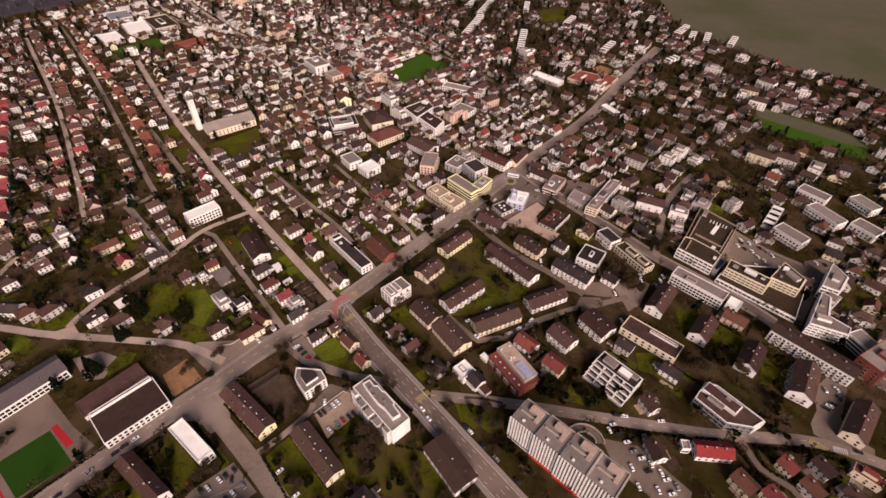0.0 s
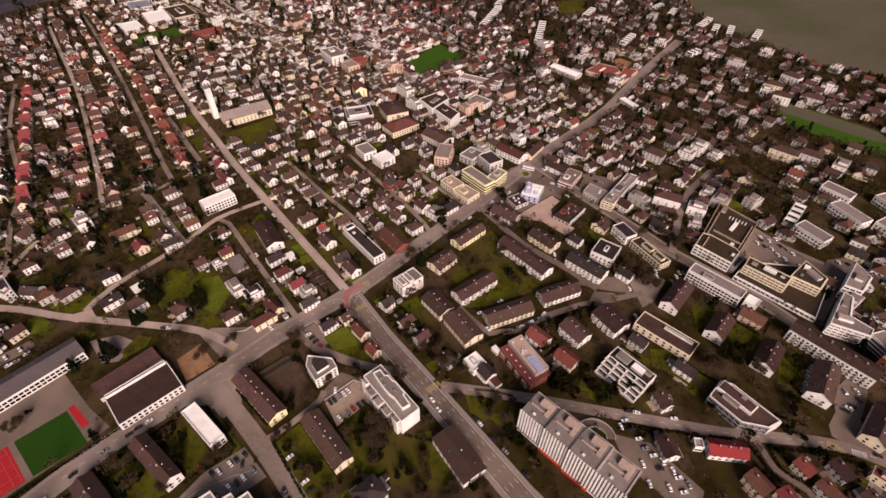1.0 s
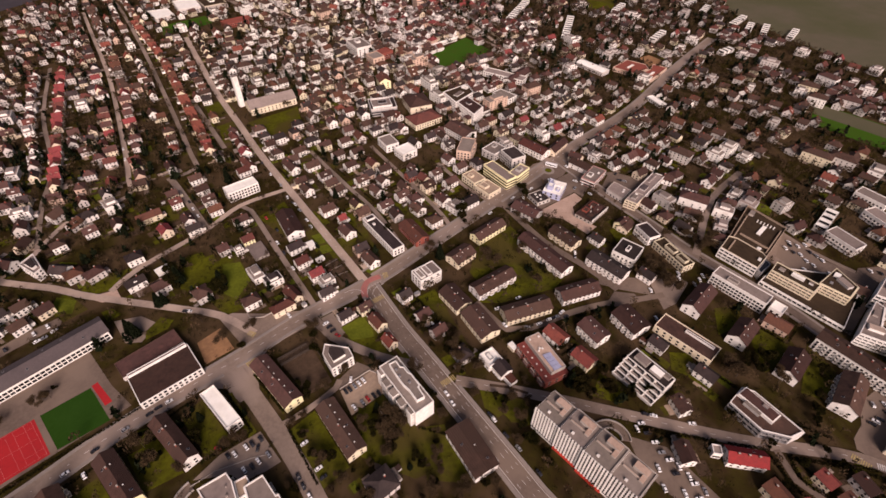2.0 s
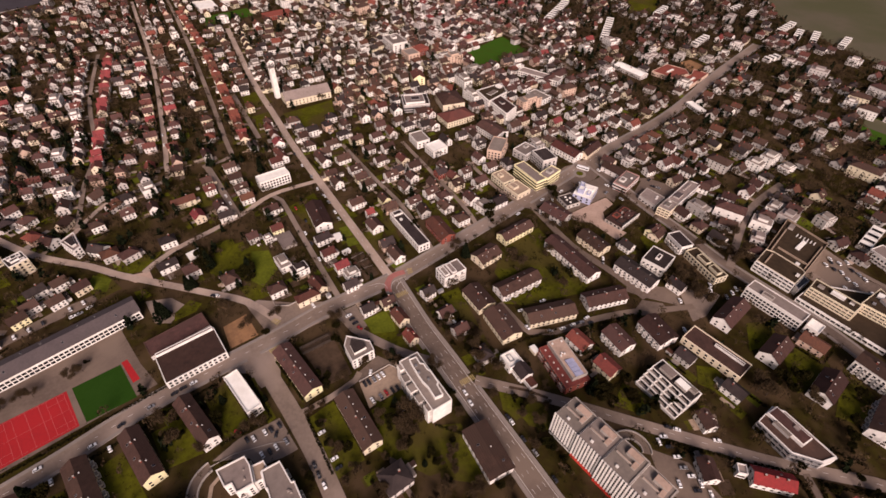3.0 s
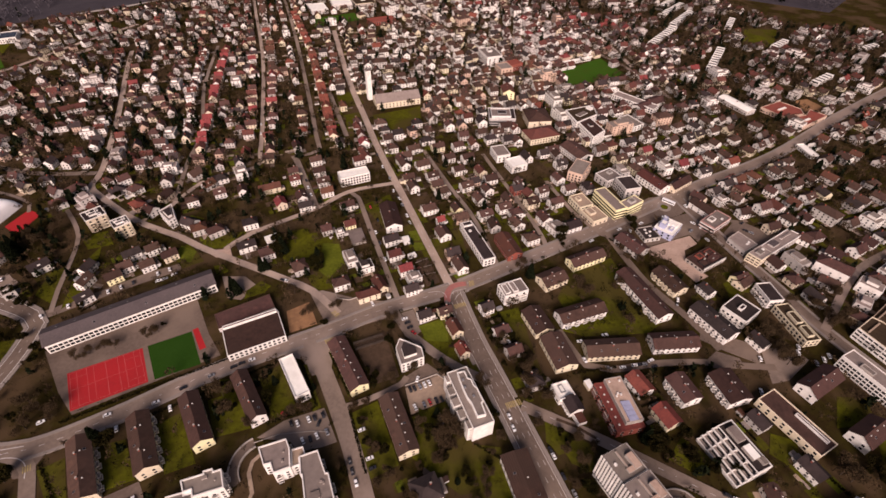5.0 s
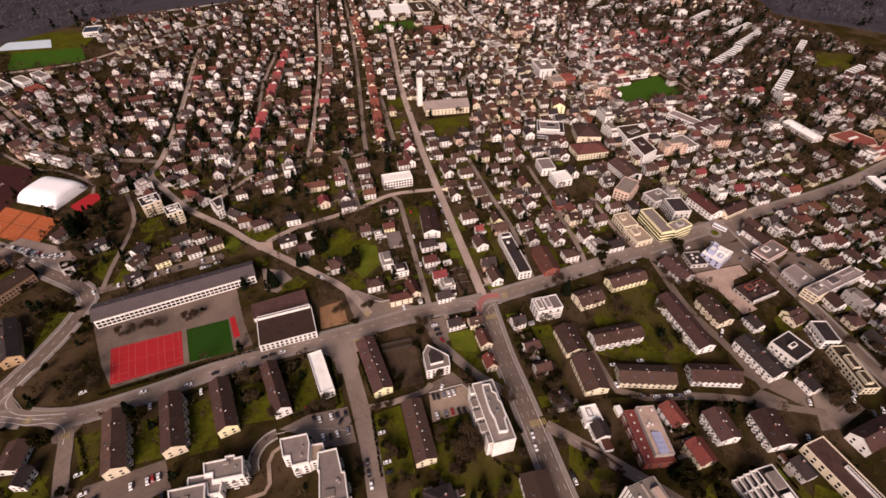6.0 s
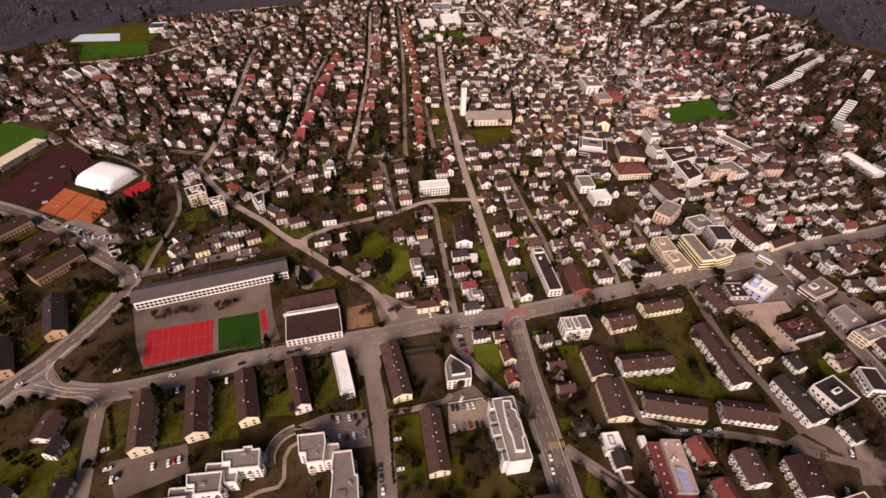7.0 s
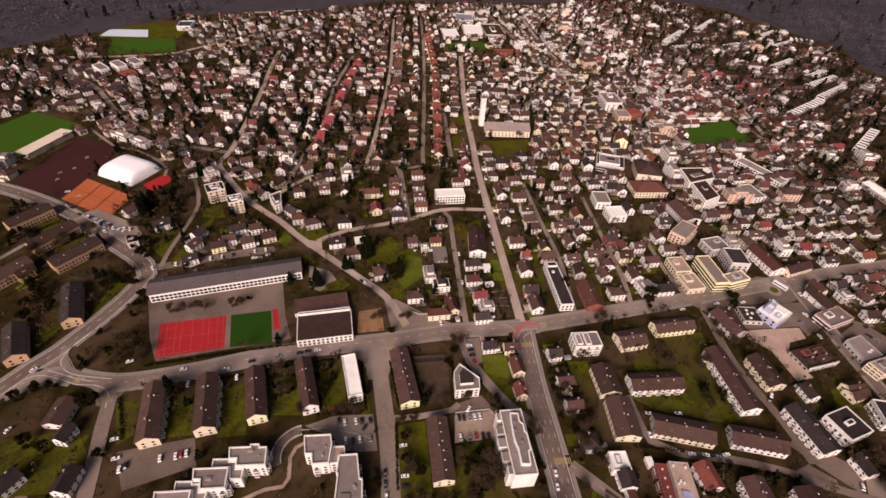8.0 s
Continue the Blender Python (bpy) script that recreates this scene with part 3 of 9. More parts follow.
area("lawn", "mown lawn between buildings", "lawn", [(-35.1, 419.5), (-6.9, 414.5), (-4.0, 389.8), (-31.2, 394.6)], taken=False)
area("lawn", "mown lawn between buildings", "lawn", [(-81.9, 354.6), (-51.7, 350.2), (-69.6, 334.4), (-89.4, 338.5)], taken=False)
area("lawn", "mown lawn between buildings", "lawn", [(8.2, 321.9), (22.8, 321.7), (18.3, 273.4), (7.1, 270.6)], taken=False)
area("lawn", "mown lawn between buildings", "lawn", [(-11.3, 329.8), (5.9, 329.6), (4.0, 300.2), (-10.7, 293.6)], taken=False)
area("lawn", "mown lawn between buildings", "lawn", [(82.0, 320.9), (96.0, 328.5), (89.3, 265.5), (82.5, 265.6)], taken=False)
area("lawn", "mown lawn between buildings", "lawn", [(117.3, 320.4), (123.8, 305.3), (116.5, 264.8), (108.1, 268.2)], taken=False)
area("lawn", "mown lawn between buildings", "lawn", [(158.7, 304.7), (168.9, 297.3), (160.7, 251.4), (145.3, 245.9)], taken=False)
area("lawn", "mown lawn between buildings", "lawn", [(50.3, 353.6), (77.7, 362.1), (77.1, 321.0), (61.3, 313.7)], taken=False)
area("lawn", "bright garden lawn behind a house", "garden_green", [(78.9, 305.6), (86.0, 304.9), (86.0, 291.7), (78.9, 293.0)])
area("lawn", "bright garden lawn behind a house", "garden_green", [(77.4, 291.0), (85.6, 288.6), (85.6, 279.8), (77.4, 280.6)])
area("vegetable_beds", "brown vegetable beds between pale paths", "earth", [(75.0, 270.5), (84.6, 270.7), (85.0, 241.3), (74.0, 240.0), (74.8, 253.7)], taken=False)
for p, q in (((74.0, 267.3), (84.0, 268.9)), ((74.0, 260.5), (84.6, 261.0)), ((74.4, 252.7), (84.8, 252.1)), ((79.4, 271.5), (79.6, 241.5))):
    area("garden_path", "narrow pale garden path", "paving", [(p[0] - 0.4, p[1] - 0.4), (q[0] + 0.4, q[1] - 0.4), (q[0] + 0.4, q[1] + 0.4), (p[0] - 0.4, p[1] + 0.4)], taken=False)
area("lawn", "green garden lawn", "garden_green", [(8.1, 314.2), (20.1, 308.7), (20.0, 284.5), (5.5, 272.7), (-0.4, 282.9)])
area("lawn", "green garden lawn", "lawn", [(95.0, 278.3), (100.0, 279.4), (100.5, 270.0), (97.4, 265.0)], taken=False)
area("lawn", "green corner lawn beside the junction", "garden_green", [(97.1, 245.0), (103.7, 245.6), (111.8, 238.9), (98.4, 239.4)])
area("lawn", "bright lawn beside the lane", "garden_green", [(56.8, 206.1), (74.0, 206.3), (74.3, 194.7), (72.2, 186.4), (57.9, 192.5)])
area("lawn", "green lawn beside the hill street", "garden_green", [(-101.8, 348.2), (-90.4, 336.8), (-94.6, 324.8), (-107.8, 334.7)])
area("lawn", "green lawn beside the school", "lawn", [(-77.5, 314.8), (-70.5, 313.9), (-66.4, 305.0), (-75.1, 302.7)], taken=False)
area("school_yard", "grey asphalt yard behind the gymnasium", "asphalt", [(-71.5, 300.6), (-54.9, 295.0), (-47.0, 282.2), (-59.2, 271.3), (-68.4, 276.7)])
area("lawn", "olive lawn island in the yard", "lawn", [(-55.4, 278.9), (-43.6, 286.4), (-37.1, 278.5), (-42.1, 273.2), (-56.6, 271.7)], taken=False)
area("forecourt", "worn gravel apron beside the hill street", "gravel", [(-84.4, 335.8), (-64.5, 331.5), (-63.4, 321.3), (-75.4, 324.4)])
area("lawn", "olive lawn beside the high-rise", "lawn", [(108.6, 110.0), (128.0, 89.0), (118.0, 78.0), (109.0, 86.0)], taken=False)
area("junction_apron", "dark asphalt junction with curved kerbs", "asphalt_dark", [(-213.3, 228.0), (-216.9, 218.6), (-217.0, 211.2), (-212.2, 205.0), (-203.9, 200.4), (-191.6, 197.9), (-179.6, 196.2), (-168.0, 197.5), (-166.0, 190.0), (-174.5, 176.5), (-181.0, 178.0), (-187.7, 191.5), (-199.3, 192.8), (-209.2, 196.5), (-222.0, 199.8), (-229.6, 198.5), (-236.0, 191.5), (-247.0, 195.0), (-232.0, 214.0)])
road("avenue", 12.5, [(90.6, 227.9), (88.8, 182.1), (89.7, 150.0), (91.6, 64.3), (91.8, 46.8), (95.5, 10.9)], "asphalt_dark", walks=True, label="broad dark asphalt avenue with lane markings")
road("main_road", 9.5, [(-238.6, 188.2), (-226.7, 199.1), (-211.1, 201.0), (-177.9, 193.8), (-135.7, 199.8), (-77.8, 213.5), (-5.8, 222.2), (38.8, 229.0), (91.4, 231.6), (172.1, 245.1), (248.6, 259.0), (321.6, 273.2), (345.2, 277.5)], walks=True)
road("north_road", 8.5, [(339.1, 276.2), (373.1, 283.3), (481.5, 301.3), (624.6, 343.7), (756.4, 377.5)], walks=True)
road("ring_road", 10.5, [(-251.9, 176.7), (-242.0, 191.6), (-233.5, 205.7), (-223.1, 218.6), (-203.9, 256.7), (-196.2, 279.6), (-193.4, 292.6), (-199.2, 303.9), (-214.8, 317.8), (-235.2, 332.8), (-269.7, 360.0), (-304.3, 383.7), (-341.7, 403.5), (-380.2, 418.6), (-456.0, 436.8)], "asphalt_dark", walks=True, label="dark asphalt main road with white lines")
road("side_street", 8, [(-211.5, 201.9), (-179.2, 189.0), (-171.0, 162.2), (-162.5, 123.2), (-159.4, 104.8)])
road("hill_street", 5.8, [(5.8, 235.4), (-8.8, 264.0), (-31.8, 287.5), (-61.2, 315.7), (-87.9, 341.8), (-102.4, 358.9), (-139.6, 394.5), (-171.6, 439.6), (-184.6, 464.0), (-178.9, 491.9), (-177.9, 601.0), (-182.7, 738.4), (-183.4, 812.8)], "asphalt_pale", label="pale worn street between gardens")
road("church_street", 6.8, [(91.0, 236.0), (88.4, 362.0), (87.1, 453.7), (88.9, 517.9), (91.7, 621.6), (106.1, 810.2)], "asphalt_pale", label="pale worn street between gardens")
road("back_street", 4.2, [(49.8, 234.6), (49.1, 313.9), (48.8, 366.7), (43.3, 378.5)])
road("link_lane", 5, [(-68.4, 332.1), (-46.4, 346.1), (9.0, 362.5), (43.3, 378.5), (86.5, 378.4)], "asphalt_pale", label="pale worn street between gardens")
road("west_street", 4.6, [(-115.3, 404.1), (-82.2, 440.5), (-36.6, 448.8), (-30.6, 476.0), (-23.1, 543.6), (-8.7, 727.5), (-4.7, 918.6), (-2.7, 1006.9)], "asphalt_pale", label="pale worn street between gardens")
road("row_street", 4.6, [(-1.1, 455.0), (26.3, 460.0), (29.4, 489.7), (35.6, 593.0), (45.6, 805.3), (49.1, 994.3), (41.6, 1093.8)])
road("court_street", 5, [(60.6, 480.1), (61.3, 594.0)])
road("south_street", 10.5, [(-15.9, 220.5), (-8.9, 169.7), (-5.2, 133.7), (-4.5, 109.3), (-3.9, 88.0)])
road("court_lane", 5, [(148.6, 171.1), (150.9, 139.7), (164.9, 131.2), (197.2, 125.1), (226.9, 115.8), (253.2, 103.5), (268.9, 97.1)], "asphalt_dark")
road("park_lane", 7.5, [(98.2, 127.3), (132.7, 91.5), (167.2, 51.9), (211.6, 1.4), (235.9, -21.7), (258.8, -44.9), (274.5, -75.2), (282.1, -95.8)])
road("lot_street", 6, [(238.9, 249.3), (235.3, 192.4), (242.3, 150.6), (244.3, 120.3)], "asphalt_dark")
road("shop_street", 7.5, [(331.1, 275.1), (327.7, 201.4), (327.3, 155.8), (326.2, 118.0), (327.4, 98.5), (330.6, 66.0), (332.5, 40.0), (332.0, 20.0), (330.6, 0.0), (332.0, -25.0), (336.0, -55.0), (338.8, -79.1)], "asphalt_dark", walks=True, label="asphalt shop street between offices")
road("villa_street", 3.9, [(131.3, 425.9), (135.2, 353.0), (138.7, 305.1), (133.9, 240.4)])
road("villa_street_b", 3.9, [(187.5, 399.8), (186.1, 282.9), (180.7, 246.1)])
road("villa_street_c", 3.9, [(227.2, 335.2), (226.9, 285.5), (232.2, 256.9)])
road("old_street", 7, [(315.6, 454.1), (317.2, 377.8), (318.3, 305.9), (324.1, 273.1)])
road("north_street", 6, [(442.3, 677.7), (458.4, 586.7), (467.0, 509.6), (461.1, 445.9)])
road("well_street", 6, [(10.0, 360.7), (5.6, 419.8), (2.5, 455.0)])
road("rail_street", 6, [(-460.5, 701.5), (-394.1, 658.0), (-324.3, 571.0), (-249.4, 509.6), (-183.2, 485.6)])
road("far_street", 10, [(-305.6, 789.3), (-244.8, 834.6), (-192.5, 892.7), (-157.6, 952.3)], "asphalt_pale", label="pale worn street between gardens")
road("far_avenue", 8, [(174.0, 1158.1), (210.2, 941.1), (239.9, 835.1), (272.7, 791.4)])
road("lane_w", 4.2, [(-67.0, 796.2), (-85.3, 659.8), (-87.5, 541.7), (-101.2, 474.9), (-109.0, 414.0)])
road("east_street", 6, [(326.4, 109.3), (401.6, 144.8), (466.0, 155.0)])
road("campus_path", 4, [(411.7, 88.3), (408.9, 56.7), (413.6, 26.1)])
road("drive_lane", 6.5, [(43.7, 227.8), (48.7, 201.8), (56.7, 186.9), (66.2, 171.3), (77.9, 157.3), (87.1, 147.9)])
road("slip_road", 5, [(-219.3, 223.6), (-216.4, 213.4), (-209.6, 204.8), (-192.5, 196.9)])
road("foot_path", 4, [(-6.8, 161.5), (11.8, 161.8), (33.0, 165.5), (37.7, 169.3)])
road("garden_path", 2.2, [(-52.5, 149.0), (-58.8, 145.2), (-61.0, 139.5), (-60.0, 128.0), (-62.5, 123.6), (-72.0, 122.4), (-84.0, 117.0)], "warm_paving", label="pale curved footpath beside white blocks")
road("pool_road", 7, [(-520.0, 752.0), (-452.5, 761.3), (-399.4, 769.1), (-339.4, 786.1), (-297.4, 826.3), (-257.7, 868.6), (-186.1, 930.8)], "asphalt_pale", label="pale road below the swimming pool")
road("pool_lane", 5, [(-452.5, 761.3), (-452.3, 721.2), (-434.6, 690.0)])
road("centre_avenue", 9, [(256.5, 1062.6), (256.7, 931.1), (263.2, 823.5), (275.3, 756.7)], "asphalt_pale", label="pale avenue towards the town centre")
road("slope_road", 6, [(512.0, 800.0), (500.5, 722.0), (491.2, 632.4), (473.7, 541.9)], "asphalt_pale", label="pale street below the terraced slope")
road("dome_lane", 3.5, [(-186.7, 302.3), (-186.4, 324.6), (-182.2, 375.5), (-186.1, 399.2), (-199.1, 430.9)])
road("pitch_path", 3, [(-343.7, 536.7), (-299.7, 495.6), (-277.0, 488.6), (-246.3, 466.6), (-231.7, 449.8), (-229.5, 436.9)])
road("block_lane", 4, [(-315.1, 306.0), (-298.8, 337.0), (-283.5, 360.1), (-270.6, 372.4)])
road("house_lane", 4, [(223.5, -13.8), (215.7, -29.2), (218.2, -45.4), (213.2, -62.0)], "asphalt_dark")
pavements()


def markings():
    """Lane lines, crossings and the red junction."""
    top = LAYER[0] + 0.062
    b = Build()
    for name, width, line, walks in ROADS:
        z = top
        if name == "avenue":
            for s in (-3.6, 0.0, 3.6):
                dashes(line, s, z, 3.0, 6.0, 0.10, "white_line", b)
        elif name in ("main_road", "ring_road", "church_street", "park_lane"):
            dashes(line, 0.0, z, 3.0, 6.0, 0.12, "white_line", b)
        if name == "ring_road":
            for s in (-1, 1):
                ribbon(b, line, 0.20, z, "white_line", s * (width / 2 - 0.6))
    for run in ([(-206.7, 239.6), (-213.3, 228.0), (-216.7, 218.6), (-216.7, 211.2), (-212.2, 205.3), (-203.9, 200.8), (-191.6, 198.3), (-179.6, 196.6)],
                [(-236.5, 190.8), (-229.6, 199.3), (-222.0, 200.7), (-209.2, 197.1), (-199.3, 193.4), (-187.7, 192.2), (-180.1, 188.8), (-176.0, 183.4), (-174.9, 176.0)],
                [(-228.0, 206.5), (-221.0, 204.5), (-210.0, 200.8), (-200.0, 197.2), (-190.0, 195.2)]):
        ribbon(b, smooth(run, 2.0), 0.22, top, "white_line")
    for s in (-1, 1):
        ribbon(b, ROADS[0][2], 0.14, top, "white_line", s * 5.6)
    single("lane_marking", b, "white painted lane lines on the asphalt", "road marking", kind="structure")
    b = Build()
    for x, y, a, n in ((91.2, 214.3, 0, 8), (107.0, 230.8, 75, 7), (94.0, 129.8, 0, 9), (-4.0, 214.0, 10, 6), (4.0, 236.0, 120, 5), (256.6, -45.2, 100, 9), (-199.5, 196.8, 70, 4), (-175.0, 181.5, 10, 4)):
        for i in range(n):
            m = pose(x, y, 0, 0, 0, a)
            p = [m @ Vector(((i - (n - 1) / 2) * 1.15 + dx, dy, top + 0.004)) for dx, dy in ((-0.3, -2), (0.3, -2), (0.3, 2), (-0.3, 2))]
            b.face(p, "yellow_line")
    single("crossing_marking", b, "worn yellow painted pedestrian crossing bars", "road marking", kind="structure")
    b = Build()
    for i in range(7):
        m = pose(263.6 + 0.62 * i - 1.9, -54.6 - 0.95 * i + 2.8, 0, 0, 0, -57)
        b.face([m @ Vector((dx, dy, top + 0.004)) for dx, dy in ((-0.28, -1.9), (0.28, -1.9), (0.28, 1.9), (-0.28, 1.9))], "white_line")
    single("crossing_marking", b, "white painted bars across the side road", "road marking", kind="structure")
    b = Build()
    ribbon(b, smooth([(83.6, 220.2), (86.8, 228.6), (92.0, 233.2), (98.0, 233.8), (103.4, 233.0)], 1.5), 2.3, top + 0.008, "red_paint")
    for run in ([(86.3, 222.4), (91.4, 228.2), (101.8, 228.2)], [(89.6, 220.3), (94.1, 224.6), (102.8, 225.1)], [(72.8, 233.5), (80.0, 232.4), (84.0, 229.0), (84.4, 224.4)]):
        ribbon(b, smooth(run, 1.0), 0.13, top + 0.012, "white_line")
    b.face([(398, 284, top + 0.008), (400, 277, top + 0.008), (414, 281, top + 0.008), (412, 288, top + 0.008)], "red_paint")
    single("red_junction_paint", b, "faded red paint on the junction", "road marking", kind="structure")
    b = Build()
    base, u, v = Vector((-159.5, 212.5, top)), Vector((42.5, 6.6, 0)), Vector((-6.6, 29.5, 0))
    def line(a0, b0, a1, b1, w=0.045):
        p, q = base + u * a0 + v * b0, base + u * a1 + v * b1
        d = (q - p).normalized()
        n = Vector((-d.y, d.x, 0)) * w
        b.face([p - n, q - n, q + n, p + n], "court_line")
    for k in (0.03, 0.12, 0.25, 0.34, 0.5, 0.66, 0.75, 0.88, 0.97):
        line(k, 0.04, k, 0.96)
    for k in (0.04, 0.5, 0.96):
        line(0.03, k, 0.97, k)
    for k in (0.2, 0.8):
        line(0.03, k, 0.25, k)
        line(0.75, k, 0.97, k)
    single("court_lines", b, "white painted lines on the red sports court", "court marking", kind="structure")

    b = Build()
    c = [np.array(q) for q in ((-306.5, 396.5), (-299.5, 431.8), (-246.5, 401.5), (-253.6, 367.8))]
    def seam(u0, v0, u1, v1, w, key, z):
        p, q = (c[0] * (1 - u) * (1 - v) + c[3] * u * (1 - v) + c[2] * u * v + c[1] * (1 - u) * v for u, v in ((u0, v0), (u1, v1)))
        n = np.array((-(q - p)[1], (q - p)[0])) / np.linalg.norm(q - p) * w
        b.face([(*(p - n), z), (*(q - n), z), (*(q + n), z), (*(p + n), z)], key)
    for u in (0.33, 0.66):
        seam(u, 0.0, u, 1.0, 0.25, "earth", top)
    for u in (0.0, 0.33, 0.66):
        for v0, v1 in ((0.06, 0.46), (0.54, 0.94)):
            for d in (0.06, 0.27):
                seam(u + d, v0, u + d, v1, 0.035, "salmon", top + 0.008)
            for v in (v0, (v0 + v1) / 2, v1):
                seam(u + 0.06, v, u + 0.27, v, 0.035, "salmon", top + 0.008)
    seam(0.0, 0.5, 1.0, 0.5, 0.15, "earth", top + 0.004)
    single("tennis_court_lines", b, "white lines and dark seams of the clay courts", "court marking", kind="structure")


markings()
# ---- buildings ----
CACHE = {}


def rim(outline, z, height, key, inner=0.4, outer=0.05):
    """A low wall along the edges of a roof as one closed ring, the outline running anticlockwise."""
    k = len(outline)

    def moved(d):
        out = []
        for i in range(k):
            (ax, ay), (bx, by), (cx, cy) = outline[i - 1], outline[i], outline[(i + 1) % k]
            u, v = Vector((bx - ax, by - ay)).normalized(), Vector((cx - bx, cy - by)).normalized()
            n = Vector((-u.y, u.x)) + Vector((-v.y, v.x))
            n = n / max(0.5, n.length_squared) * 2
            out.append((bx + n.x * d, by + n.y * d))
        return out

    b = Build()
    o, i = moved(-outer), moved(inner)
    p = [(x, y, h) for loop in (o, i) for h in (z, z + height) for x, y in loop]
    f = []
    for q in range(k):
        r = (q + 1) % k
        f += [(q, r, k + r, k + q), (k + q, k + r, 3 * k + r, 3 * k + q), (3 * k + q, 3 * k + r, 2 * k + r, 2 * k + q), (2 * k + q, 2 * k + r, r, q)]
    b.solid(p, f, key)
    return b


def window_mesh(w, h, frame_key="frame"):
    key = ("window", w, h, frame_key)
    if key not in CACHE:
        b = Build()
        b.box(-w / 2, w / 2, -0.05, 0.10, 0, h, frame_key)
        e = 0.07
        b.face([(-w / 2 + e, -0.062, e), (w / 2 - e, -0.062, e), (w / 2 - e, -0.062, h - e), (-w / 2 + e, -0.062, h - e)], "glass")
        CACHE[key] = b.mesh("window")
    return CACHE[key]


def chimney_mesh():
    if "chimney" not in CACHE:
        b = Build()
        b.box(-0.45, 0.45, -0.35, 0.35, -1.2, 1.2, "brick")
        b.box(-0.55, 0.55, -0.45, 0.45, 1.2, 1.35, "concrete")
        CACHE["chimney"] = b.mesh("chimney")
    return CACHE["chimney"]


def skylight_mesh():
    if "skylight" not in CACHE:
        b = Build()
        b.box(-0.55, 0.55, -0.75, 0.75, -0.1, 0.10, "metal")
        b.box(-0.45, 0.45, -0.65, 0.65, 0.10, 0.13, "glass")
        CACHE["skylight"] = b.mesh("skylight")
    return CACHE["skylight"]


def balcony_mesh(w, key):
    tag = ("balcony", w, key)
    if tag not in CACHE:
        b = Build()
        b.box(-w / 2, w / 2, -1.5, 0, -0.1, 0.1, "concrete")
        b.box(-w / 2, w / 2, -1.5, -1.4, 0.1, 1.0, key)
        b.box(-w / 2, -w / 2 + 0.1, -1.4, 0, 0.1, 1.0, key)
        b.box(w / 2 - 0.1, w / 2, -1.4, 0, 0.1, 1.0, key)
        CACHE[tag] = b.mesh("balcony")
    return CACHE[tag]


def side_pose(L, W, side, along, z):
    """A place on one of the four walls, facing out along -y of the pose."""
    if side == "front":
        return pose(along, -W / 2, z)
    if side == "back":
        return pose(-along, W / 2, z, 0, 0, 180)
    if side == "right":
        return pose(L / 2, along, z, 0, 0, 90)
    return pose(-L / 2, -along, z, 0, 0, -90)


def faces_camera(root, side, L, W):
    """Whether a wall faces the plan's origin, over which the camera hovers."""
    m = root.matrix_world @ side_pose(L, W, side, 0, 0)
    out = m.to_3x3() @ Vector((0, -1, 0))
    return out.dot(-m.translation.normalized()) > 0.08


def windows(root, L, W, h, step=3.2, w=1.4, tall=1.4, sides=("front", "back"), ends=2, floor=2.8, z0=1.0, frame_key="frame", cap=44, blank=()):
    rows = max(1, int((h - 0.3) / floor))
    n = 0
    if root.location.y > 340:
        cap = min(cap, 14)
    rest = Build()
    # walls towards the camera get single windows, the others one joined mesh
    for side in sorted(("front", "back", "left", "right"), key=lambda q: not faces_camera(root, q, L, W)):
        if side in blank:
            continue
        span = L if side in ("front", "back") else W
        count = max(1, int((span - 1.6) / step)) if side in sides else ends
        shown = faces_camera(root, side, L, W)
        for r in reversed(range(rows)):
            for i in range(count):
                at = (i - (count - 1) / 2) * ((span - 1.2) / count)
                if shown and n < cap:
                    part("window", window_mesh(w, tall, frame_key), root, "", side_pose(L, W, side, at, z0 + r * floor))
                    n += 1
                else:
                    pane = Build()
                    pane.box(-w / 2, w / 2, -0.06, 0.1, 0, tall, "glass")
                    rest.join(pane, side_pose(L, W, side, at, z0 + r * floor))
    if rest.v:
        tagged(part("rear_glazing", rest, root), "rows of dark windows", kind="stuff")


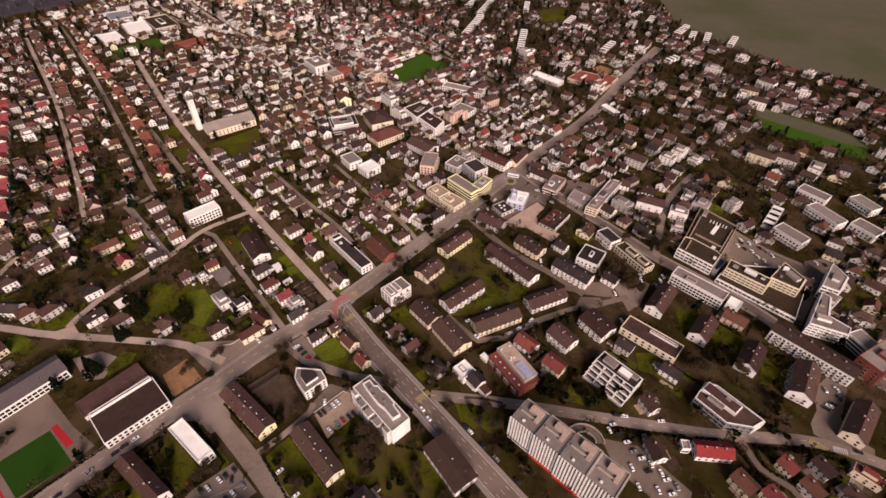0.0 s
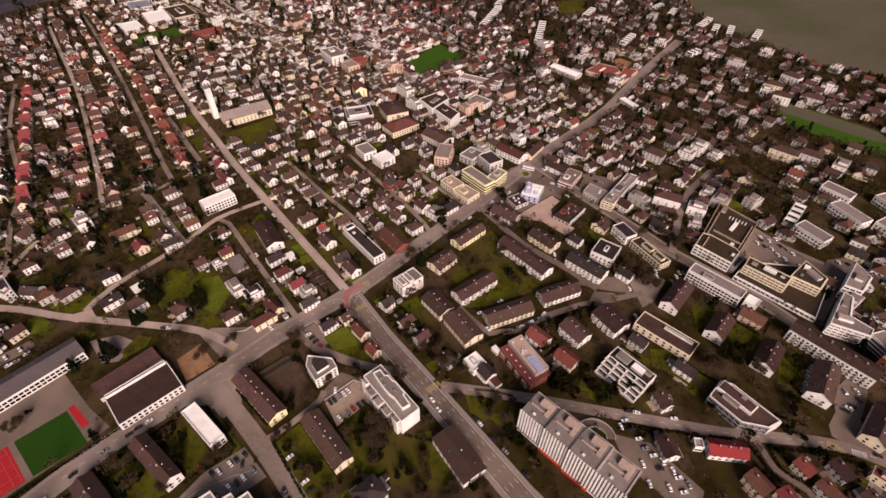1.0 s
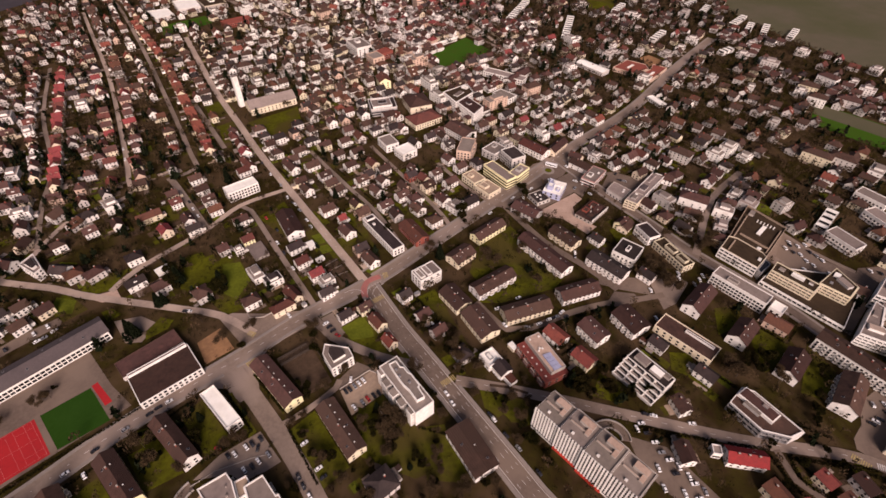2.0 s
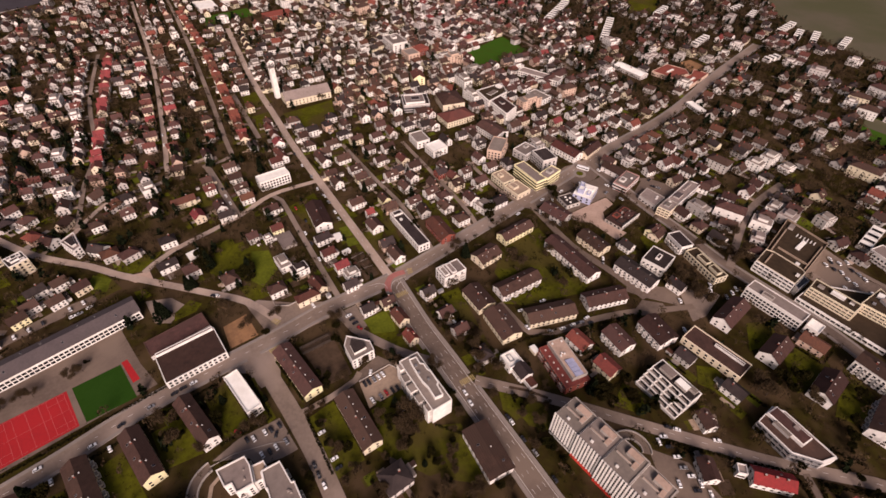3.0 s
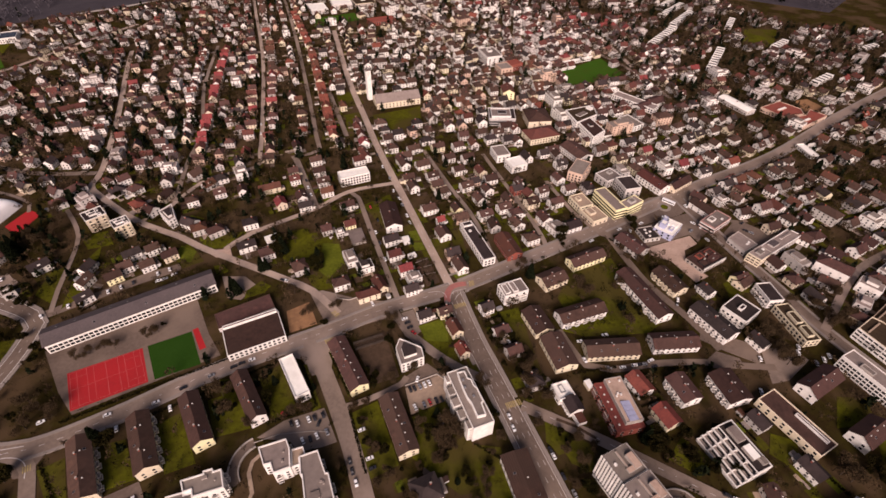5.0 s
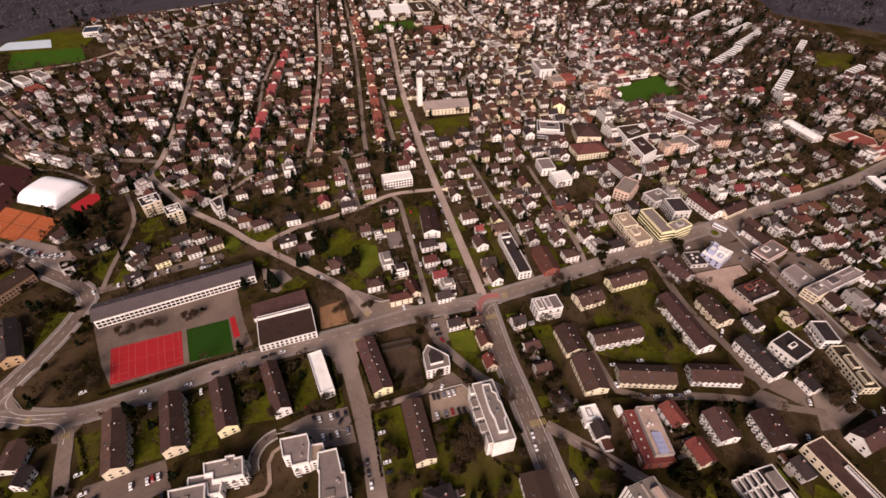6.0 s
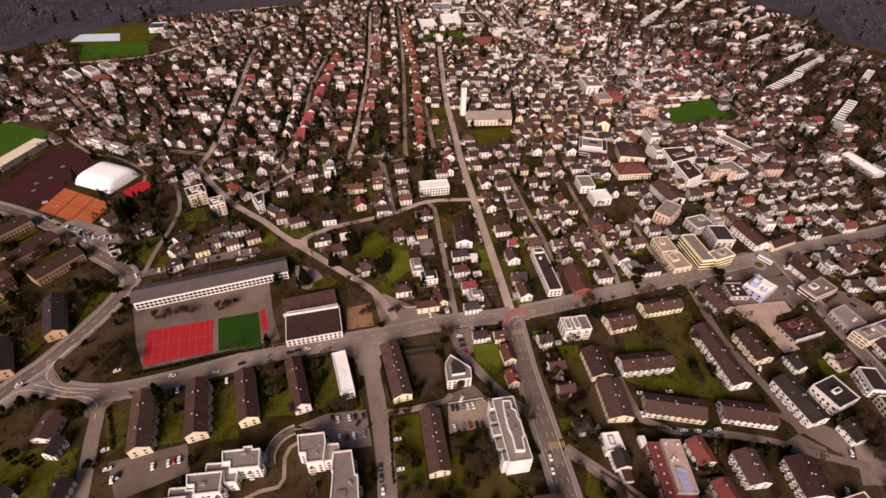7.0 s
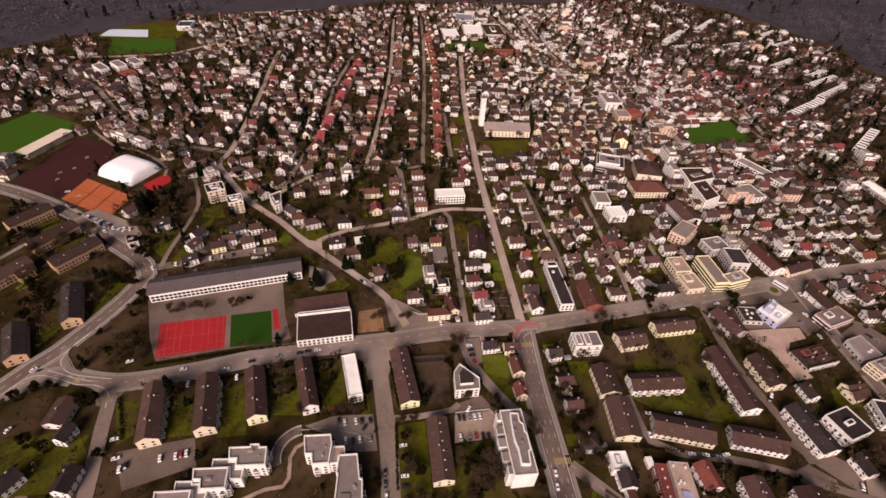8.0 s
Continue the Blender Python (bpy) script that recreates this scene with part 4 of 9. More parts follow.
def gable_house(name, label, x, y, L, W, ang, h, rise, roof, wall, category="house", group="", hip=False, step=3.2, ends=2, chimneys=1,
                balconies=None, inset=None, vents=0, over=0.6, pane=(1.6, 1.6), cap=40):
    """A house with a pitched roof: ridge along its length."""
    if W > L:
        L, W, ang = W, L, ang + 90
    take(x, y, L, W, ang)
    root = thing(name, label, category, pose(x, y, 0, 0, 0, ang), group)
    b = Build()
    if hip:
        b.box(-L / 2, L / 2, -W / 2, W / 2, 0, h, wall)
    else:
        b.house_shell(L, W, h, rise, wall)
    part("wall", b, root)
    b = Build()
    if hip:
        b.hip_roof(L, W, h, rise, roof, over=over, inset=inset)
    else:
        b.gable_roof(L, W, h, rise, roof, over=over)
    cover = part("roof", b, root)
    for i in range(chimneys):
        at = (i + 0.5) / chimneys - 0.5
        part("chimney", chimney_mesh(), cover, "", pose(at * L * 0.8, 0.9, h + rise * 0.8 + 0.5))
    for i in range(vents):
        v = Build()
        v.box(-0.3, 0.3, -0.3, 0.3, 0, 0.4, "white")
        part("roof_vent", v, cover, "small white roof vent", pose(((i + 0.5) / vents - 0.5) * L * 0.9, -W * 0.12, h + rise * 0.75 + 0.3))
    if y < 330 and L > 15 and not hip:
        lean = math.degrees(math.atan2(rise, W / 2))
        for i in range(int(L / 11)):
            s = 1 if (i * 7 + int(x)) % 3 else -1
            part("skylight", skylight_mesh(), cover, "", pose(((i + 0.3) / int(L / 11) - 0.5) * L * 0.9, s * W * 0.27, h + rise * 0.46 + 0.32, -s * lean))
    windows(root, L, W, h, step, pane[0], pane[1], ends=ends, cap=cap)
    if balconies:
        side, count, key = balconies
        rows = max(1, int((h - 0.3) / 2.8))
        for r in range(rows):
            for i in range(count):
                at = (i - (count - 1) / 2) * (L - 3) / count
                part("balcony", balcony_mesh(round(L / count * 0.45, 1), key), root, "", side_pose(L, W, side, at, 0.6 + r * 2.8))
    return root


def flat_block(name, label, x, y, L, W, ang, h, roof="roof_flat", wall="white", category="apartment block", group="", step=3.0, ends=3, parapet="white",
               boxes=(), band=None, balconies=None, lip=0.7, win=(1.8, 1.8), cap=44, bays=(), blank=()):
    """A block with a flat roof behind a parapet."""
    take(x, y, L, W, ang)
    root = thing(name, label, category, pose(x, y, 0, 0, 0, ang), group)
    b = Build()
    b.box(-L / 2, L / 2, -W / 2, W / 2, 0, h, wall, roof)
    part("wall", b, root)
    part("parapet", rim([(-L / 2, -W / 2), (L / 2, -W / 2), (L / 2, W / 2), (-L / 2, W / 2)], h, lip, parapet, 0.45, 0.03), root)
    for bx, by, bl, bw, bh, key in boxes:
        b = Build()
        b.box(-bl / 2, bl / 2, -bw / 2, bw / 2, 0, bh, key, roof)
        e2 = 0.25
        for s in (-1, 1):
            b.box(-bl / 2, bl / 2, s * (bw / 2 - e2) - e2, s * (bw / 2 - e2) + e2, bh, bh + 0.3, key)
            b.box(s * (bl / 2 - e2) - e2, s * (bl / 2 - e2) + e2, -bw / 2 + 2 * e2, bw / 2 - 2 * e2, bh, bh + 0.3, key)
        part("rooftop_box", b, root, "", pose(bx, by, h))
    if band:
        rows = int(h / 3.0)
        for r in range(rows):
            b = Build()
            z = 1.0 + r * 3.0
            b.box(-L / 2 - 0.05, L / 2 + 0.05, -W / 2 - 0.05, W / 2 + 0.05, z, z + 1.5, "glass")
            part("window_band", b, root, "dark strip of windows")
            b = Build()
            b.box(-L / 2 - 0.12, L / 2 + 0.12, -W / 2 - 0.12, W / 2 + 0.12, z + 1.5, z + 2.4, band)
            part("spandrel", b, root)
    else:
        windows(root, L, W, h, step, win[0], win[1], ends=ends, cap=cap, blank=blank)
    for side, at, width, depth, bh, key in bays:
        b = Build()
        b.box(-width / 2, width / 2, -depth, 0.05, 0, bh, key, roof)
        b.box(-width / 2, width / 2, -depth, -depth + 0.25, bh, bh + 0.5, "white")
        part("bay", b, root, "", side_pose(L, W, side, at, 0))
    if balconies:
        for side, count, key in balconies:
            span = L if side in ("front", "back") else W
            rows = max(1, int((h - 0.3) / 2.8))
            for r in range(rows):
                for i in range(count):
                    at = (i - (count - 1) / 2) * (span - 1) / count
                    part("balcony", balcony_mesh(round(span / count * 0.7, 1), key), root, "", side_pose(L, W, side, at, 0.4 + r * 2.8))
    return root


gable_house("apartment_block", "long apartment block with two-tone brown tiled roof", -143.7, 168.2, 37.9, 11.5, 102.7, 7.7, rise=3.2, roof="roof_brown", wall="cream", category="apartment block", group="apartment blocks along the main road", chimneys=2, vents=2, step=3.6, balconies=("front", 5, "white"))
gable_house("apartment_block", "long cream apartment block with brown tiled roof", -114.5, 173.5, 37.0, 11.7, 101.8, 7.7, rise=3.2, roof="roof_brown", wall="cream", category="apartment block", group="apartment blocks along the main road", chimneys=2, vents=2, step=3.6, balconies=("front", 5, "white"))
gable_house("apartment_block", "long apartment block with brown roof and yellow end wall", -87.0, 178.6, 35.1, 10.9, 103.6, 7.7, rise=3.2, roof="roof_brown", wall="yellow", category="apartment block", group="apartment blocks along the main road", chimneys=2, vents=2, step=3.6)
gable_house("apartment_block", "long apartment block with dark brown roof and white end wall", -57.3, 184.1, 35.9, 9.7, 104.8, 7.7, rise=3.2, roof="roof_brown", wall="white", category="apartment block", group="apartment blocks along the main road", chimneys=2, vents=2, step=3.6)
flat_block("apartment_block", "white flat-roofed block beside the main road", -29.6, 188.8, 31.5, 9.0, 102.0, 7.7, roof="roof_pale", group="apartment blocks along the main road")
gable_house("apartment_block", "long apartment block with brown roof and pale yellow end", 3.7, 187.9, 40.7, 11.6, 100.0, 6.9, rise=2.6, roof="roof_brown", wall="yellow", category="apartment block", vents=6, step=3.6)
gable_house("apartment_block", "long apartment block with dark brown roof beside the car park", 23.3, 137.8, 37.2, 11.6, 93.1, 6.9, rise=2.4, roof="roof_brown", wall="cream", category="apartment block", vents=6, step=3.6)
gable_house("apartment_block", "low-pitched brown roofed block beside the avenue", 78.1, 84.8, 30.0, 15.1, 86.6, 6.9, rise=1.2, roof="roof_brown", wall="white", category="apartment block", vents=1, chimneys=0, step=3.6)
gable_house("school_building", "long school with slate roof and two white window rows", -128.7, 281.9, 107.4, 16.0, 12.5, 8.6, rise=3.2, roof="roof_slate", wall="white", category="school", chimneys=0, step=2.9, over=0.9, pane=(2.5, 2.1), cap=150)
flat_block("gymnasium", "low gymnasium with dark brown flat roof and white skylight strip", -51.2, 232.7, 37.7, 25.2, 7.1, 6, roof="roof_brown", wall="white", category="gymnasium", boxes=[(0, 11.5, 36, 2.2, 1.6, "white")], step=3.0, lip=0.3)
flat_block("gymnasium_annex", "low annex with brown flat roof beside the gymnasium", -56.2, 255.9, 38.8, 14.5, 10.9, 3.9, roof="roof_brown", wall="grey", category="annex", lip=0.3, parapet="roof_brown")
flat_block("apartment_block", "bright white cubic apartment block with terraces", 131.1, 210.4, 12.5, 19.1, 92.0, 9.5, boxes=[(0, 0, 10, 4, 1.2, "white"), (0, 6, 9, 4, 1.0, "white")], balconies=[("left", 3, "white"), ("right", 3, "white")])
gable_house("apartment_block", "apartment block with brown roof and cream gable", 136.1, 180.1, 21.4, 13.8, 91.7, 6, rise=3.0, roof="roof_brown", wall="cream", category="apartment block", group="apartment blocks round the lawn", chimneys=1, vents=3, step=3.4)
gable_house("apartment_block", "apartment block with brown roof and cream gable", 137.4, 152.5, 25.9, 15.2, 86.5, 6, rise=3.0, roof="roof_brown", wall="cream", category="apartment block", group="apartment blocks round the lawn", chimneys=1, vents=3, step=3.4)
gable_house("apartment_block", "white gabled apartment block on the lawn", 168.9, 177.2, 35.4, 12.6, 0.4, 6, rise=3.0, roof="roof_brown", wall="white", category="apartment block", group="apartment blocks round the lawn", chimneys=1, vents=3, step=3.4, balconies=("front", 5, "white"))
gable_house("apartment_block", "cream gabled apartment block beside the lane", 171.8, 143.2, 35.1, 13.2, 164.9, 6, rise=3.0, roof="roof_brown", wall="cream", category="apartment block", group="apartment blocks round the lawn", chimneys=1, vents=3, step=3.4, balconies=("front", 5, "white"))
gable_house("apartment_block", "white gabled apartment block beside the lane", 215.1, 134.4, 31.1, 12.7, 164.9, 6, rise=3.0, roof="roof_brown", wall="white", category="apartment block", group="apartment blocks round the lawn", chimneys=1, vents=3, step=3.4, balconies=("front", 4, "white"))
gable_house("apartment_block", "long brown-roofed block with white balconies", 222.0, 177.2, 48.4, 13.1, 92.2, 6.9, rise=3.0, roof="roof_brown", wall="white", category="apartment block", group="apartment blocks round the lawn", chimneys=1, vents=3, step=3.4, balconies=("back", 7, "white"))
gable_house("apartment_block", "cream gabled block with brown roof at the road", 165.8, 213.5, 20.0, 13.8, 8.1, 6, rise=3.0, roof="roof_brown", wall="cream", category="apartment block", group="apartment blocks round the lawn", chimneys=1, vents=3, step=3.4)
gable_house("apartment_block", "yellow gabled block with brown roof at the road", 202.4, 224.6, 30.8, 11.3, 5.9, 6, rise=3.0, roof="roof_brown", wall="yellow", category="apartment block", group="apartment blocks round the lawn", chimneys=1, vents=3, step=3.4)
gable_house("apartment_block", "brown-roofed block behind dark hedges", 247.3, 226.6, 23.9, 14.2, 105.6, 6, rise=3.0, roof="roof_brown", wall="grey", category="apartment block", group="apartment blocks round the lawn", chimneys=1, vents=3, step=3.4)
gable_house("apartment_block", "brown-roofed block beside the building lot", 250.0, 182.4, 24.5, 13.0, 94.9, 6, rise=3.0, roof="roof_brown", wall="cream", category="apartment block", group="apartment blocks round the lawn", chimneys=1, vents=3, step=3.4, balconies=("back", 4, "cream"))
gable_house("apartment_block", "long dark-roofed block with white balconies", 253.4, 139.5, 31.2, 13.7, 98.4, 6.9, rise=3.0, roof="roof_dark", wall="white", category="apartment block", group="apartment blocks round the lawn", chimneys=1, vents=3, step=3.4, balconies=("back", 6, "white"))
flat_block("apartment_block", "white modern block with dark flat roof", 278.0, 140.8, 18.2, 19.4, 106.1, 7.7, roof="roof_dark", balconies=[("back", 4, "white")], boxes=[(0, 0, 3, 6, 1.5, "white")])
flat_block("apartment_block", "white modern block with dark flat roof", 310.0, 146.6, 17.6, 11.5, 77.7, 7.7, roof="roof_dark", balconies=[("back", 4, "white")])
flat_block("terraced_row", "long beige terraced row with stepped flat roofs", 307.3, 119.0, 32.9, 11.2, 80.5, 6, roof="roof_moss", wall="cream", parapet="cream", boxes=[(-9, 0, 9, 5, 2, "cream"), (3, 0, 10, 5, 2, "cream")])
flat_block("office_building", "yellow office wing with dark window bands", 260.2, 279.6, 33.0, 11.5, 92.0, 10.3, wall="yellow", parapet="yellow", band="yellow", category="office")
flat_block("office_building", "yellow office wing along the road with window bands", 275.6, 269.8, 20.0, 10.5, 14.0, 10.3, wall="yellow", parapet="yellow", band="yellow", category="office", boxes=[(0, 0, 6, 5, 2, "grey")])
flat_block("office_annex", "grey glazed annex with dark flat roof", 289.6, 294.4, 20.0, 16.0, 84.0, 11.4, wall="grey", roof="roof_dark", category="office", cap=12)
flat_block("shop_building", "grey flat-roofed shop behind the offices", 283.4, 316.0, 19.0, 16.0, 12.0, 7.6, wall="grey", category="shop", boxes=[(3, 2, 5, 4, 1.4, "grey")])
flat_block("construction_shell", "low dark red-brown building shell with white side wall", 294.8, 194.0, 16.5, 27.0, 101.0, 3.4, wall="concrete", roof="roof_brown", parapet="roof_brown", category="building shell", boxes=[(-8.3, 0, 0.7, 26, 1.6, "white"), (4, 3, 5, 6, 1.2, "brick"), (-3, -5, 5, 7, 1.8, "roof_brown"), (3, -8, 6, 7, 1.0, "brick"), (-3, 6, 6, 7, 0.9, "roof_dark")] + [(-4 + 3.3 * (i % 3), -9 + 6.0 * (i // 3), 0.8, 1.2, 2.1, "concrete" if i % 2 else "roof_brown") for i in range(9)], cap=10)
flat_block("shop_building", "low beige shop with a warm beige flat roof", 237.4, 290.0, 18.0, 14.0, 93.0, 6.6, roof="warm_paving", wall="cream", parapet="cream", category="shop", boxes=[(2, 2, 5, 4, 1.6, "cream")])
flat_block("shop_building", "low beige shop with flat roof", 239.2, 270.6, 18.0, 16.0, 97.0, 5.4, roof="warm_paving", wall="cream", parapet="cream", category="shop", boxes=[(3, 2, 8, 6, 2, "cream")])
flat_block("apartment_block", "salmon coloured block with flat roof", 261.3, 333.6, 14.5, 26.0, 130.5, 10.3, wall="salmon", parapet="salmon", balconies=[("left", 3, "salmon")])
gable_house("row_building", "long building with grey-brown roof and white wall", 278.4, 366.8, 30.6, 18.5, 98.7, 6.9, rise=3, roof="roof_brown", wall="white")
gable_house("public_hall", "hall with a broad red-brown hipped roof", 260.0, 410.4, 34.3, 22.0, 0.2, 6.9, rise=5, roof="roof_rust", wall="cream", hip=True, category="hall")
flat_block("apartment_block", "white cubic apartment block", 202.2, 389.0, 19.4, 14.3, 87.9, 7.7)
flat_block("apartment_block", "white cubic apartment block with pale roof", 208.6, 365.2, 15.3, 17.2, 94.6, 7.7, roof="roof_pale")
gable_house("apartment_block", "white block with red-brown roof at the crossroads", 320.8, 296.2, 30.0, 13.5, 100.0, 6.9, rise=3, roof="roof_rust", wall="white", category="apartment block", balconies=("back", 5, "white"))
gable_house("row_building", "low long house with brown roof beside the road", 343.6, 286.6, 27.0, 10.0, 16.0, 5.2, rise=3.5, roof="roof_brown", wall="cream")
flat_block("office_building", "pale blue stepped office beside the roundabout", 289.6, 235.0, 20.5, 16.5, 28.0, 6.4, wall="blue", roof="roof_pale", parapet="white", category="office", boxes=[(-4, 3, 6, 5, 4.5, "blue"), (3, -2, 6, 8, 2.6, "white"), (-3, -4, 5, 3, 1.4, "blue"), (5, 5, 3, 3, 3.4, "blue")], lip=0.4)
flat_block("shop_building", "flat-roofed building with pale roof and pink-white banded front", 334.2, 228.4, 13.5, 25.5, 107.0, 6.9, roof="roof_flat", wall="pink", parapet="pink", category="shop", band="white", boxes=[(2, 4, 5, 6, 1.5, "white"), (-3, -4, 1.5, 1.5, 1, "white")])
flat_block("office_building", "long white office with square windows and pale roof", 314.8, 66.8, 40.0, 11.4, 96.0, 10.3, wall="white", category="office", roof="roof_flat", step=2.5, win=(2.1, 1.8), cap=70, boxes=[(6, 2, 8, 4, 1.2, "concrete")])
flat_block("shop_building", "small white block with pale roof beside the street", 320.2, 40.6, 9.0, 9.6, 96.0, 6.9, roof="roof_pale", wall="white", category="shop")
flat_block("pavilion", "low pavilion with dark flat roof and white roof lights", 270.4, 235.3, 15.0, 14.5, 84.0, 3.4, roof="roof_dark", wall="grey", parapet="concrete", category="pavilion", boxes=[(-4, 1, 1.6, 1.6, 0.5, "white"), (0, 2, 1.6, 1.6, 0.5, "white"), (4, 1, 1.6, 1.6, 0.5, "white"), (1, -2, 1.6, 1.6, 0.5, "white")])
gable_house("row_houses", "long white row of houses with brown roof", 319.4, -14.4, 52.5, 12.7, 92.5, 10.6, rise=2.4, roof="roof_brown", wall="white", category="row houses", chimneys=6, step=2.6, balconies=("back", 12, "white"))
gable_house("apartment_block", "white gabled block with dark brown roof", 281.4, 77.8, 28.5, 12.7, 9.7, 6.9, rise=4, roof="roof_brown", wall="white", category="apartment block", group="apartment blocks beside the shop street", chimneys=1, vents=3, step=3.4)
gable_house("apartment_block", "white gabled block with dark brown roof", 279.9, 43.1, 21.6, 12.7, 8.7, 6.9, rise=4, roof="roof_brown", wall="white", category="apartment block", group="apartment blocks beside the shop street", chimneys=1, vents=3, step=3.4)
gable_house("apartment_block", "white gabled block with dark brown roof", 282.8, 10.1, 23.6, 13.1, 9.4, 6.9, rise=4, roof="roof_brown", wall="white", category="apartment block", group="apartment blocks beside the shop street", chimneys=1, vents=3, step=3.4)
gable_house("apartment_block", "white gabled block with dark brown roof and balconies", 290.6, -20.9, 29.4, 13.8, 12.6, 7.7, rise=4, roof="roof_brown", wall="white", category="apartment block", group="apartment blocks beside the shop street", chimneys=1, vents=3, step=3.4, balconies=("back", 4, "white"))
gable_house("apartment_block", "cream gabled block with brown roof", 287.8, -54.8, 30.4, 12.4, 4.3, 6.9, rise=4, roof="roof_brown", wall="cream", category="apartment block", group="apartment blocks beside the shop street", chimneys=1, vents=3, step=3.4)
flat_block("warehouse", "long beige building with brown flat roof", 244.6, 62.4, 40.1, 15.0, 98.2, 6, roof="roof_brown", wall="cream", parapet="cream", category="office", step=4.5, boxes=[(-7, -3.5, 20, 2, 1.2, "white")])
gable_house("apartment_block", "brown-roofed block with white balconies", 224.7, 93.8, 21.3, 15.9, 85.1, 6.9, rise=3.0, roof="roof_brown", wall="white", category="apartment block", group="apartment blocks beside the lane", chimneys=1, vents=3, step=3.4, balconies=("back", 4, "white"))
gable_house("apartment_block", "brown-roofed block with white balconies", 196.5, 102.3, 18.2, 13.1, 88.5, 6.9, rise=3.0, roof="roof_brown", wall="white", category="apartment block", group="apartment blocks beside the lane", chimneys=1, vents=3, step=3.4, balconies=("back", 4, "white"))
gable_house("villa", "villa with bright red roof and white bays", 201.2, -6.2, 20.5, 9.4, 135.0, 6, rise=3.2, roof="roof_bright", wall="white", chimneys=3, balconies=("front", 5, "white"))
flat_block("annex", "white flat-roofed annex beside the red villa", 192.0, 5.6, 5.5, 5.0, 45, 5.0, category="annex", cap=4)
gable_house("apartment_block", "ochre apartment block with brown roof", -252.3, 312.5, 35.8, 13.0, 52.8, 8.4, rise=2.0, roof="roof_brown", wall="ochre", category="apartment block", group="ochre apartment blocks", step=2.4, chimneys=0, vents=2)
gable_house("apartment_block", "ochre apartment block with brown roof", -280.1, 334.5, 35.6, 13.0, 56.3, 8.4, rise=2.0, roof="roof_brown", wall="ochre", category="apartment block", group="ochre apartment blocks", step=2.4, chimneys=0, vents=2)
gable_house("apartment_block", "ochre apartment block with brown roof", -312.3, 361.1, 33.6, 13.0, 53.4, 8.4, rise=2.0, roof="roof_brown", wall="ochre", category="apartment block", group="ochre apartment blocks", step=2.4, chimneys=0, vents=2)
gable_house("apartment_block", "ochre apartment block with brown roof", -289.3, 292.0, 27.3, 13.0, 54.8, 8.4, rise=2.0, roof="roof_brown", wall="ochre", category="apartment block", group="ochre apartment blocks", step=2.4, chimneys=0, vents=2)
gable_house("apartment_block", "dark-roofed block with ochre end wall", -230.3, 258.5, 38.4, 11.8, 113.9, 6.9, rise=3, roof="roof_dark", wall="ochre", category="apartment block", group="ochre apartment blocks")
gable_house("apartment_block", "dark-roofed block with ochre end wall", -248.8, 224.0, 30.8, 12.2, 118.4, 6.9, rise=3, roof="roof_dark", wall="ochre", category="apartment block", group="ochre apartment blocks")
gable_house("villa", "low villa with brown roof among lawns", -196.4, 172.0, 16.8, 11.8, 86.2, 4.3, rise=2.6, roof="roof_brown", wall="white")
flat_block("apartment_block", "cream tower house with dark flat roof and white terraces", -168.9, 398.8, 14.6, 16.0, 115.2, 12, wall="cream", parapet="white", boxes=[(-1.0, 0.6, 3.6, 6.0, 1.2, "white"), (2.8, 2.8, 3.2, 3.2, 1.5, "white"), (2.6, -3.2, 3.4, 2.6, 0.9, "white"), (-4.2, -3.4, 2.4, 3.4, 0.8, "white")], roof="roof_dark", balconies=[("left", 2, "cream")], cap=26)
flat_block("apartment_block", "cream tower house with dark flat roof and white terraces", -146.4, 380.0, 12.6, 12.8, 112.7, 12, wall="cream", parapet="white", boxes=[(-1.0, 0.6, 3.6, 6.0, 1.2, "white"), (2.8, 2.8, 3.2, 3.2, 1.5, "white"), (2.6, -3.2, 3.4, 2.6, 0.9, "white"), (-4.2, -3.4, 2.4, 3.4, 0.8, "white")], roof="roof_dark", balconies=[("left", 2, "cream")], cap=26)
gable_house("church_nave", "long church nave with pale brown roof", 134.0, 540.3, 53.0, 22.0, 178.5, 7.7, rise=6, roof="roof_flat", wall="cream", category="church", step=4, chimneys=0)
flat_block("apartment_block", "long off-white block with flat roof", 51.3, 394.4, 28.2, 12.0, 4.1, 9.5, wall="white", roof="roof_pale", parapet="white", step=2.6)
gable_house("apartment_block", "white block with brown roof beside the street", 68.9, 324.6, 32.0, 13.8, 86.1, 6.9, rise=3, roof="roof_brown", wall="white")
flat_block("apartment_block", "narrow white flat-roofed block", 127.3, 270.1, 48.1, 10.4, 91.8, 6.9, roof="roof_dark", wall="white", step=3, boxes=[(20.5, 0, 5, 8, 1.4, "white"), (12, 1, 2, 2, 0.8, "white")])
gable_house("workshop", "red-walled building with brown roof", 149.9, 257.9, 26.2, 12.9, 90.9, 6, rise=3, roof="roof_rust", wall="brick", category="workshop")
flat_block("school_centre", "school centre with white flat roof", 140.6, 932.1, 48.2, 34.0, 87.6, 8.6, roof="roof_pale", wall="grey", category="school", cap=30)
flat_block("school_centre", "low school hall with planted courtyard roof", 179.0, 938.3, 65.0, 36.6, 92.2, 6.9, roof="roof_moss", wall="concrete", parapet="cream", category="school", boxes=[(0, 0, 26, 8, 1.5, "roof_pale")], lip=1.2, cap=30)
flat_block("school_centre", "low grey school wing with pale roof", 97.6, 915.1, 39.3, 28.5, 93.1, 6, roof="roof_pale", wall="grey", category="school", cap=20)
flat_block("school_centre", "grey school wing with metal roof", 134.2, 1015.3, 45.0, 32.9, 87.5, 6.9, roof="metal", wall="grey", category="school", cap=20)
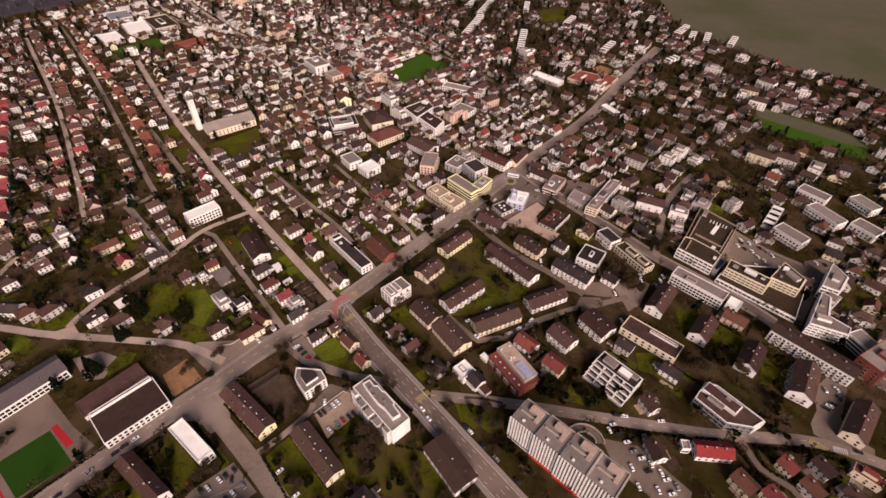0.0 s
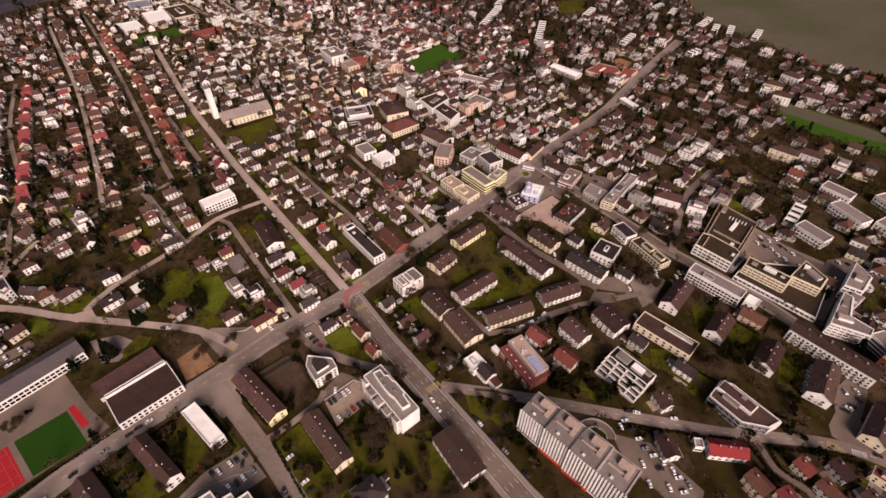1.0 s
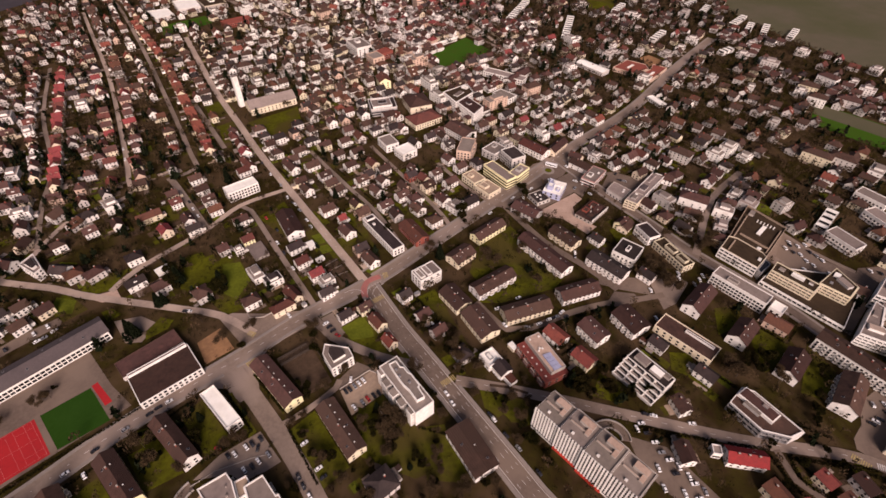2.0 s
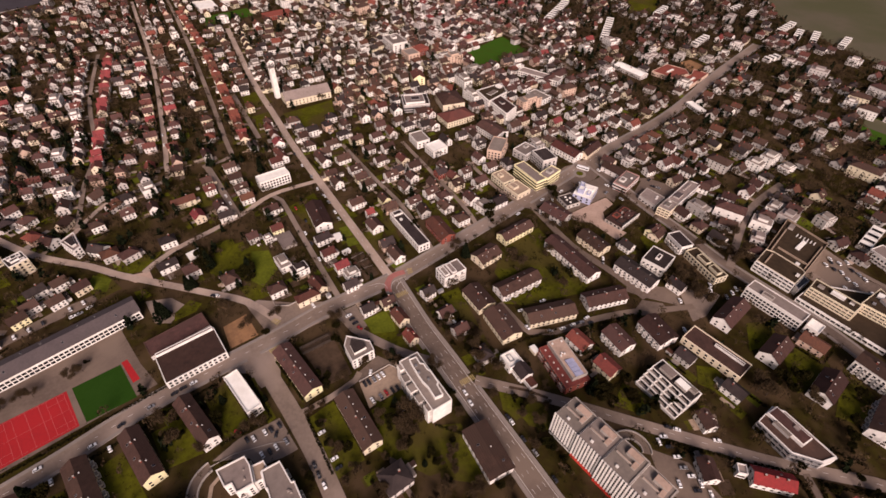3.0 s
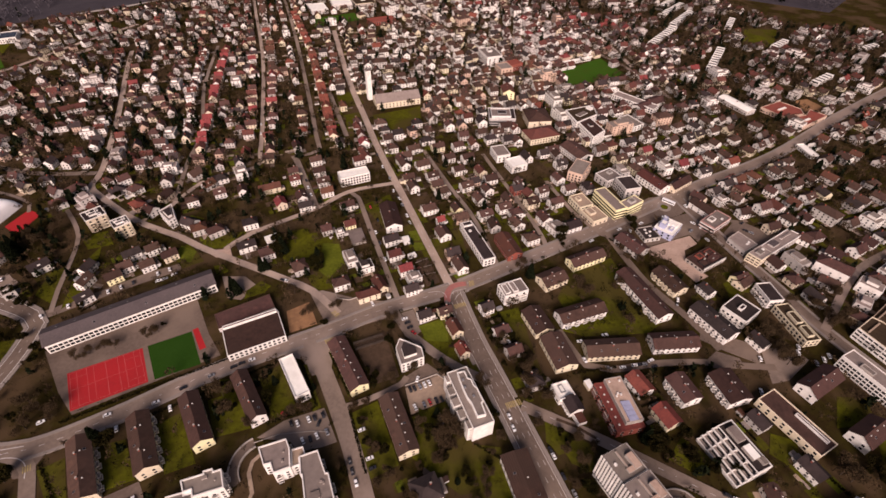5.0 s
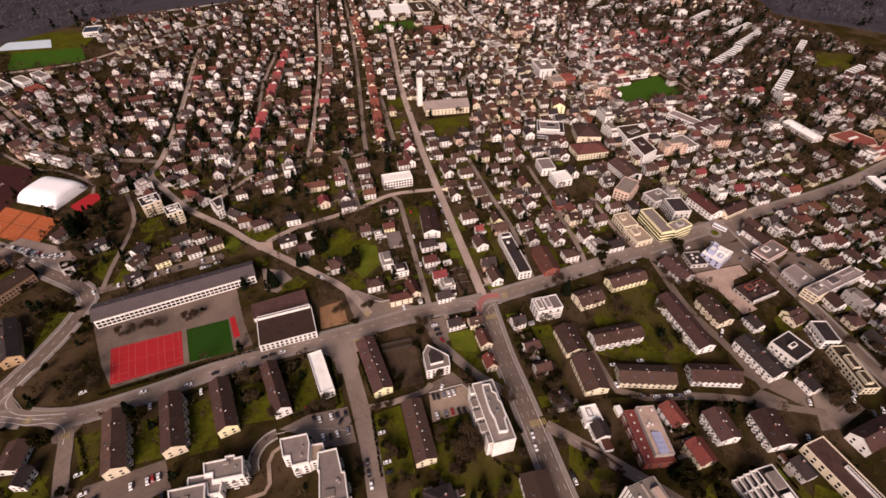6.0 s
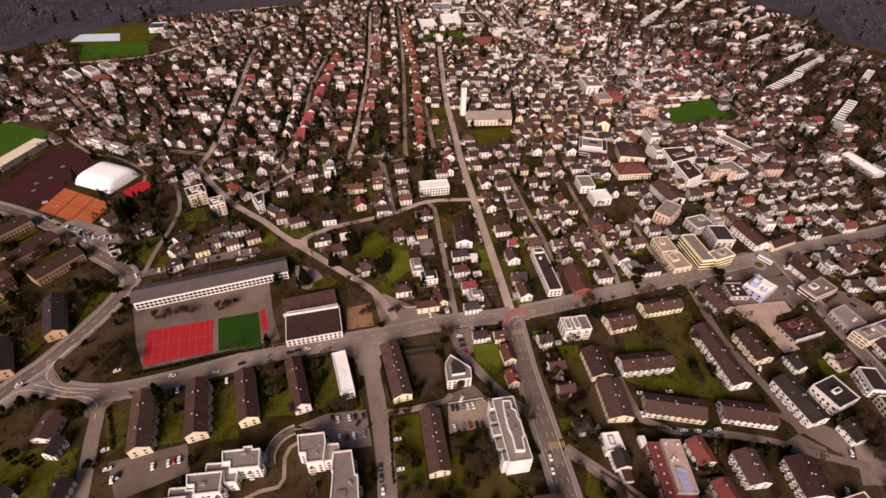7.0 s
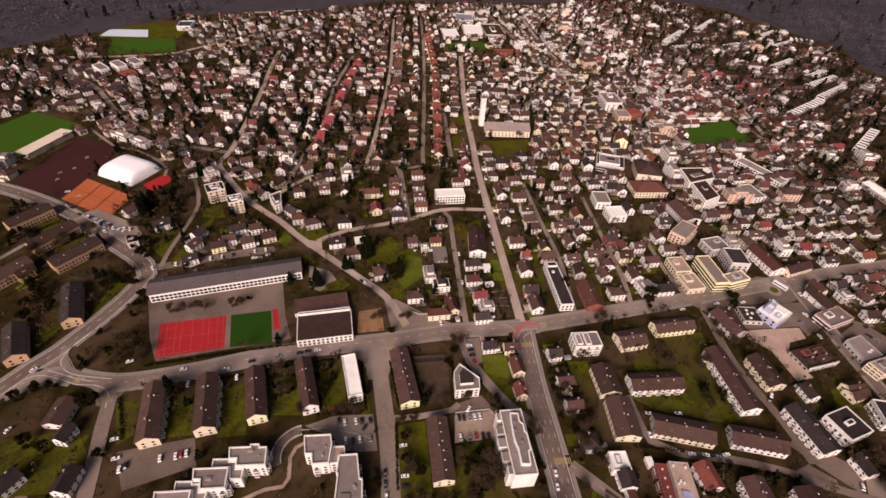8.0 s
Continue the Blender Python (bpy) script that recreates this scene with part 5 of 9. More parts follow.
flat_block("sports_hall", "low red hall with flat roof", 186.1, 822.5, 43.4, 20.0, 4.7, 6, roof="brick", wall="brick", parapet="brick", category="hall", cap=20)
flat_block("apartment_block", "tall white block with dark flat roof", 291.2, 620.2, 34.0, 22.0, 88.7, 13.8, roof="roof_flat", wall="white", boxes=[(4, 0, 8, 6, 2, "white")], cap=40)
flat_block("apartment_block", "pink apartment block with flat roof", 293.6, 579.1, 20.0, 16.9, 90.9, 10.3, wall="salmon", parapet="salmon", cap=24)
flat_block("apartment_block", "red apartment block with flat roof", 311.9, 588.9, 21.4, 15.0, 11.3, 8.6, wall="brick", parapet="brick", roof="brick", cap=24)
flat_block("apartment_block", "dark glazed block with metal terraces", 236.2, 460.2, 26.0, 29.6, 69.7, 8.6, wall="grey", roof="roof_dark", band="metal", boxes=[(0, 0, 8, 10, 2, "metal")])
gable_house("public_building", "broad building with brown hipped roof", 273.1, 444.7, 30.0, 26.0, 77.3, 8.6, rise=5, roof="roof_brown", wall="cream", hip=True, category="public building")
gable_house("scaffolded_house", "house wrapped in yellow scaffolding", 268.8, 514.3, 20.0, 14.0, 73.7, 9.5, rise=4, roof="roof_rust", wall="yellow")
flat_block("apartment_block", "white terrace block with many balconies", 234.4, 459.4, 22.0, 18.0, 161.5, 10.3, balconies=[("left", 4, "white"), ("front", 4, "white")])
flat_block("bath_house", "pool building with dark solar roof", -356.5, 913.6, 21.9, 30.0, 6.3, 6.9, roof="glass", wall="white", category="bath house", cap=10)
gable_house("market_hall", "long hall with pale roof", 522.2, 401.3, 42.3, 14.0, 95.3, 5.2, rise=2, roof="roof_pale", wall="grey", category="hall")
flat_block("school_wing", "long low white school wing", 407.3, 445.4, 55.4, 14.0, 115.5, 6, wall="white", roof="roof_flat", category="school", cap=30)
flat_block("office_building", "white office with window bands", 354.3, -34.3, 17.4, 12.2, 67.7, 9.5, band="white", category="office")
flat_block("office_building", "tall orange-red office block", 344.7, -46.7, 31.1, 16.1, 167.4, 13.8, wall="brick", parapet="brick", category="office", boxes=[(0, 0, 8, 6, 2, "brick")], cap=40)
flat_block("terrace_block", "white terrace block with striped balconies", 437.6, 48.0, 25.6, 14.0, 81.0, 7.7, balconies=[("back", 5, "white")])
flat_block("terrace_block", "white terrace block with striped balconies", 492.3, 39.7, 31.0, 14.0, 73.3, 7.7, balconies=[("back", 5, "white")])
flat_block("terrace_block", "white terrace block with striped balconies", 518.9, 60.3, 25.9, 14.0, 87.7, 7.7, balconies=[("back", 5, "white")])
flat_block("terrace_block", "white terrace block with striped balconies", 539.6, 22.9, 22.9, 14.0, 69.9, 7.7, balconies=[("back", 5, "white")])
flat_block("apartment_block", "white block with flat roof", 499.4, 8.7, 21.7, 15.1, 79.0, 7.7)


def notched_block(label, outline, h, roof="roof_flat", shift=(0.0, 0.0), name="apartment_block", balcony=True, vents=()):
    """A white block on an angular plan with a rimmed flat roof, windows and balconies on the sides towards the camera.
    """
    pts = [(x + shift[0], y + shift[1]) for x, y in outline]
    if sum(p[0] * q[1] - q[0] * p[1] for p, q in zip(pts, pts[1:] + pts[:1])) < 0:
        pts.reverse()
    cx, cy = sum(p[0] for p in pts) / len(pts), sum(p[1] for p in pts) / len(pts)
    pts = [(x - cx, y - cy) for x, y in pts]
    xs, ys = [p[0] for p in pts], [p[1] for p in pts]
    take(cx, cy, max(xs) - min(xs), max(ys) - min(ys), 0, 1.0)
    root = thing(name, label, "apartment block", pose(cx, cy, 0), "white stepped blocks")
    b = Build()
    b.prism(pts, 0, h, "white", roof)
    part("wall", b, root)
    part("parapet", rim(pts, h, 0.8, "white", 0.6), root, "thick white roof edge")
    for vx, vy, vl, vw in vents:
        b = Build()
        b.box(-vl / 2, vl / 2, -vw / 2, vw / 2, 0, 0.7, "concrete", "roof_flat")
        part("roof_hatch", b, root, "", pose(vx, vy, h))
    for (x0, y0), (x1, y1) in zip(pts, pts[1:] + pts[:1]):
        l, a = math.hypot(x1 - x0, y1 - y0), math.degrees(math.atan2(y1 - y0, x1 - x0))
        if (y1 - y0) * (cx + x0) - (x1 - x0) * (cy + y0) > 0 or l < 3:
            continue
        m = pose(x0, y0, 0, 0, 0, a)
        n = max(1, int(l / 3.4))
        for r in range(int((h - 0.6) / 2.8)):
            for k in range(n):
                at = (k + 0.5) * l / n
                if balcony and k % 2 == 0 and l > 6:
                    part("balcony", balcony_mesh(2.6, "white"), root, "", m @ pose(at, 0, 0.5 + r * 2.8))
                part("window", window_mesh(1.6, 1.7), root, "", m @ pose(at, 0, 0.8 + r * 2.8))
    return root


STEP = (-16.0, -10.8)
HEAD = [(-92.1, 141.1), (-90.8, 134.6), (-86.8, 134.6), (-86.3, 130.5), (-71.0, 130.3), (-72.0, 140.6), (-76.0, 140.6), (-76.4, 142.4), (-81.2, 142.5), (-81.0, 141.1)]
LINK = [(-99.8, 136.3), (-99.4, 131.0), (-90.0, 131.0), (-88.6, 124.7), (-82.5, 124.6), (-82.3, 130.3), (-86.5, 130.3), (-87.0, 134.4), (-91.0, 134.4), (-91.2, 136.0)]
notched_block("white stepped apartment block with brown-grey flat roof", HEAD, 11.4, vents=[(1, 1, 3, 1.6), (6, -2, 0.8, 0.8)])
notched_block("low white link with roof terrace between stepped blocks", LINK, 8.8, "paving", name="stair_link", balcony=False)
notched_block("white stepped apartment block with brown-grey flat roof", [(-108.0, 130.6), (-106.6, 124.8), (-102.9, 124.6), (-101.8, 119.5), (-89.0, 119.6), (-89.9, 130.6)], 10.6, vents=[(1, 0, 3, 1.6)])
notched_block("low white link with roof terrace between stepped blocks", LINK, 8.0, "paving", STEP, "stair_link", False)
notched_block("white stepped apartment block with brown-grey flat roof", [(-108.0, 130.6), (-106.6, 124.8), (-102.9, 124.6), (-101.8, 119.5), (-89.0, 119.6), (-89.9, 130.6)], 9.8, shift=STEP, vents=[(1, 0, 3, 1.6)])
notched_block("white stepped apartment block beside the curved ramp", [(-53.0, 146.2), (-51.2, 135.4), (-47.6, 135.2), (-46.7, 129.3), (-37.7, 129.7), (-36.9, 140.2), (-38.1, 146.3)], 11.4, vents=[(3, -3, 1.2, 1.2), (4, 2, 0.8, 0.8)])
notched_block("low white link with planted roof terrace", [(-37.5, 130.4), (-33.0, 130.6), (-32.9, 134.3), (-29.4, 134.6), (-30.2, 140.1), (-36.6, 140.3)], 9.0, "warm_paving", name="stair_link", balcony=False)
notched_block("long white apartment block with brown-grey flat roof", [(-32.6, 134.0), (-33.4, 124.0), (-32.6, 123.6), (-33.2, 106.0), (-18.6, 106.0), (-19.3, 120.2), (-20.8, 120.7), (-22.7, 134.2)], 11.4, vents=[(-1, -10, 5, 4), (3, -4, 1.5, 1.0), (4, -5, 1.0, 1.5)])


def apartment_tower():
    root = flat_block("apartment_tower", "white apartment tower with grey bays and stepped roof storey", 66.7, 135.8, 38.9, 13.1, 92.5, 14.6, roof="roof_flat", wall="white",
                      bays=[("back", -16, 4.6, 2.4, 14.2, "white"), ("back", -8.2, 5.2, 4.2, 13.4, "grey"), ("back", -0.4, 5.2, 4.6, 13.4, "white"), ("back", 7.6, 5.2, 4.2, 13.4, "grey"), ("back", 15.6, 4.8, 2.6, 14.2, "white")],
                      balconies=[("back", 8, "grey")], blank=("left",), category="apartment tower", lip=0.5)
    plan = [(16.1, 1.3), (11.3, 1.9), (4.3, 2.4), (-1.2, 2.4), (-5.5, 1.6), (-14.4, 1.9), (-15.0, -3.3), (-7.6, -4.0), (-7.0, -5.4), (2.3, -5.6), (4.5, -4.6), (8.8, -4.8), (10.4, -3.1), (15.5, -3.4)]
    b = Build()
    b.prism(plan, 14.6, 16.8, "white", "roof_flat")
    storey = part("roof_storey", b, root, "stepped white roof storey")
    part("parapet", rim(plan, 16.8, 0.45, "white", 0.55, 0.15), storey, "bright white roof edge")
    for x, y in ((5, 1), (-2, -1.5), (10, 0)):
        b = Build()
        b.box(-0.7, 0.7, -0.6, 0.6, 0, 0.9, "metal")
        part("roof_unit", b, storey, "", pose(x, y, 16.8))
    # no recesses are cut: flat dark panels between the bays stand for their shade
    for k in range(4):
        for r in range(5):
            b = Build()
            b.box(-1.1, 1.1, -0.06, 0.06, 0, 2.0, "glass")
            part("loggia", b, root, "flat dark panel standing for the shade of a recess", pose(-12.2 + 7.9 * k, 6.62, 0.7 + 2.8 * r))


def brick_block():
    root = flat_block("apartment_block", "red-brown tiled block with pale raised flat roof and solar panels", 151.8, 105.8, 32.5, 17.8, 82.2, 6.0, roof="roof_red", wall="brick", parapet="brick", lip=0.2, balconies=[("back", 4, "brick")])
    b = Build()
    b.box(-13, 16.4, -8.3, 2.6, 6.0, 9.0, "concrete", "gravel")
    storey = part("roof_storey", b, root, "pale raised roof storey")
    part("parapet", rim([(-13, -8.3), (16.4, -8.3), (16.4, 2.6), (-13, 2.6)], 9.0, 0.35, "concrete", 0.4), storey)
    for k in range(4):
        b = Build()
        b.solid([(-1.5, -3, 0), (1.5, -3, 0), (1.5, 3, 0.9), (-1.5, 3, 0.9), (-1.5, 3, 0), (1.5, 3, 0)], [(0, 1, 2, 3), (3, 2, 5, 4), (0, 3, 4), (1, 5, 2), (0, 4, 5, 1)], "blue")
        part("solar_panel", b, storey, "blue-grey solar panel", pose(-11 + 3.2 * k, -2.8, 9.05))
    for x, y in ((4, 0.5), (5.5, -1), (4.5, -2.6), (14, 0.6), (13.5, -6)):
        b = Build()
        b.box(-0.6, 0.6, -0.5, 0.5, 0, 0.9, "white")
        part("roof_unit", b, storey, "small white roof unit", pose(x, y, 9.0))
    for k in range(6):
        b = Build()
        b.box(-0.5, 0.5, -0.4, 0.4, 0, 0.35, "white")
        part("skylight", b, root, "", pose(-12 + 5 * k, 5.8, 6.0))


def terrace_block():
    """Terraces that step down to the west, each behind a white beam."""
    root = thing("terrace_block", "stepped terrace block with rows of white beams and grey terraces", "apartment block", pose(198.5, 60.5, 0, 0, 0, 92.4))
    take(198.5, 62.0, 30, 26, 92.4)
    b = Build()
    b.box(-15, 14, -8, 2.5, 0, 9.6, "white", "roof_dark")
    part("wall", b, root)
    part("parapet", rim([(-15, -8), (14, -8), (14, 2.5), (-15, 2.5)], 9.6, 0.5, "white", 0.5), root)
    for x, y, l, w in ((6, -3, 9, 5.5), (-5, -2.5, 8, 5), (-11, -5, 4, 3)):
        b = Build()
        b.box(-l / 2, l / 2, -w / 2, w / 2, 0, 2.2, "concrete", "roof_pale" if l == 8 else "roof_flat")
        part("rooftop_box", b, root, "", pose(x, y, 9.6))
    for k, (y, z) in enumerate(((2.5, 7.8), (5.3, 5.6), (8.1, 3.4), (10.9, 1.6))):
        b = Build()
        b.box(-15, 14, y, y + 2.8, 0, z, "grey", "paving")
        deck = part("terrace", b, root)
        b = Build()
        b.box(-15.4, 14.4, y + 2.3, y + 2.9, z, z + 0.95, "white")
        part("beam", b, deck, "white concrete beam")
        for i in range(5):
            b = Build()
            b.box(-0.2, 0.2, 0, 2.4, 0, 1.5, "white")
            part("divider", b, deck, "", pose(-15 + i * 7.2, y, z))
            b = Build()
            b.box(-2.6, 2.6, -0.06, 0.08, 0, 1.9, "glass")
            if i < 4:
                part("window", b, deck, "", pose(-11.4 + i * 7.2, y + 0.04, z + 0.1))


def plan_block(name, label, category, outline, h, roof, wall="white", edge="white", lip=0.6, boxes=(), fronts=(), panes=()):
    """A building on a free plan: fronts get a deep grid of slabs and piers, panes plain windows (edge numbers, anticlockwise)."""
    cx, cy = sum(p[0] for p in outline) / len(outline), sum(p[1] for p in outline) / len(outline)
    pts = [(x - cx, y - cy) for x, y in outline]
    TAKEN_POLYS.append(outline)
    root = thing(name, label, category, pose(cx, cy, 0))
    b = Build()
    b.prism(pts, 0, h, wall, roof)
    part("wall", b, root)
    part("parapet", rim(pts, h, lip, edge, 0.45, 0.06), root)
    for x, y, a, l, w, t, key, top in boxes:
        b = Build()
        b.box(-l / 2, l / 2, -w / 2, w / 2, 0, t, key, top)
        part("rooftop_box", b, root, "", pose(x - cx, y - cy, h, 0, 0, a))
    for side, z0, rows, key in fronts:
        (x0, y0), (x1, y1) = pts[side], pts[(side + 1) % len(pts)]
        l, m = math.hypot(x1 - x0, y1 - y0), pose(x0, y0, 0, 0, 0, math.degrees(math.atan2(y1 - y0, x1 - x0)))
        b = Build()
        b.box(0.3, l - 0.3, -0.06, 0.02, z0, h - 0.2, "glass")
        face = part("glazing", b, root, "dark glazing behind the frame", m)
        step = (h - z0) / rows
        for r in range(rows + 1):
            b = Build()
            b.box(0, l, -0.9, 0, -0.3, 0.3 if r == rows else 0.75, key)
            part("slab", b, face, "", pose(0, 0, z0 + r * step))
        n = max(2, int(l / 3.3))
        for k in range(n + 1):
            b = Build()
            b.box(-0.28, 0.28, -0.8, 0, z0, h, key)
            part("pier", b, face, "", pose(k * l / n, 0, 0))
    for side in panes:
        (x0, y0), (x1, y1) = pts[side], pts[(side + 1) % len(pts)]
        l, m = math.hypot(x1 - x0, y1 - y0), pose(x0, y0, 0, 0, 0, math.degrees(math.atan2(y1 - y0, x1 - x0)))
        n = max(1, int(l / 3.4))
        for r in range(int((h - 0.6) / 2.9)):
            for k in range(n):
                part("window", window_mesh(1.7, 1.6), root, "", m @ pose((k + 0.5) * l / n, 0, 0.9 + r * 2.9))
    return root


# the care home and the offices along the shop street
plan_block("care_home", "white-fronted care home wing with brown planted roof", "care home", [(339.0, 99.5), (341.5, 70.0), (359.0, 72.5), (361.0, 77.0), (360.0, 98.0), (357.0, 103.5)], 9.6, "roof_moss", edge="cream", fronts=[(0, 0.5, 3, "white")], panes=[1],
           boxes=[(349, 96, 12, 14, 1.0, 1.2, "warm_paving", "warm_paving"), (351, 74, 10, 2.2, 2.2, 1.6, "white", "white")])
plan_block("care_home", "low care home deck with beige walls and white skylights", "care home", [(357.1, 103.4), (360.1, 98.0), (361.1, 77.0), (359.1, 72.6), (409.5, 82.5), (411.0, 118.0)], 6.6, "roof_moss", wall="cream", edge="warm_paving", lip=1.4, panes=[3],
           boxes=[(389.5, 93.0, 8, 14, 3.2, 1.0, "white", "roof_pale"), (361.8, 88, 93, 22, 0.9, 1.8, "warm_paving", "warm_paving"), (371.5, 89, 93, 24, 0.7, 1.5, "warm_paving", "warm_paving"), (379, 105.8, 14, 36, 0.9, 1.6, "warm_paving", "warm_paving"),
                  (384, 79.6, 11, 36, 0.9, 1.4, "warm_paving", "warm_paving"), (404, 110, 14, 7, 4, 1.8, "concrete", "roof_flat"), (366, 82, 10, 4, 3, 1.2, "white", "white")] + [(398.5 + 0.5 * k, 101.5 - 2.6 * k, 12, 3.4, 0.8, 0.9, "white", "white") for k in range(6)])
plan_block("stair_hall", "glazed stair hall beside the care home", "stair hall", [(343.5, 69.6), (341.8, 66.2), (357.5, 67.0), (358.8, 72.1)], 7.2, "glass", wall="metal", edge="metal", lip=0.3)
plan_block("shop_podium", "low podium of shops with planted deck and white edge", "shops", [(338.0, 63.0), (344.0, 5.0), (387.0, 14.0), (390.0, 36.0), (361.5, 64.8)], 3.6, "roof_moss", edge="white", lip=0.8, fronts=[(0, 0.3, 1, "white")], panes=[1])
plan_block("office_building", "office with deep cream frames and planted flat roof", "office", [(346.1, 62.3), (349.7, 32.5), (361.3, 33.4), (358.1, 64.5)], 11.2, "roof_moss", edge="cream", fronts=[(0, 3.6, 3, "cream"), (1, 3.6, 3, "cream")],
           boxes=[(355, 47, 96, 9, 3.4, 1.8, "white", "roof_pale"), (353, 58, 96, 4, 3, 1.2, "concrete", "roof_flat"), (357, 38, 96, 3, 3, 1.4, "white", "roof_flat")])
plan_block("office_building", "office with deep cream frames and roof terrace", "office", [(362.9, 34.9), (366.4, 15.2), (382.3, 16.7), (389.3, 35.2)], 11.2, "roof_moss", edge="cream", fronts=[(0, 3.6, 3, "cream"), (1, 3.6, 3, "cream")],
           boxes=[(377, 24, 70, 10, 5, 2.2, "grey", "roof_flat"), (381, 31, 10, 5, 4, 1.6, "white", "roof_pale"), (370, 30, 10, 2, 2, 1.0, "metal", "metal")])
plan_block("apartment_block", "tall white block with broad balconies", "apartment block", [(383.5, 5.8), (387.0, -5.2), (409.0, -3.4), (416.5, 10.0)], 12.4, "roof_flat", fronts=[(0, 0.4, 4, "white"), (1, 0.4, 4, "white")], boxes=[(400, 2, 10, 8, 5, 2.2, "white", "roof_flat")])
plan_block("office_building", "white angled office with window bands round a court", "office", [(339.0, -3.2), (349.0, -25.0), (357.0, -24.0), (357.5, -9.0), (378.0, -3.0), (379.0, 3.2)], 10.6, "roof_flat", fronts=[(0, 0.4, 4, "white"), (3, 0.4, 3, "white")], panes=[1, 2],
           boxes=[(351, -8, 115, 9, 5, 2.2, "white", "asphalt_pale"), (366, -2, 10, 6, 3, 1.4, "concrete", "roof_flat")])


# blocks on free plans along the far streets
plan_block("apartment_block", "white banded block with planted roof and broad balconies", "apartment block", [(305.5, 437.3), (302.9, 408.4), (334.0, 417.5), (341.7, 438.8)], 12.6, "roof_moss", fronts=[(0, 0.4, 4, "white")], panes=[1, 2],
           boxes=[(318, 424, 20, 14, 6, 0.6, "roof_pale", "roof_flat"), (333, 432, 20, 5, 7, 2.4, "white", "roof_pale")])
plan_block("apartment_block", "white banded block with dark flat roof", "apartment block", [(304.6, 408.0), (302.8, 374.9), (321.7, 383.6), (322.2, 413.6)], 12.6, "roof_brown", fronts=[(0, 0.4, 4, "white"), (1, 0.4, 4, "white")], boxes=[(313, 398, 90, 6, 4, 1.6, "grey", "roof_dark")])
plan_block("shop_building", "low shop with pale pink flat roof and white edge", "shop", [(328.7, 206.8), (329.1, 188.8), (345.8, 192.6), (343.0, 210.8)], 5.0, "roof_flat", wall="grey", edge="concrete", panes=[0], boxes=[(338, 195.5, 12, 2.4, 1.6, 0.6, "white", "white"), (341, 197, 12, 1.6, 1.6, 0.6, "white", "white")])
plan_block("office_building", "beige gridded office with stepped grey roof terraces", "office", [(327.0, 184.7), (330.4, 174.8), (345.5, 178.4), (343.0, 188.6)], 8.0, "roof_flat", wall="cream", edge="concrete", fronts=[(0, 0.4, 3, "cream")], panes=[1], boxes=[(336, 182, 14, 6, 4, 1.4, "grey", "roof_flat"), (341, 184, 14, 2, 2, 0.8, "white", "roof_pale")])
plan_block("office_building", "long grey office wing with white roof edges", "office", [(343.3, 188.8), (345.8, 178.6), (388.0, 188.2), (384.0, 198.6)], 6.6, "roof_flat", wall="grey", panes=[1, 2], boxes=[(356, 187, 13, 9, 5, 1.6, "grey", "roof_slate"), (374, 192, 13, 14, 1.6, 0.8, "grey", "roof_flat")])
plan_block("school_building", "low school wing with dark red flat roof and pink edge", "school", [(542.1, 384.0), (549.4, 356.4), (577.6, 354.6), (585.0, 366.0), (576.2, 389.2)], 5.0, "brick", wall="salmon", edge="salmon", panes=[0, 1], boxes=[(562, 372, 10, 14, 3, 1.2, "salmon", "roof_pale")])
plan_block("school_building", "low school wing with dark red flat roof beside a sandy yard", "school", [(551.4, 351.0), (549.2, 330.8), (600.6, 342.7), (594.1, 360.6), (578.0, 352.0)], 5.0, "brick", wall="salmon", edge="salmon", panes=[0, 1], boxes=[(568, 342, 12, 10, 3, 1.2, "salmon", "roof_pale")])
flat_block("hall", "white flat-roofed shed beside the road", 515.8, 294.0, 24.0, 9.0, 78.0, 3.4, roof="roof_pale", category="hall", cap=6)
gable_house("row_houses", "long white row with brown roof and small dormers", 421.0, 436.5, 44.0, 15.0, 16.0, 5.0, rise=2.6, roof="roof_brown", wall="white", category="row houses", cap=14)
flat_block("apartment_block", "white block with grey flat roof", 371.0, 403.0, 25.0, 15.0, 100.0, 6.0, cap=16)
gable_house("row_building", "low house with brown roof beside the construction shell", 303.5, 163.5, 13.0, 9.0, 12.0, 5.0, rise=3.0, roof="roof_brown", wall="cream")


for x, y, a in ((-401.4, 703.0, -44), (-384.0, 716.0, -44), (-367.5, 729.0, -44)):
    flat_block("apartment_block", "white flat-roofed block in a row below the pool", x, y, 26.0, 12.0, a, 8.6, group="white blocks below the pool", cap=8)
gable_house("row_building", "long house with red-brown roof and white walls", -228.0, 631.0, 34.0, 13.0, 14.0, 6.5, rise=3.0, roof="roof_rust", wall="white", cap=8)
flat_block("workshop", "low building with dark red roof", -363.5, 694.0, 20.0, 16.0, -44, 5.0, roof="brick", wall="brick", parapet="brick", category="workshop", cap=6)
flat_block("clubhouse", "long low white clubhouse beside the football pitch", 408.0, 582.0, 46.0, 5.0, 5.0, 3.4, roof="roof_pale", category="clubhouse", cap=8)


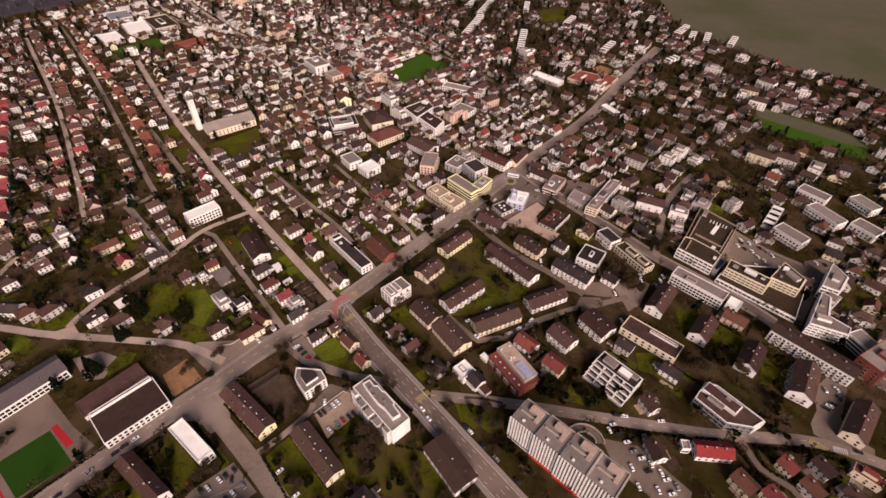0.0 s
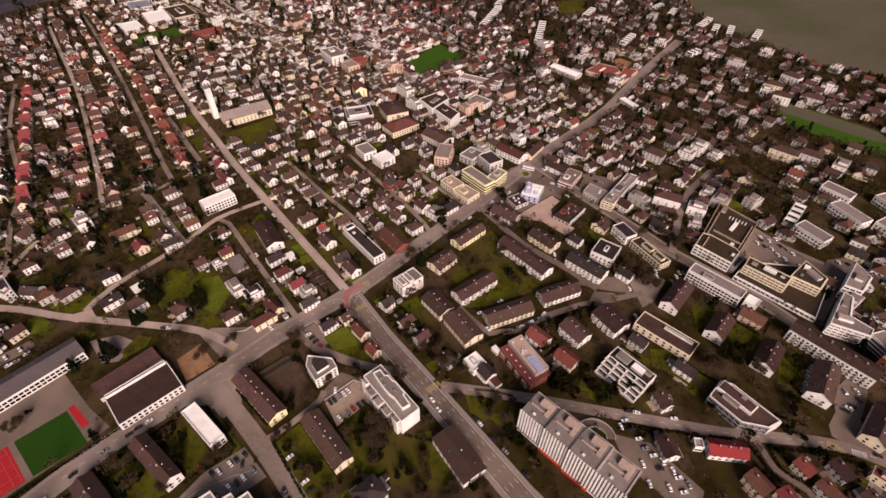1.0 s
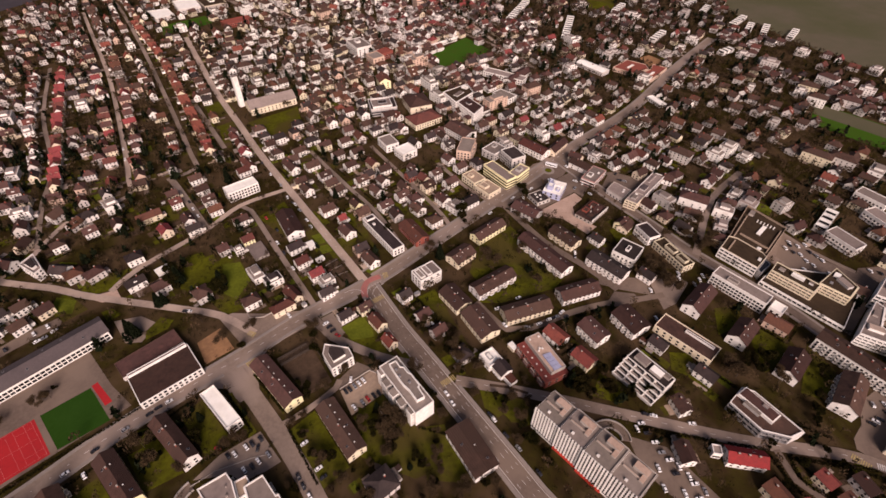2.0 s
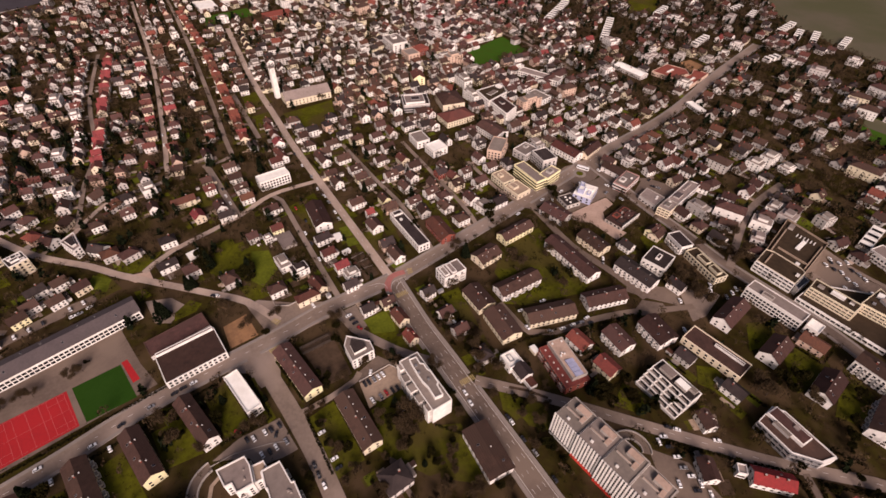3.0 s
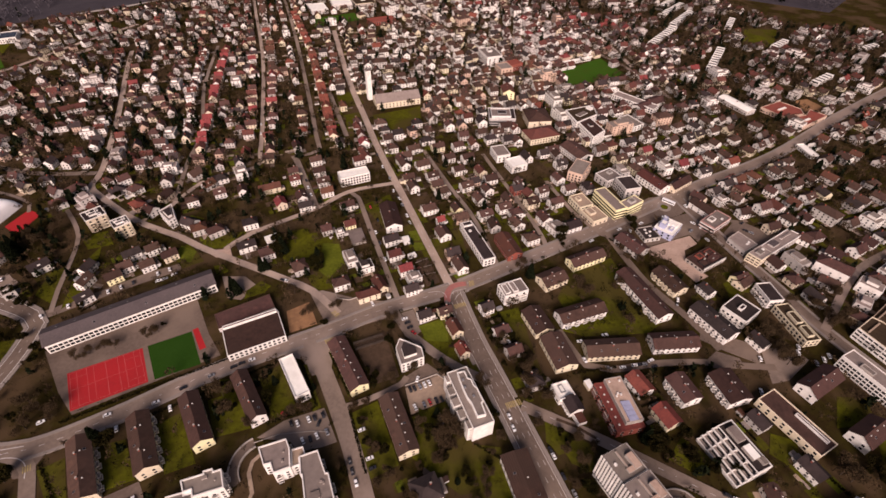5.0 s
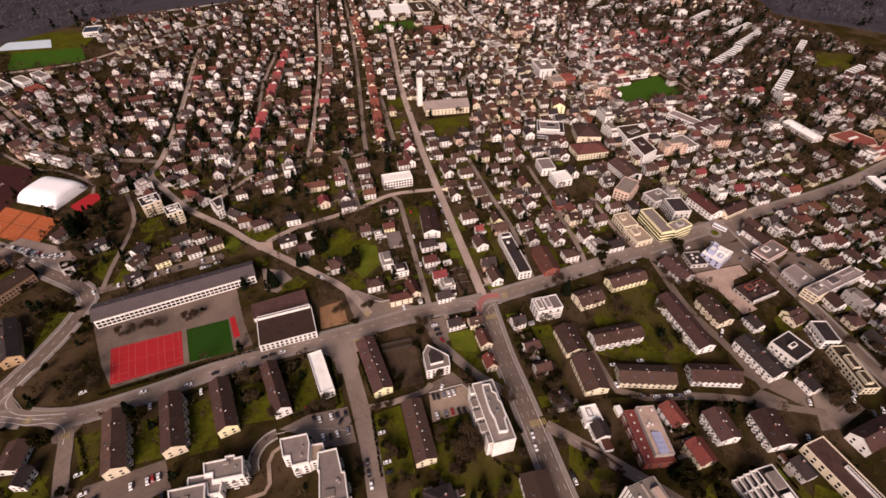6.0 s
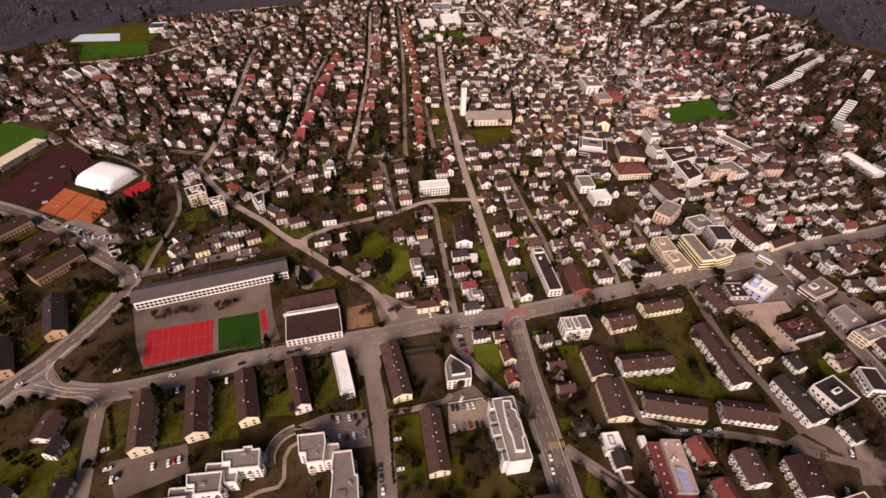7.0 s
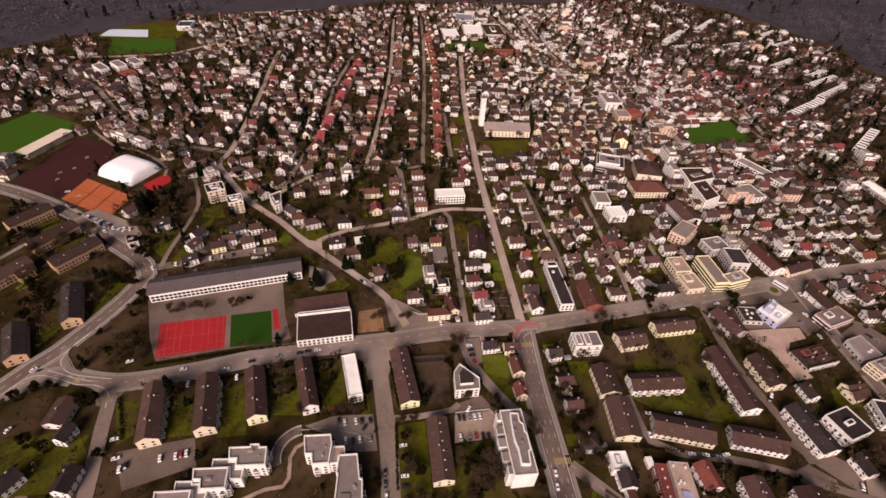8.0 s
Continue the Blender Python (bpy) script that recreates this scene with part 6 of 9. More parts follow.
def split_villa():
    root = flat_block("villa", "white villa with pale roof terrace and low red annex", 125.0, 125.6, 11.0, 10.5, 89.3, 5.6, roof="roof_pale", wall="white", category="house", boxes=[(1.0, 0.5, 5.5, 3.2, 0.35, "metal")], lip=0.9)
    take(125.2, 113.0, 16, 10, 89.3)
    b = Build()
    b.house_shell(9.5, 9.0, 5.4, 2.6, "white")
    b.place(pose(-10.0, -1.5, 0))
    part("wall", b, root)
    b = Build()
    b.gable_roof(9.5, 9.0, 5.4, 2.6, "roof_dark")
    b.place(pose(-10.0, -1.5, 0))
    part("roof", b, root, "dark pitched roof")
    b = Build()
    b.box(-21.5, -14.8, -4.8, 0.8, 0, 3.0, "white", "roof_rust")
    b.box(-21.8, -14.8, 0.8, 1.2, 0, 3.6, "white")
    part("annex", b, root, "low annex with red-brown roof")
    for k in range(4):
        b = Build()
        b.box(-0.8, 0.8, -0.9, 0, 0, 1.0, "white")
        part("balcony", b, root, "", pose(-6.4 - 2.4 * k, 3.9, 2.9, 0, 0, 180))


split_villa()
apartment_tower()
brick_block()
terrace_block()


def terraced_row(x, y, ang, n, w=9.0, d=4.4, gap=5.0):
    """White flat-roofed units in line on the slope, dark gaps between them."""
    take(x, y, n * (d + gap), w, ang)
    root = thing("terraced_row", "row of white flat-roofed terrace units above gardens", "terraced houses", pose(x, y, 0, 0, 0, ang), "terraced rows on the slope")
    key = ("unit", w, d)
    if key not in CACHE:
        b = Build()
        b.box(-d / 2, d / 2, -w / 2, w / 2, 0, 5.4, "white", "roof_pale")
        b.box(-d / 2 - 2.6, -d / 2, -w / 2, w / 2, 0, 2.7, "grey", "roof_moss")
        b.box(-d / 2 - 2.8, -d / 2 - 2.5, -w / 2, w / 2, 2.7, 3.5, "white")
        b.box(-d / 2 - 0.06, -d / 2 + 0.06, -w / 2 + 0.8, w / 2 - 0.8, 3.0, 4.9, "glass")
        CACHE[key] = b.mesh("unit")
    for k in range(n):
        part("unit", CACHE[key], root, "", pose((k - (n - 1) / 2) * (d + gap), 0, 0))


for x, y, a, n in ((537, 949, 46, 10), (639, 1028, 46, 11), (532, 887, 16, 7), (630, 903, 25, 5), (600, 808, -56, 4), (740, 917, 29, 10), (673, 810, 32, 8), (754, 985, 33, 7), (803, 950, -22, 5), (688, 729, 28, 10), (675, 686, 32, 10), (788, 857, -64, 5),
                   (853, 395, 11, 6), (838, 367, 22, 5), (852, 349, 23, 5), (870, 315, 16, 5), (854, 456, 20, 5), (690, 425, 16, 5), (603, 526, 39, 10), (590, 627, 32, 11), (739, 542, 21, 5), (861, 490, 7, 4), (725, 335, -2, 3), (456, 70, 9, 4), (520, 926, 46, 8), (656, 1046, 46, 8), (735, 640, 40, 6), (700, 760, 30, 7)):
    terraced_row(x, y, a, n, 11.0 if n > 6 else 9.5)


# ---- single buildings with a shape of their own ----
def high_rise(x, y, L, W, ang, h):
    """A long slab in four stepped sections, its west front a grid of white fins."""
    take(x, y, L, W, ang)
    root = thing("high_rise", "white slab high-rise with finned front, red base and grey roof", "apartment block", pose(x, y, 0, 0, 0, ang))
    n = 4
    l = L / n
    for i in range(n):
        x1 = L / 2 - i * l
        x0 = x1 - l
        top, front = h + (0.0, 1.4, 2.6, 1.2)[i], W / 2 + (0.0, 0.9, 1.8, 1.0)[i]
        b = Build()
        b.box(x0, x1 - 0.02, -W / 2, front, 0, top, "glass", "roof_flat")
        part("section", b, root, "dark glazed section")
        b = Build()
        b.box(x0, x1, -W / 2 - 0.1, -W / 2, 0, top, "cream")
        b.box(x0 - 0.05, x0, -W / 2, front, 0, top, "white")
        b.box(x1, x1 + 0.05, -W / 2, front, 0, top, "white")
        part("wall", b, root)
        floors = int(top / 2.7)
        for k in range(floors + 1):
            b = Build()
            z = k * 2.7
            b.box(x0, x1, front, front + (0.62 if k == 0 else 0.16), z, min(top + 0.4, z + (2.4 if k == 0 and i in (1, 2) else 0.45)), "brick_red" if k == 0 and i in (1, 2) else "white")
            part("spandrel", b, root)
        cols = 9
        for k in range(cols + 1):
            b = Build()
            c = x0 + k * l / cols
            b.box(c - 0.46, c + 0.46, front, front + 0.6, 2.5, top + 0.4, "white")
            part("fin", b, root)
        b = Build()
        b.box(x0 + 0.5, x1 - 0.5, -W / 2, -W / 2 + 0.5, top, top + 0.7, "concrete")
        b.box(x0 + 0.3, x0 + 0.9, -W / 2 + 0.5, front - 0.5, top, top + 0.6, "concrete")
        part("roof_edge", b, root)
        b = Build()
        b.box(x0 + 3, x0 + 11, -W / 2 + 2, -W / 2 + 6, top, top + 2.4, "concrete", "gravel")
        b.box(x0 + 3, x0 + 5.5, -W / 2 + 6, -W / 2 + 10, top, top + 1.3, "concrete", "gravel")
        b.box(x0 + 5.5, x0 + 15, -W / 2 + 8.2, -W / 2 + 9.0, top, top + 1.0, "concrete", "asphalt_pale")
        b.box(x0 + 9, x0 + 10.5, front - 3.4, front - 2.2, top, top + 1.0, "white")
        part("rooftop_box", b, root, "beige plant room on the roof")


M["brick_red"] = mat("red_panels", (0.62, 0.05, 0.03), (0.52, 0.045, 0.03), 0.7, 0.6, 0.2)
high_rise(129.4, 45.7, 65.6, 16.0, 97.7, 22.4)


def church_tower(x, y, side, h):
    root = thing("church_tower", "slender white church tower with louvred top", "church tower", pose(x, y, 0, 0, 0, 8))
    b = Build()
    b.box(-side / 2, side / 2, -side / 2, side / 2, 0, h, "white")
    shaft = part("shaft", b, root)
    b = Build()
    b.hip_roof(side, side, h, 1.2, "roof_flat", over=0.2)
    part("cap", b, root)
    for s in (-1, 1):
        for k in range(5):
            b = Build()
            b.box(-side * 0.3, side * 0.3, s * (side / 2 + 0.03) - 0.05, s * (side / 2 + 0.03) + 0.05, h - 6 + k, h - 5.6 + k, "grey")
            part("louvre", b, shaft)
    take(x, y, side, side, 8)


church_tower(105.5, 559.8, 5.5, 36)


def tennis_dome(x, y, L, W, ang, h):
    """An air-supported hall: a smooth cushion on a low kerb."""
    take(x, y, L, W, ang)
    root = thing("tennis_dome", "white air-supported tennis hall beside clay courts", "sports hall", pose(x, y, 0, 0, 0, ang))
    b = Build()
    nu, nv = 28, 20
    pts = []
    for j in range(nv + 1):
        for i in range(nu + 1):
            u, v = 2 * i / nu - 1, 2 * j / nv - 1
            z = h * ((1 - u ** 6) * (1 - v ** 4)) ** 0.42
            pts.append((u * L / 2, v * W / 2, z + 0.2))
    b.solid(pts, [(j * (nu + 1) + i, j * (nu + 1) + i + 1, (j + 1) * (nu + 1) + i + 1, (j + 1) * (nu + 1) + i) for j in range(nv) for i in range(nu)], "dome")
    ob = part("membrane", b, root)
    for p in ob.data.polygons:
        p.use_smooth = True
    b = Build()
    b.box(-L / 2 - 0.3, L / 2 + 0.3, -W / 2 - 0.3, W / 2 + 0.3, 0, 0.25, "concrete")
    part("kerb", b, root)


tennis_dome(-264.8, 443.8, 44.2, 36.3, 152.9, 11)


def grandstand(x, y, L, W, ang, h):
    take(x, y, L, W, ang)
    root = thing("grandstand", "long stadium stand with pale flat roof", "grandstand", pose(x, y, 0, 0, 0, ang))
    b = Build()
    b.box(-L / 2, L / 2, -W / 2, W / 2, h, h + 0.5, "concrete", "cream")
    part("roof", b, root)
    b = Build()
    b.box(-L / 2 + 1, L / 2 - 1, -W / 2 + 1, -W / 2 + 1.4, 0, h, "cream")
    part("wall", b, root)
    for k in range(6):
        b = Build()
        b.box(-L / 2 + 1, L / 2 - 1, -W / 2 + 1.4 + k * 1.2, -W / 2 + 2.6 + k * 1.2, 0, 4 - k * 0.6, "concrete")
        part("step", b, root)
    for k in range(8):
        b = Build()
        c = -L / 2 + 2 + k * (L - 4) / 7
        b.box(c - 0.15, c + 0.15, W / 2 - 1, W / 2 - 0.7, 0, h, "metal")
        part("post", b, root)


grandstand(-367.8, 494.7, 56.2, 15.7, 70.7, 6.0)


def wedge_house(x, y, ang, outline, h, name="wedge_house", label="white three-sided house with grey flat roof and balconies", category="house", wall="white"):
    """A white house on a three-sided plan with a roof terrace."""
    root = thing(name, label, category, pose(x, y, 0, 0, 0, ang))
    b = Build()
    b.prism(outline, 0, h, wall, "roof_flat")
    part("wall", b, root)
    cx, cy = sum(p[0] for p in outline) / len(outline), sum(p[1] for p in outline) / len(outline)
    k = len(outline)
    for i in range(k):
        (x0, y0), (x1, y1) = outline[i], outline[(i + 1) % k]
        l, a = math.hypot(x1 - x0, y1 - y0), math.degrees(math.atan2(y1 - y0, x1 - x0))
        b = Build()
        b.box(0, l, -0.1, 0.4, h, h + 0.9, "white")
        part("parapet", b, root, "", pose(x0, y0, 0, 0, 0, a))
        for r in range(int(h / 2.7)):
            for c in range(int(l / 3)):
                part("window", window_mesh(1.6, 1.5), root, "", pose(x0, y0, 0, 0, 0, a) @ pose(1.5 + c * 3, -0.02, 0.9 + r * 2.7))
    b = Build()
    b.prism([(cx + (px - cx) * 0.55, cy + (py - cy) * 0.55) for px, py in outline], h, h + 2.2, "white", "roof_dark")
    part("roof_storey", b, root)
    take(x + cx, y + cy, 12, 12, 0)


wedge_house(42.7, 182.3, 0, [(-2.7, 11.5), (-7.1, 5.0), (-7.3, -8.8), (8.2, -7.8), (8.9, 0.1)], 8.2)
wedge_house(-110.8, 384.4, 0, [(-8.0, 5.9), (0.8, -11.5), (5.7, -7.9), (1.5, 13.5)], 8.2)
plan_block("office_building", "glass-fronted office with a pointed end and white roof edges", "office", [(238.2, 19.5), (223.0, 18.0), (222.0, -2.9), (231.6, -14.6), (241.2, -16.9), (242.2, 13.5)], 7.0, "roof_brown", wall="grey", lip=0.7,
           fronts=[(1, 0.4, 2, "metal"), (2, 0.4, 2, "metal"), (3, 0.4, 2, "white")], panes=[0, 5],
           boxes=[(234.6, 7.0, 88, 22.4, 8.6, 2.2, "white", "white"), (234.6, 7.0, 88, 21, 7.2, 2.5, "white", "roof_brown"), (229.4, 8.0, 88, 10, 2.6, 2.2, "grey", "roof_flat"), (236, 4, 88, 3, 2, 3.2, "metal", "roof_flat")])


def curved_ramp(x, y, r, a0, a1, width, label):
    """A sunken car ramp between two low curved walls."""
    root = thing("car_ramp", label, "ramp", pose(x, y, 0))
    n = 18
    an = [radians(a0 + (a1 - a0) * i / n) for i in range(n + 1)]
    def band(r0, r1, top, key):
        b = Build()
        p = [(r * math.cos(t), r * math.sin(t), z) for t in an for r, z in ((r0, 0), (r1, 0), (r1, top), (r0, top))]
        f = [(0, 1, 2, 3), (4 * n + 3, 4 * n + 2, 4 * n + 1, 4 * n)]
        for i in range(n):
            f += [(4 * i + k, 4 * i + 4 + k, 4 * i + 4 + (k + 1) % 4, 4 * i + (k + 1) % 4) for k in range(4)]
        b.solid(p, f, key)
        return b

    part("roadway", band(r - width / 2 + 0.3, r + width / 2 - 0.3, 0.40, "asphalt_dark"), root)
    for s in (-1, 1):
        part("side_wall", band(r + s * width / 2 - 0.3, r + s * width / 2 + 0.3, 1.4, "concrete"), root, "pale curved concrete wall")


curved_ramp(-53.7, 141.0, 15.4, 102, 202, 5.5, "curved sunken car ramp with pale walls beside white blocks")
curved_ramp(149.7, 44.8, 9.1, -42, 95, 5.0, "curved car ramp beside the high-rise")


def garden_wall(pts, h=0.9, half=0.18, key="concrete"):
    b = Build()
    ribbon(b, [np.array(p, float) for p in pts], half, h, key, z0=0.0)
    single("garden_wall", b, "low pale wall round a garden", "wall", "garden walls")


garden_wall([(48.2, 140.7), (48.3, 131.6), (58.1, 132.4)])
garden_wall([(34.6, 163.4), (56.4, 164.9), (61.0, 157.5)])
garden_wall([(-57.5, 156.2), (-44.0, 156.9), (-25.4, 152.6), (-16.4, 149.2)], 0.5)
garden_wall([(7.4, 266.3), (7.6, 250.1), (15.8, 245.4), (22.3, 246.0)], 0.9)
garden_wall([(113.9, 112.4), (122.6, 104.3), (130.0, 94.0)], 0.5, 0.9, "earth")


def garden_house(x, y, L, W, ang, h, wall, roof, label):
    root = thing("garden_house", label, "shed", pose(x, y, 0, 0, 0, ang), "garden houses")
    take(x, y, L, W, ang, 0.5)
    b = Build()
    b.box(-L / 2, L / 2, -W / 2, W / 2, 0, h, wall)
    part("wall", b, root)
    b = Build()
    b.box(-L / 2 - 0.25, L / 2 + 0.25, -W / 2 - 0.25, W / 2 + 0.25, h, h + 0.18, roof)
    part("roof", b, root)
    b = Build()
    b.box(-0.5, 0.5, -W / 2 - 0.05, -W / 2 + 0.02, 0, 2.0, "bark")
    part("door", b, root)


garden_house(73.8, 294.2, 5.5, 8.0, 0, 2.4, "white", "roof_pale", "white flat-roofed garden pavilion beside a lawn")
garden_house(73.0, 275.0, 6.2, 3.6, 8, 2.3, "white", "roof_pale", "long white garden shed beside vegetable beds")
garden_house(36.0, 311.6, 11.5, 17.5, 2, 2.6, "concrete", "roof_flat", "low garage with grey flat roof")
garden_house(144.0, 125.4, 3.6, 5.8, 0, 3.0, "cream", "roof_pale", "small cream pavilion beside the brick block")
garden_house(-31.0, 331.6, 11.0, 5.6, 12, 3.6, "white", "roof_pale", "white flat-roofed extension beside the hill street")
garden_wall([(34.6, 207.6), (35.6, 172.0)], 1.0, 0.12, "bark")
garden_wall([(57.6, 207.4), (74.4, 208.8)], 0.8, 0.12)
garden_wall([(-217.4, 219.0), (-205.0, 204.5), (-190.0, 200.6)], 0.35)


def traffic_island(x, y, r):
    b = Build()
    k = 28
    ring = [(r * math.cos(i * 2 * math.pi / k), r * math.sin(i * 2 * math.pi / k)) for i in range(k)]
    b.prism(ring, 0, 0.45, "paving", "paving")
    b.prism([(px * 0.55, py * 0.55) for px, py in ring], 0.45, 0.7, "lawn", "lawn")
    single("traffic_island", b, "round paved roundabout island with planted middle", "roundabout", m=pose(x, y, 0))


traffic_island(310.0, 263.7, 6)




# ---- houses along the streets ----
TOWN = [(-330, 100), (-330, 240), (-480, 300), (-620, 640), (-560, 770), (-380, 970), (-150, 1030), (0, 1120), (330, 1150), (560, 1240), (705, 1180), (785, 1010), (845, 905), (800, 790), (830, 600),
        (960, 520), (880, 410), (845, 305), (830, 200), (860, 130), (760, -40), (520, -160), (260, -140), (130, -20), (-60, 40)]
rng = random.Random(7)
CELL = {}


def near(x, y, r):
    k = 24
    for i in (-1, 0, 1):
        for j in (-1, 0, 1):
            for px, py, pr in CELL.get((int(x // k) + i, int(y // k) + j), ()):
                if math.hypot(px - x, py - y) < r + pr:
                    return True
    return False


def put(x, y, r):
    CELL.setdefault((int(x // 24), int(y // 24)), []).append((x, y, r))


def house_style(x, y):
    """Length, width, eaves, rise, roof, wall and hip of one house."""
    red = 0.12
    if -60 < x < 85 and y > 440:
        red = 0.30
    if inside(x, y, OLD_TOWN):
        red = 0.24
    modern = 0.09 + (0.05 if x > 330 and (y > 650 or y < 260) else 0)
    k = rng.random()
    if (x > 120 and y > 520 or x > 300 and y > 60) and rng.random() < 0.06:
        flat = rng.random() < 0.6
        return rng.uniform(17, 27), rng.uniform(11, 13), rng.uniform(8.6, 12), 0 if flat else 3.4, "roof_flat" if flat else "roof_brown", rng.choice(("white", "white", "grey", "grey", "cream", "salmon")), "flat" if flat else "hip"
    if k < modern:
        return rng.uniform(12, 18), rng.uniform(9, 12), rng.choice((5.6, 8.4)), 0, "roof_flat", "white" if rng.random() < 0.5 else "grey", "flat"
    roof = "roof_red" if rng.random() < red * 0.3 else "roof_rust" if rng.random() < red else rng.choice(("roof_brown", "roof_brown", "roof_brown", "roof_dark"))
    wall = rng.choice(("white", "white", "white", "cream", "white", "grey", "salmon") if inside(x, y, OLD_TOWN) else ("grey", "grey", "white", "cream", "grey") if x > 480 else ("white", "white", "grey", "cream", "salmon", "grey") if x < 90 and y > 455 else ("white", "white", "grey", "cream", "white") if y > 480 or x > 400 else ("white", "white", "white", "cream", "grey", "grey") if rng.random() < 0.92 else ("salmon", "ochre"))
    tall = 0.9 if y > 450 else 0.3
    k = 0.88 if x < 90 and y > 455 else 1.0
    return rng.uniform(9.5, 13.2) * k, rng.uniform(8, 10) * k, rng.uniform(4.4, 6.0) + tall, rng.uniform(3.0, 4.2), roof, wall, "hip" if rng.random() < 0.3 else "gable"


OLD_TOWN = [(152, 500), (330, 720), (514, 760), (600, 600), (480, 470), (350, 400), (300, 345), (245, 345), (229, 412)]
LOTS = []
# streets whose houses are placed one by one
PLACED = [(-330, 60), (-250, 190), (-215, 290), (-185, 330), (-150, 392), (-100, 352), (-40, 440), (20, 455), (90, 450), (200, 440), (240, 345), (330, 285), (330, 120), (345, -60), (260, -150), (0, -10)]


# sports ground and ochre blocks: lawns and trees, no small houses
SPORTS_SIDE = [(-463, 447), (-343, 413), (-307, 399), (-347, 531), (-278, 499), (-241, 467), (-221, 439), (-199, 429), (-183, 385), (-130, 372), (-100, 359), (-76, 331), (-91, 292), (-190, 284), (-201, 250), (-220, 212), (-242, 192), (-272, 167)]
POOL_SIDE = [(-506, 912), (-431, 955), (-357, 946), (-321, 841), (-319, 766), (-422, 748)]


def placed_house(x, y, L, W, ang, roof, wall, kind):
    put(x, y, 0.5 * W + 0.5)
    flat = kind == "flat"
    LOTS.append((x, y, ang, L, W, 5.8 if flat else 6.0, 0 if flat else 3.2, roof, wall, kind))


placed_house(62.7, 211.1, 9.0, 7.0, 5, "roof_dark", "white", "gable")
placed_house(77.5, 209.6, 9.0, 7.0, 5, "roof_brown", "cream", "gable")
placed_house(79.0, 193.0, 11.7, 7.9, 95, "roof_rust", "cream", "gable")
placed_house(77.5, 174.4, 9.0, 7.0, 95, "roof_red", "cream", "gable")
placed_house(107.1, 203.3, 9.0, 7.9, 5, "roof_dark", "white", "gable")
placed_house(108.1, 180.8, 9.9, 7.9, 5, "roof_brown", "white", "gable")
placed_house(109.4, 163.2, 9.9, 7.9, 5, "roof_brown", "grey", "gable")
placed_house(111.6, 138.8, 10.8, 9.7, 90, "roof_dark", "grey", "hip")
placed_house(173.2, 114.5, 14.4, 10.6, 95, "roof_red", "white", "gable")
placed_house(175.3, 90.9, 13.5, 10.6, 95, "roof_red", "cream", "gable")
placed_house(270.2, 165.1, 9.9, 7.9, 95, "roof_dark", "white", "gable")
placed_house(302.8, 166.8, 11.7, 8.8, 5, "roof_brown", "yellow", "gable")
placed_house(271.0, 115.8, 11.7, 8.8, 95, "roof_dark", "white", "gable")
placed_house(231.0, 38.3, 12.6, 8.8, 95, "roof_dark", "white", "gable")
placed_house(225.3, 70.3, 10.8, 8.8, 95, "roof_dark", "grey", "gable")
placed_house(199.2, 34.0, 10.8, 7.9, 70, "roof_brown", "white", "gable")
placed_house(175.6, 14.7, 11.7, 8.8, 60, "roof_brown", "white", "gable")
placed_house(197.6, -26.7, 11.7, 9.7, 80, "roof_rust", "cream", "gable")
placed_house(226.4, -38.3, 9.0, 7.9, 80, "roof_red", "cream", "gable")
placed_house(241.1, -51.9, 10.8, 7.9, 70, "roof_brown", "white", "gable")
placed_house(224.3, -52.5, 10.8, 8.8, 75, "roof_rust", "white", "gable")
placed_house(255.6, -69.5, 14.4, 7.0, 95, "roof_red", "cream", "flat")
placed_house(308.2, 33.4, 15.5, 10.4, 98, "roof_rust", "salmon", "gable")
placed_house(202.4, -41.4, 10.8, 8.8, 70, "roof_red", "cream", "gable")
placed_house(237.0, -69.8, 10.8, 8.8, 70, "roof_brown", "white", "gable")
placed_house(-173.0, 130.7, 13.5, 8.8, 85, "roof_dark", "white", "gable")
placed_house(-186.8, 157.5, 9.9, 7.0, 80, "roof_dark", "white", "gable")
placed_house(-202.1, 131.6, 10.8, 8.8, 60, "roof_dark", "white", "gable")
placed_house(-280.1, 291.8, 10.8, 7.9, 60, "roof_brown", "ochre", "gable")
placed_house(-202.1, 352.5, 13.5, 9.7, 30, "roof_dark", "white", "gable")
placed_house(-217.9, 330.3, 9.9, 7.9, 120, "roof_flat", "grey", "flat")
placed_house(-93.5, 403.2, 9.9, 7.9, 10, "roof_brown", "white", "hip")
placed_house(-70.1, 408.3, 9.9, 7.9, 10, "roof_brown", "white", "gable")
placed_house(-50.4, 405.4, 9.9, 7.9, 95, "roof_brown", "white", "gable")
placed_house(-26.3, 401.5, 18.9, 7.9, 5, "roof_rust", "cream", "gable")
placed_house(-19.1, 375.0, 10.8, 8.8, 100, "roof_red", "cream", "gable")
placed_house(-87.4, 361.1, 11.7, 9.7, 10, "roof_rust", "grey", "hip")
placed_house(-74.6, 353.4, 12.6, 8.8, 20, "roof_brown", "grey", "hip")
placed_house(-46.6, 354.9, 11.7, 8.8, 5, "roof_dark", "white", "hip")
placed_house(-2.8, 422.1, 9.0, 7.9, 5, "roof_brown", "cream", "gable")
placed_house(-2.8, 408.6, 9.0, 7.9, 5, "roof_rust", "white", "gable")
placed_house(-0.2, 378.6, 10.8, 8.8, 95, "roof_brown", "white", "gable")
placed_house(0.8, 364.2, 10.8, 7.9, 5, "roof_dark", "white", "gable")
placed_house(21.3, 415.0, 10.8, 7.9, 5, "roof_brown", "white", "gable")
placed_house(22.3, 396.7, 10.8, 7.9, 5, "roof_brown", "white", "gable")
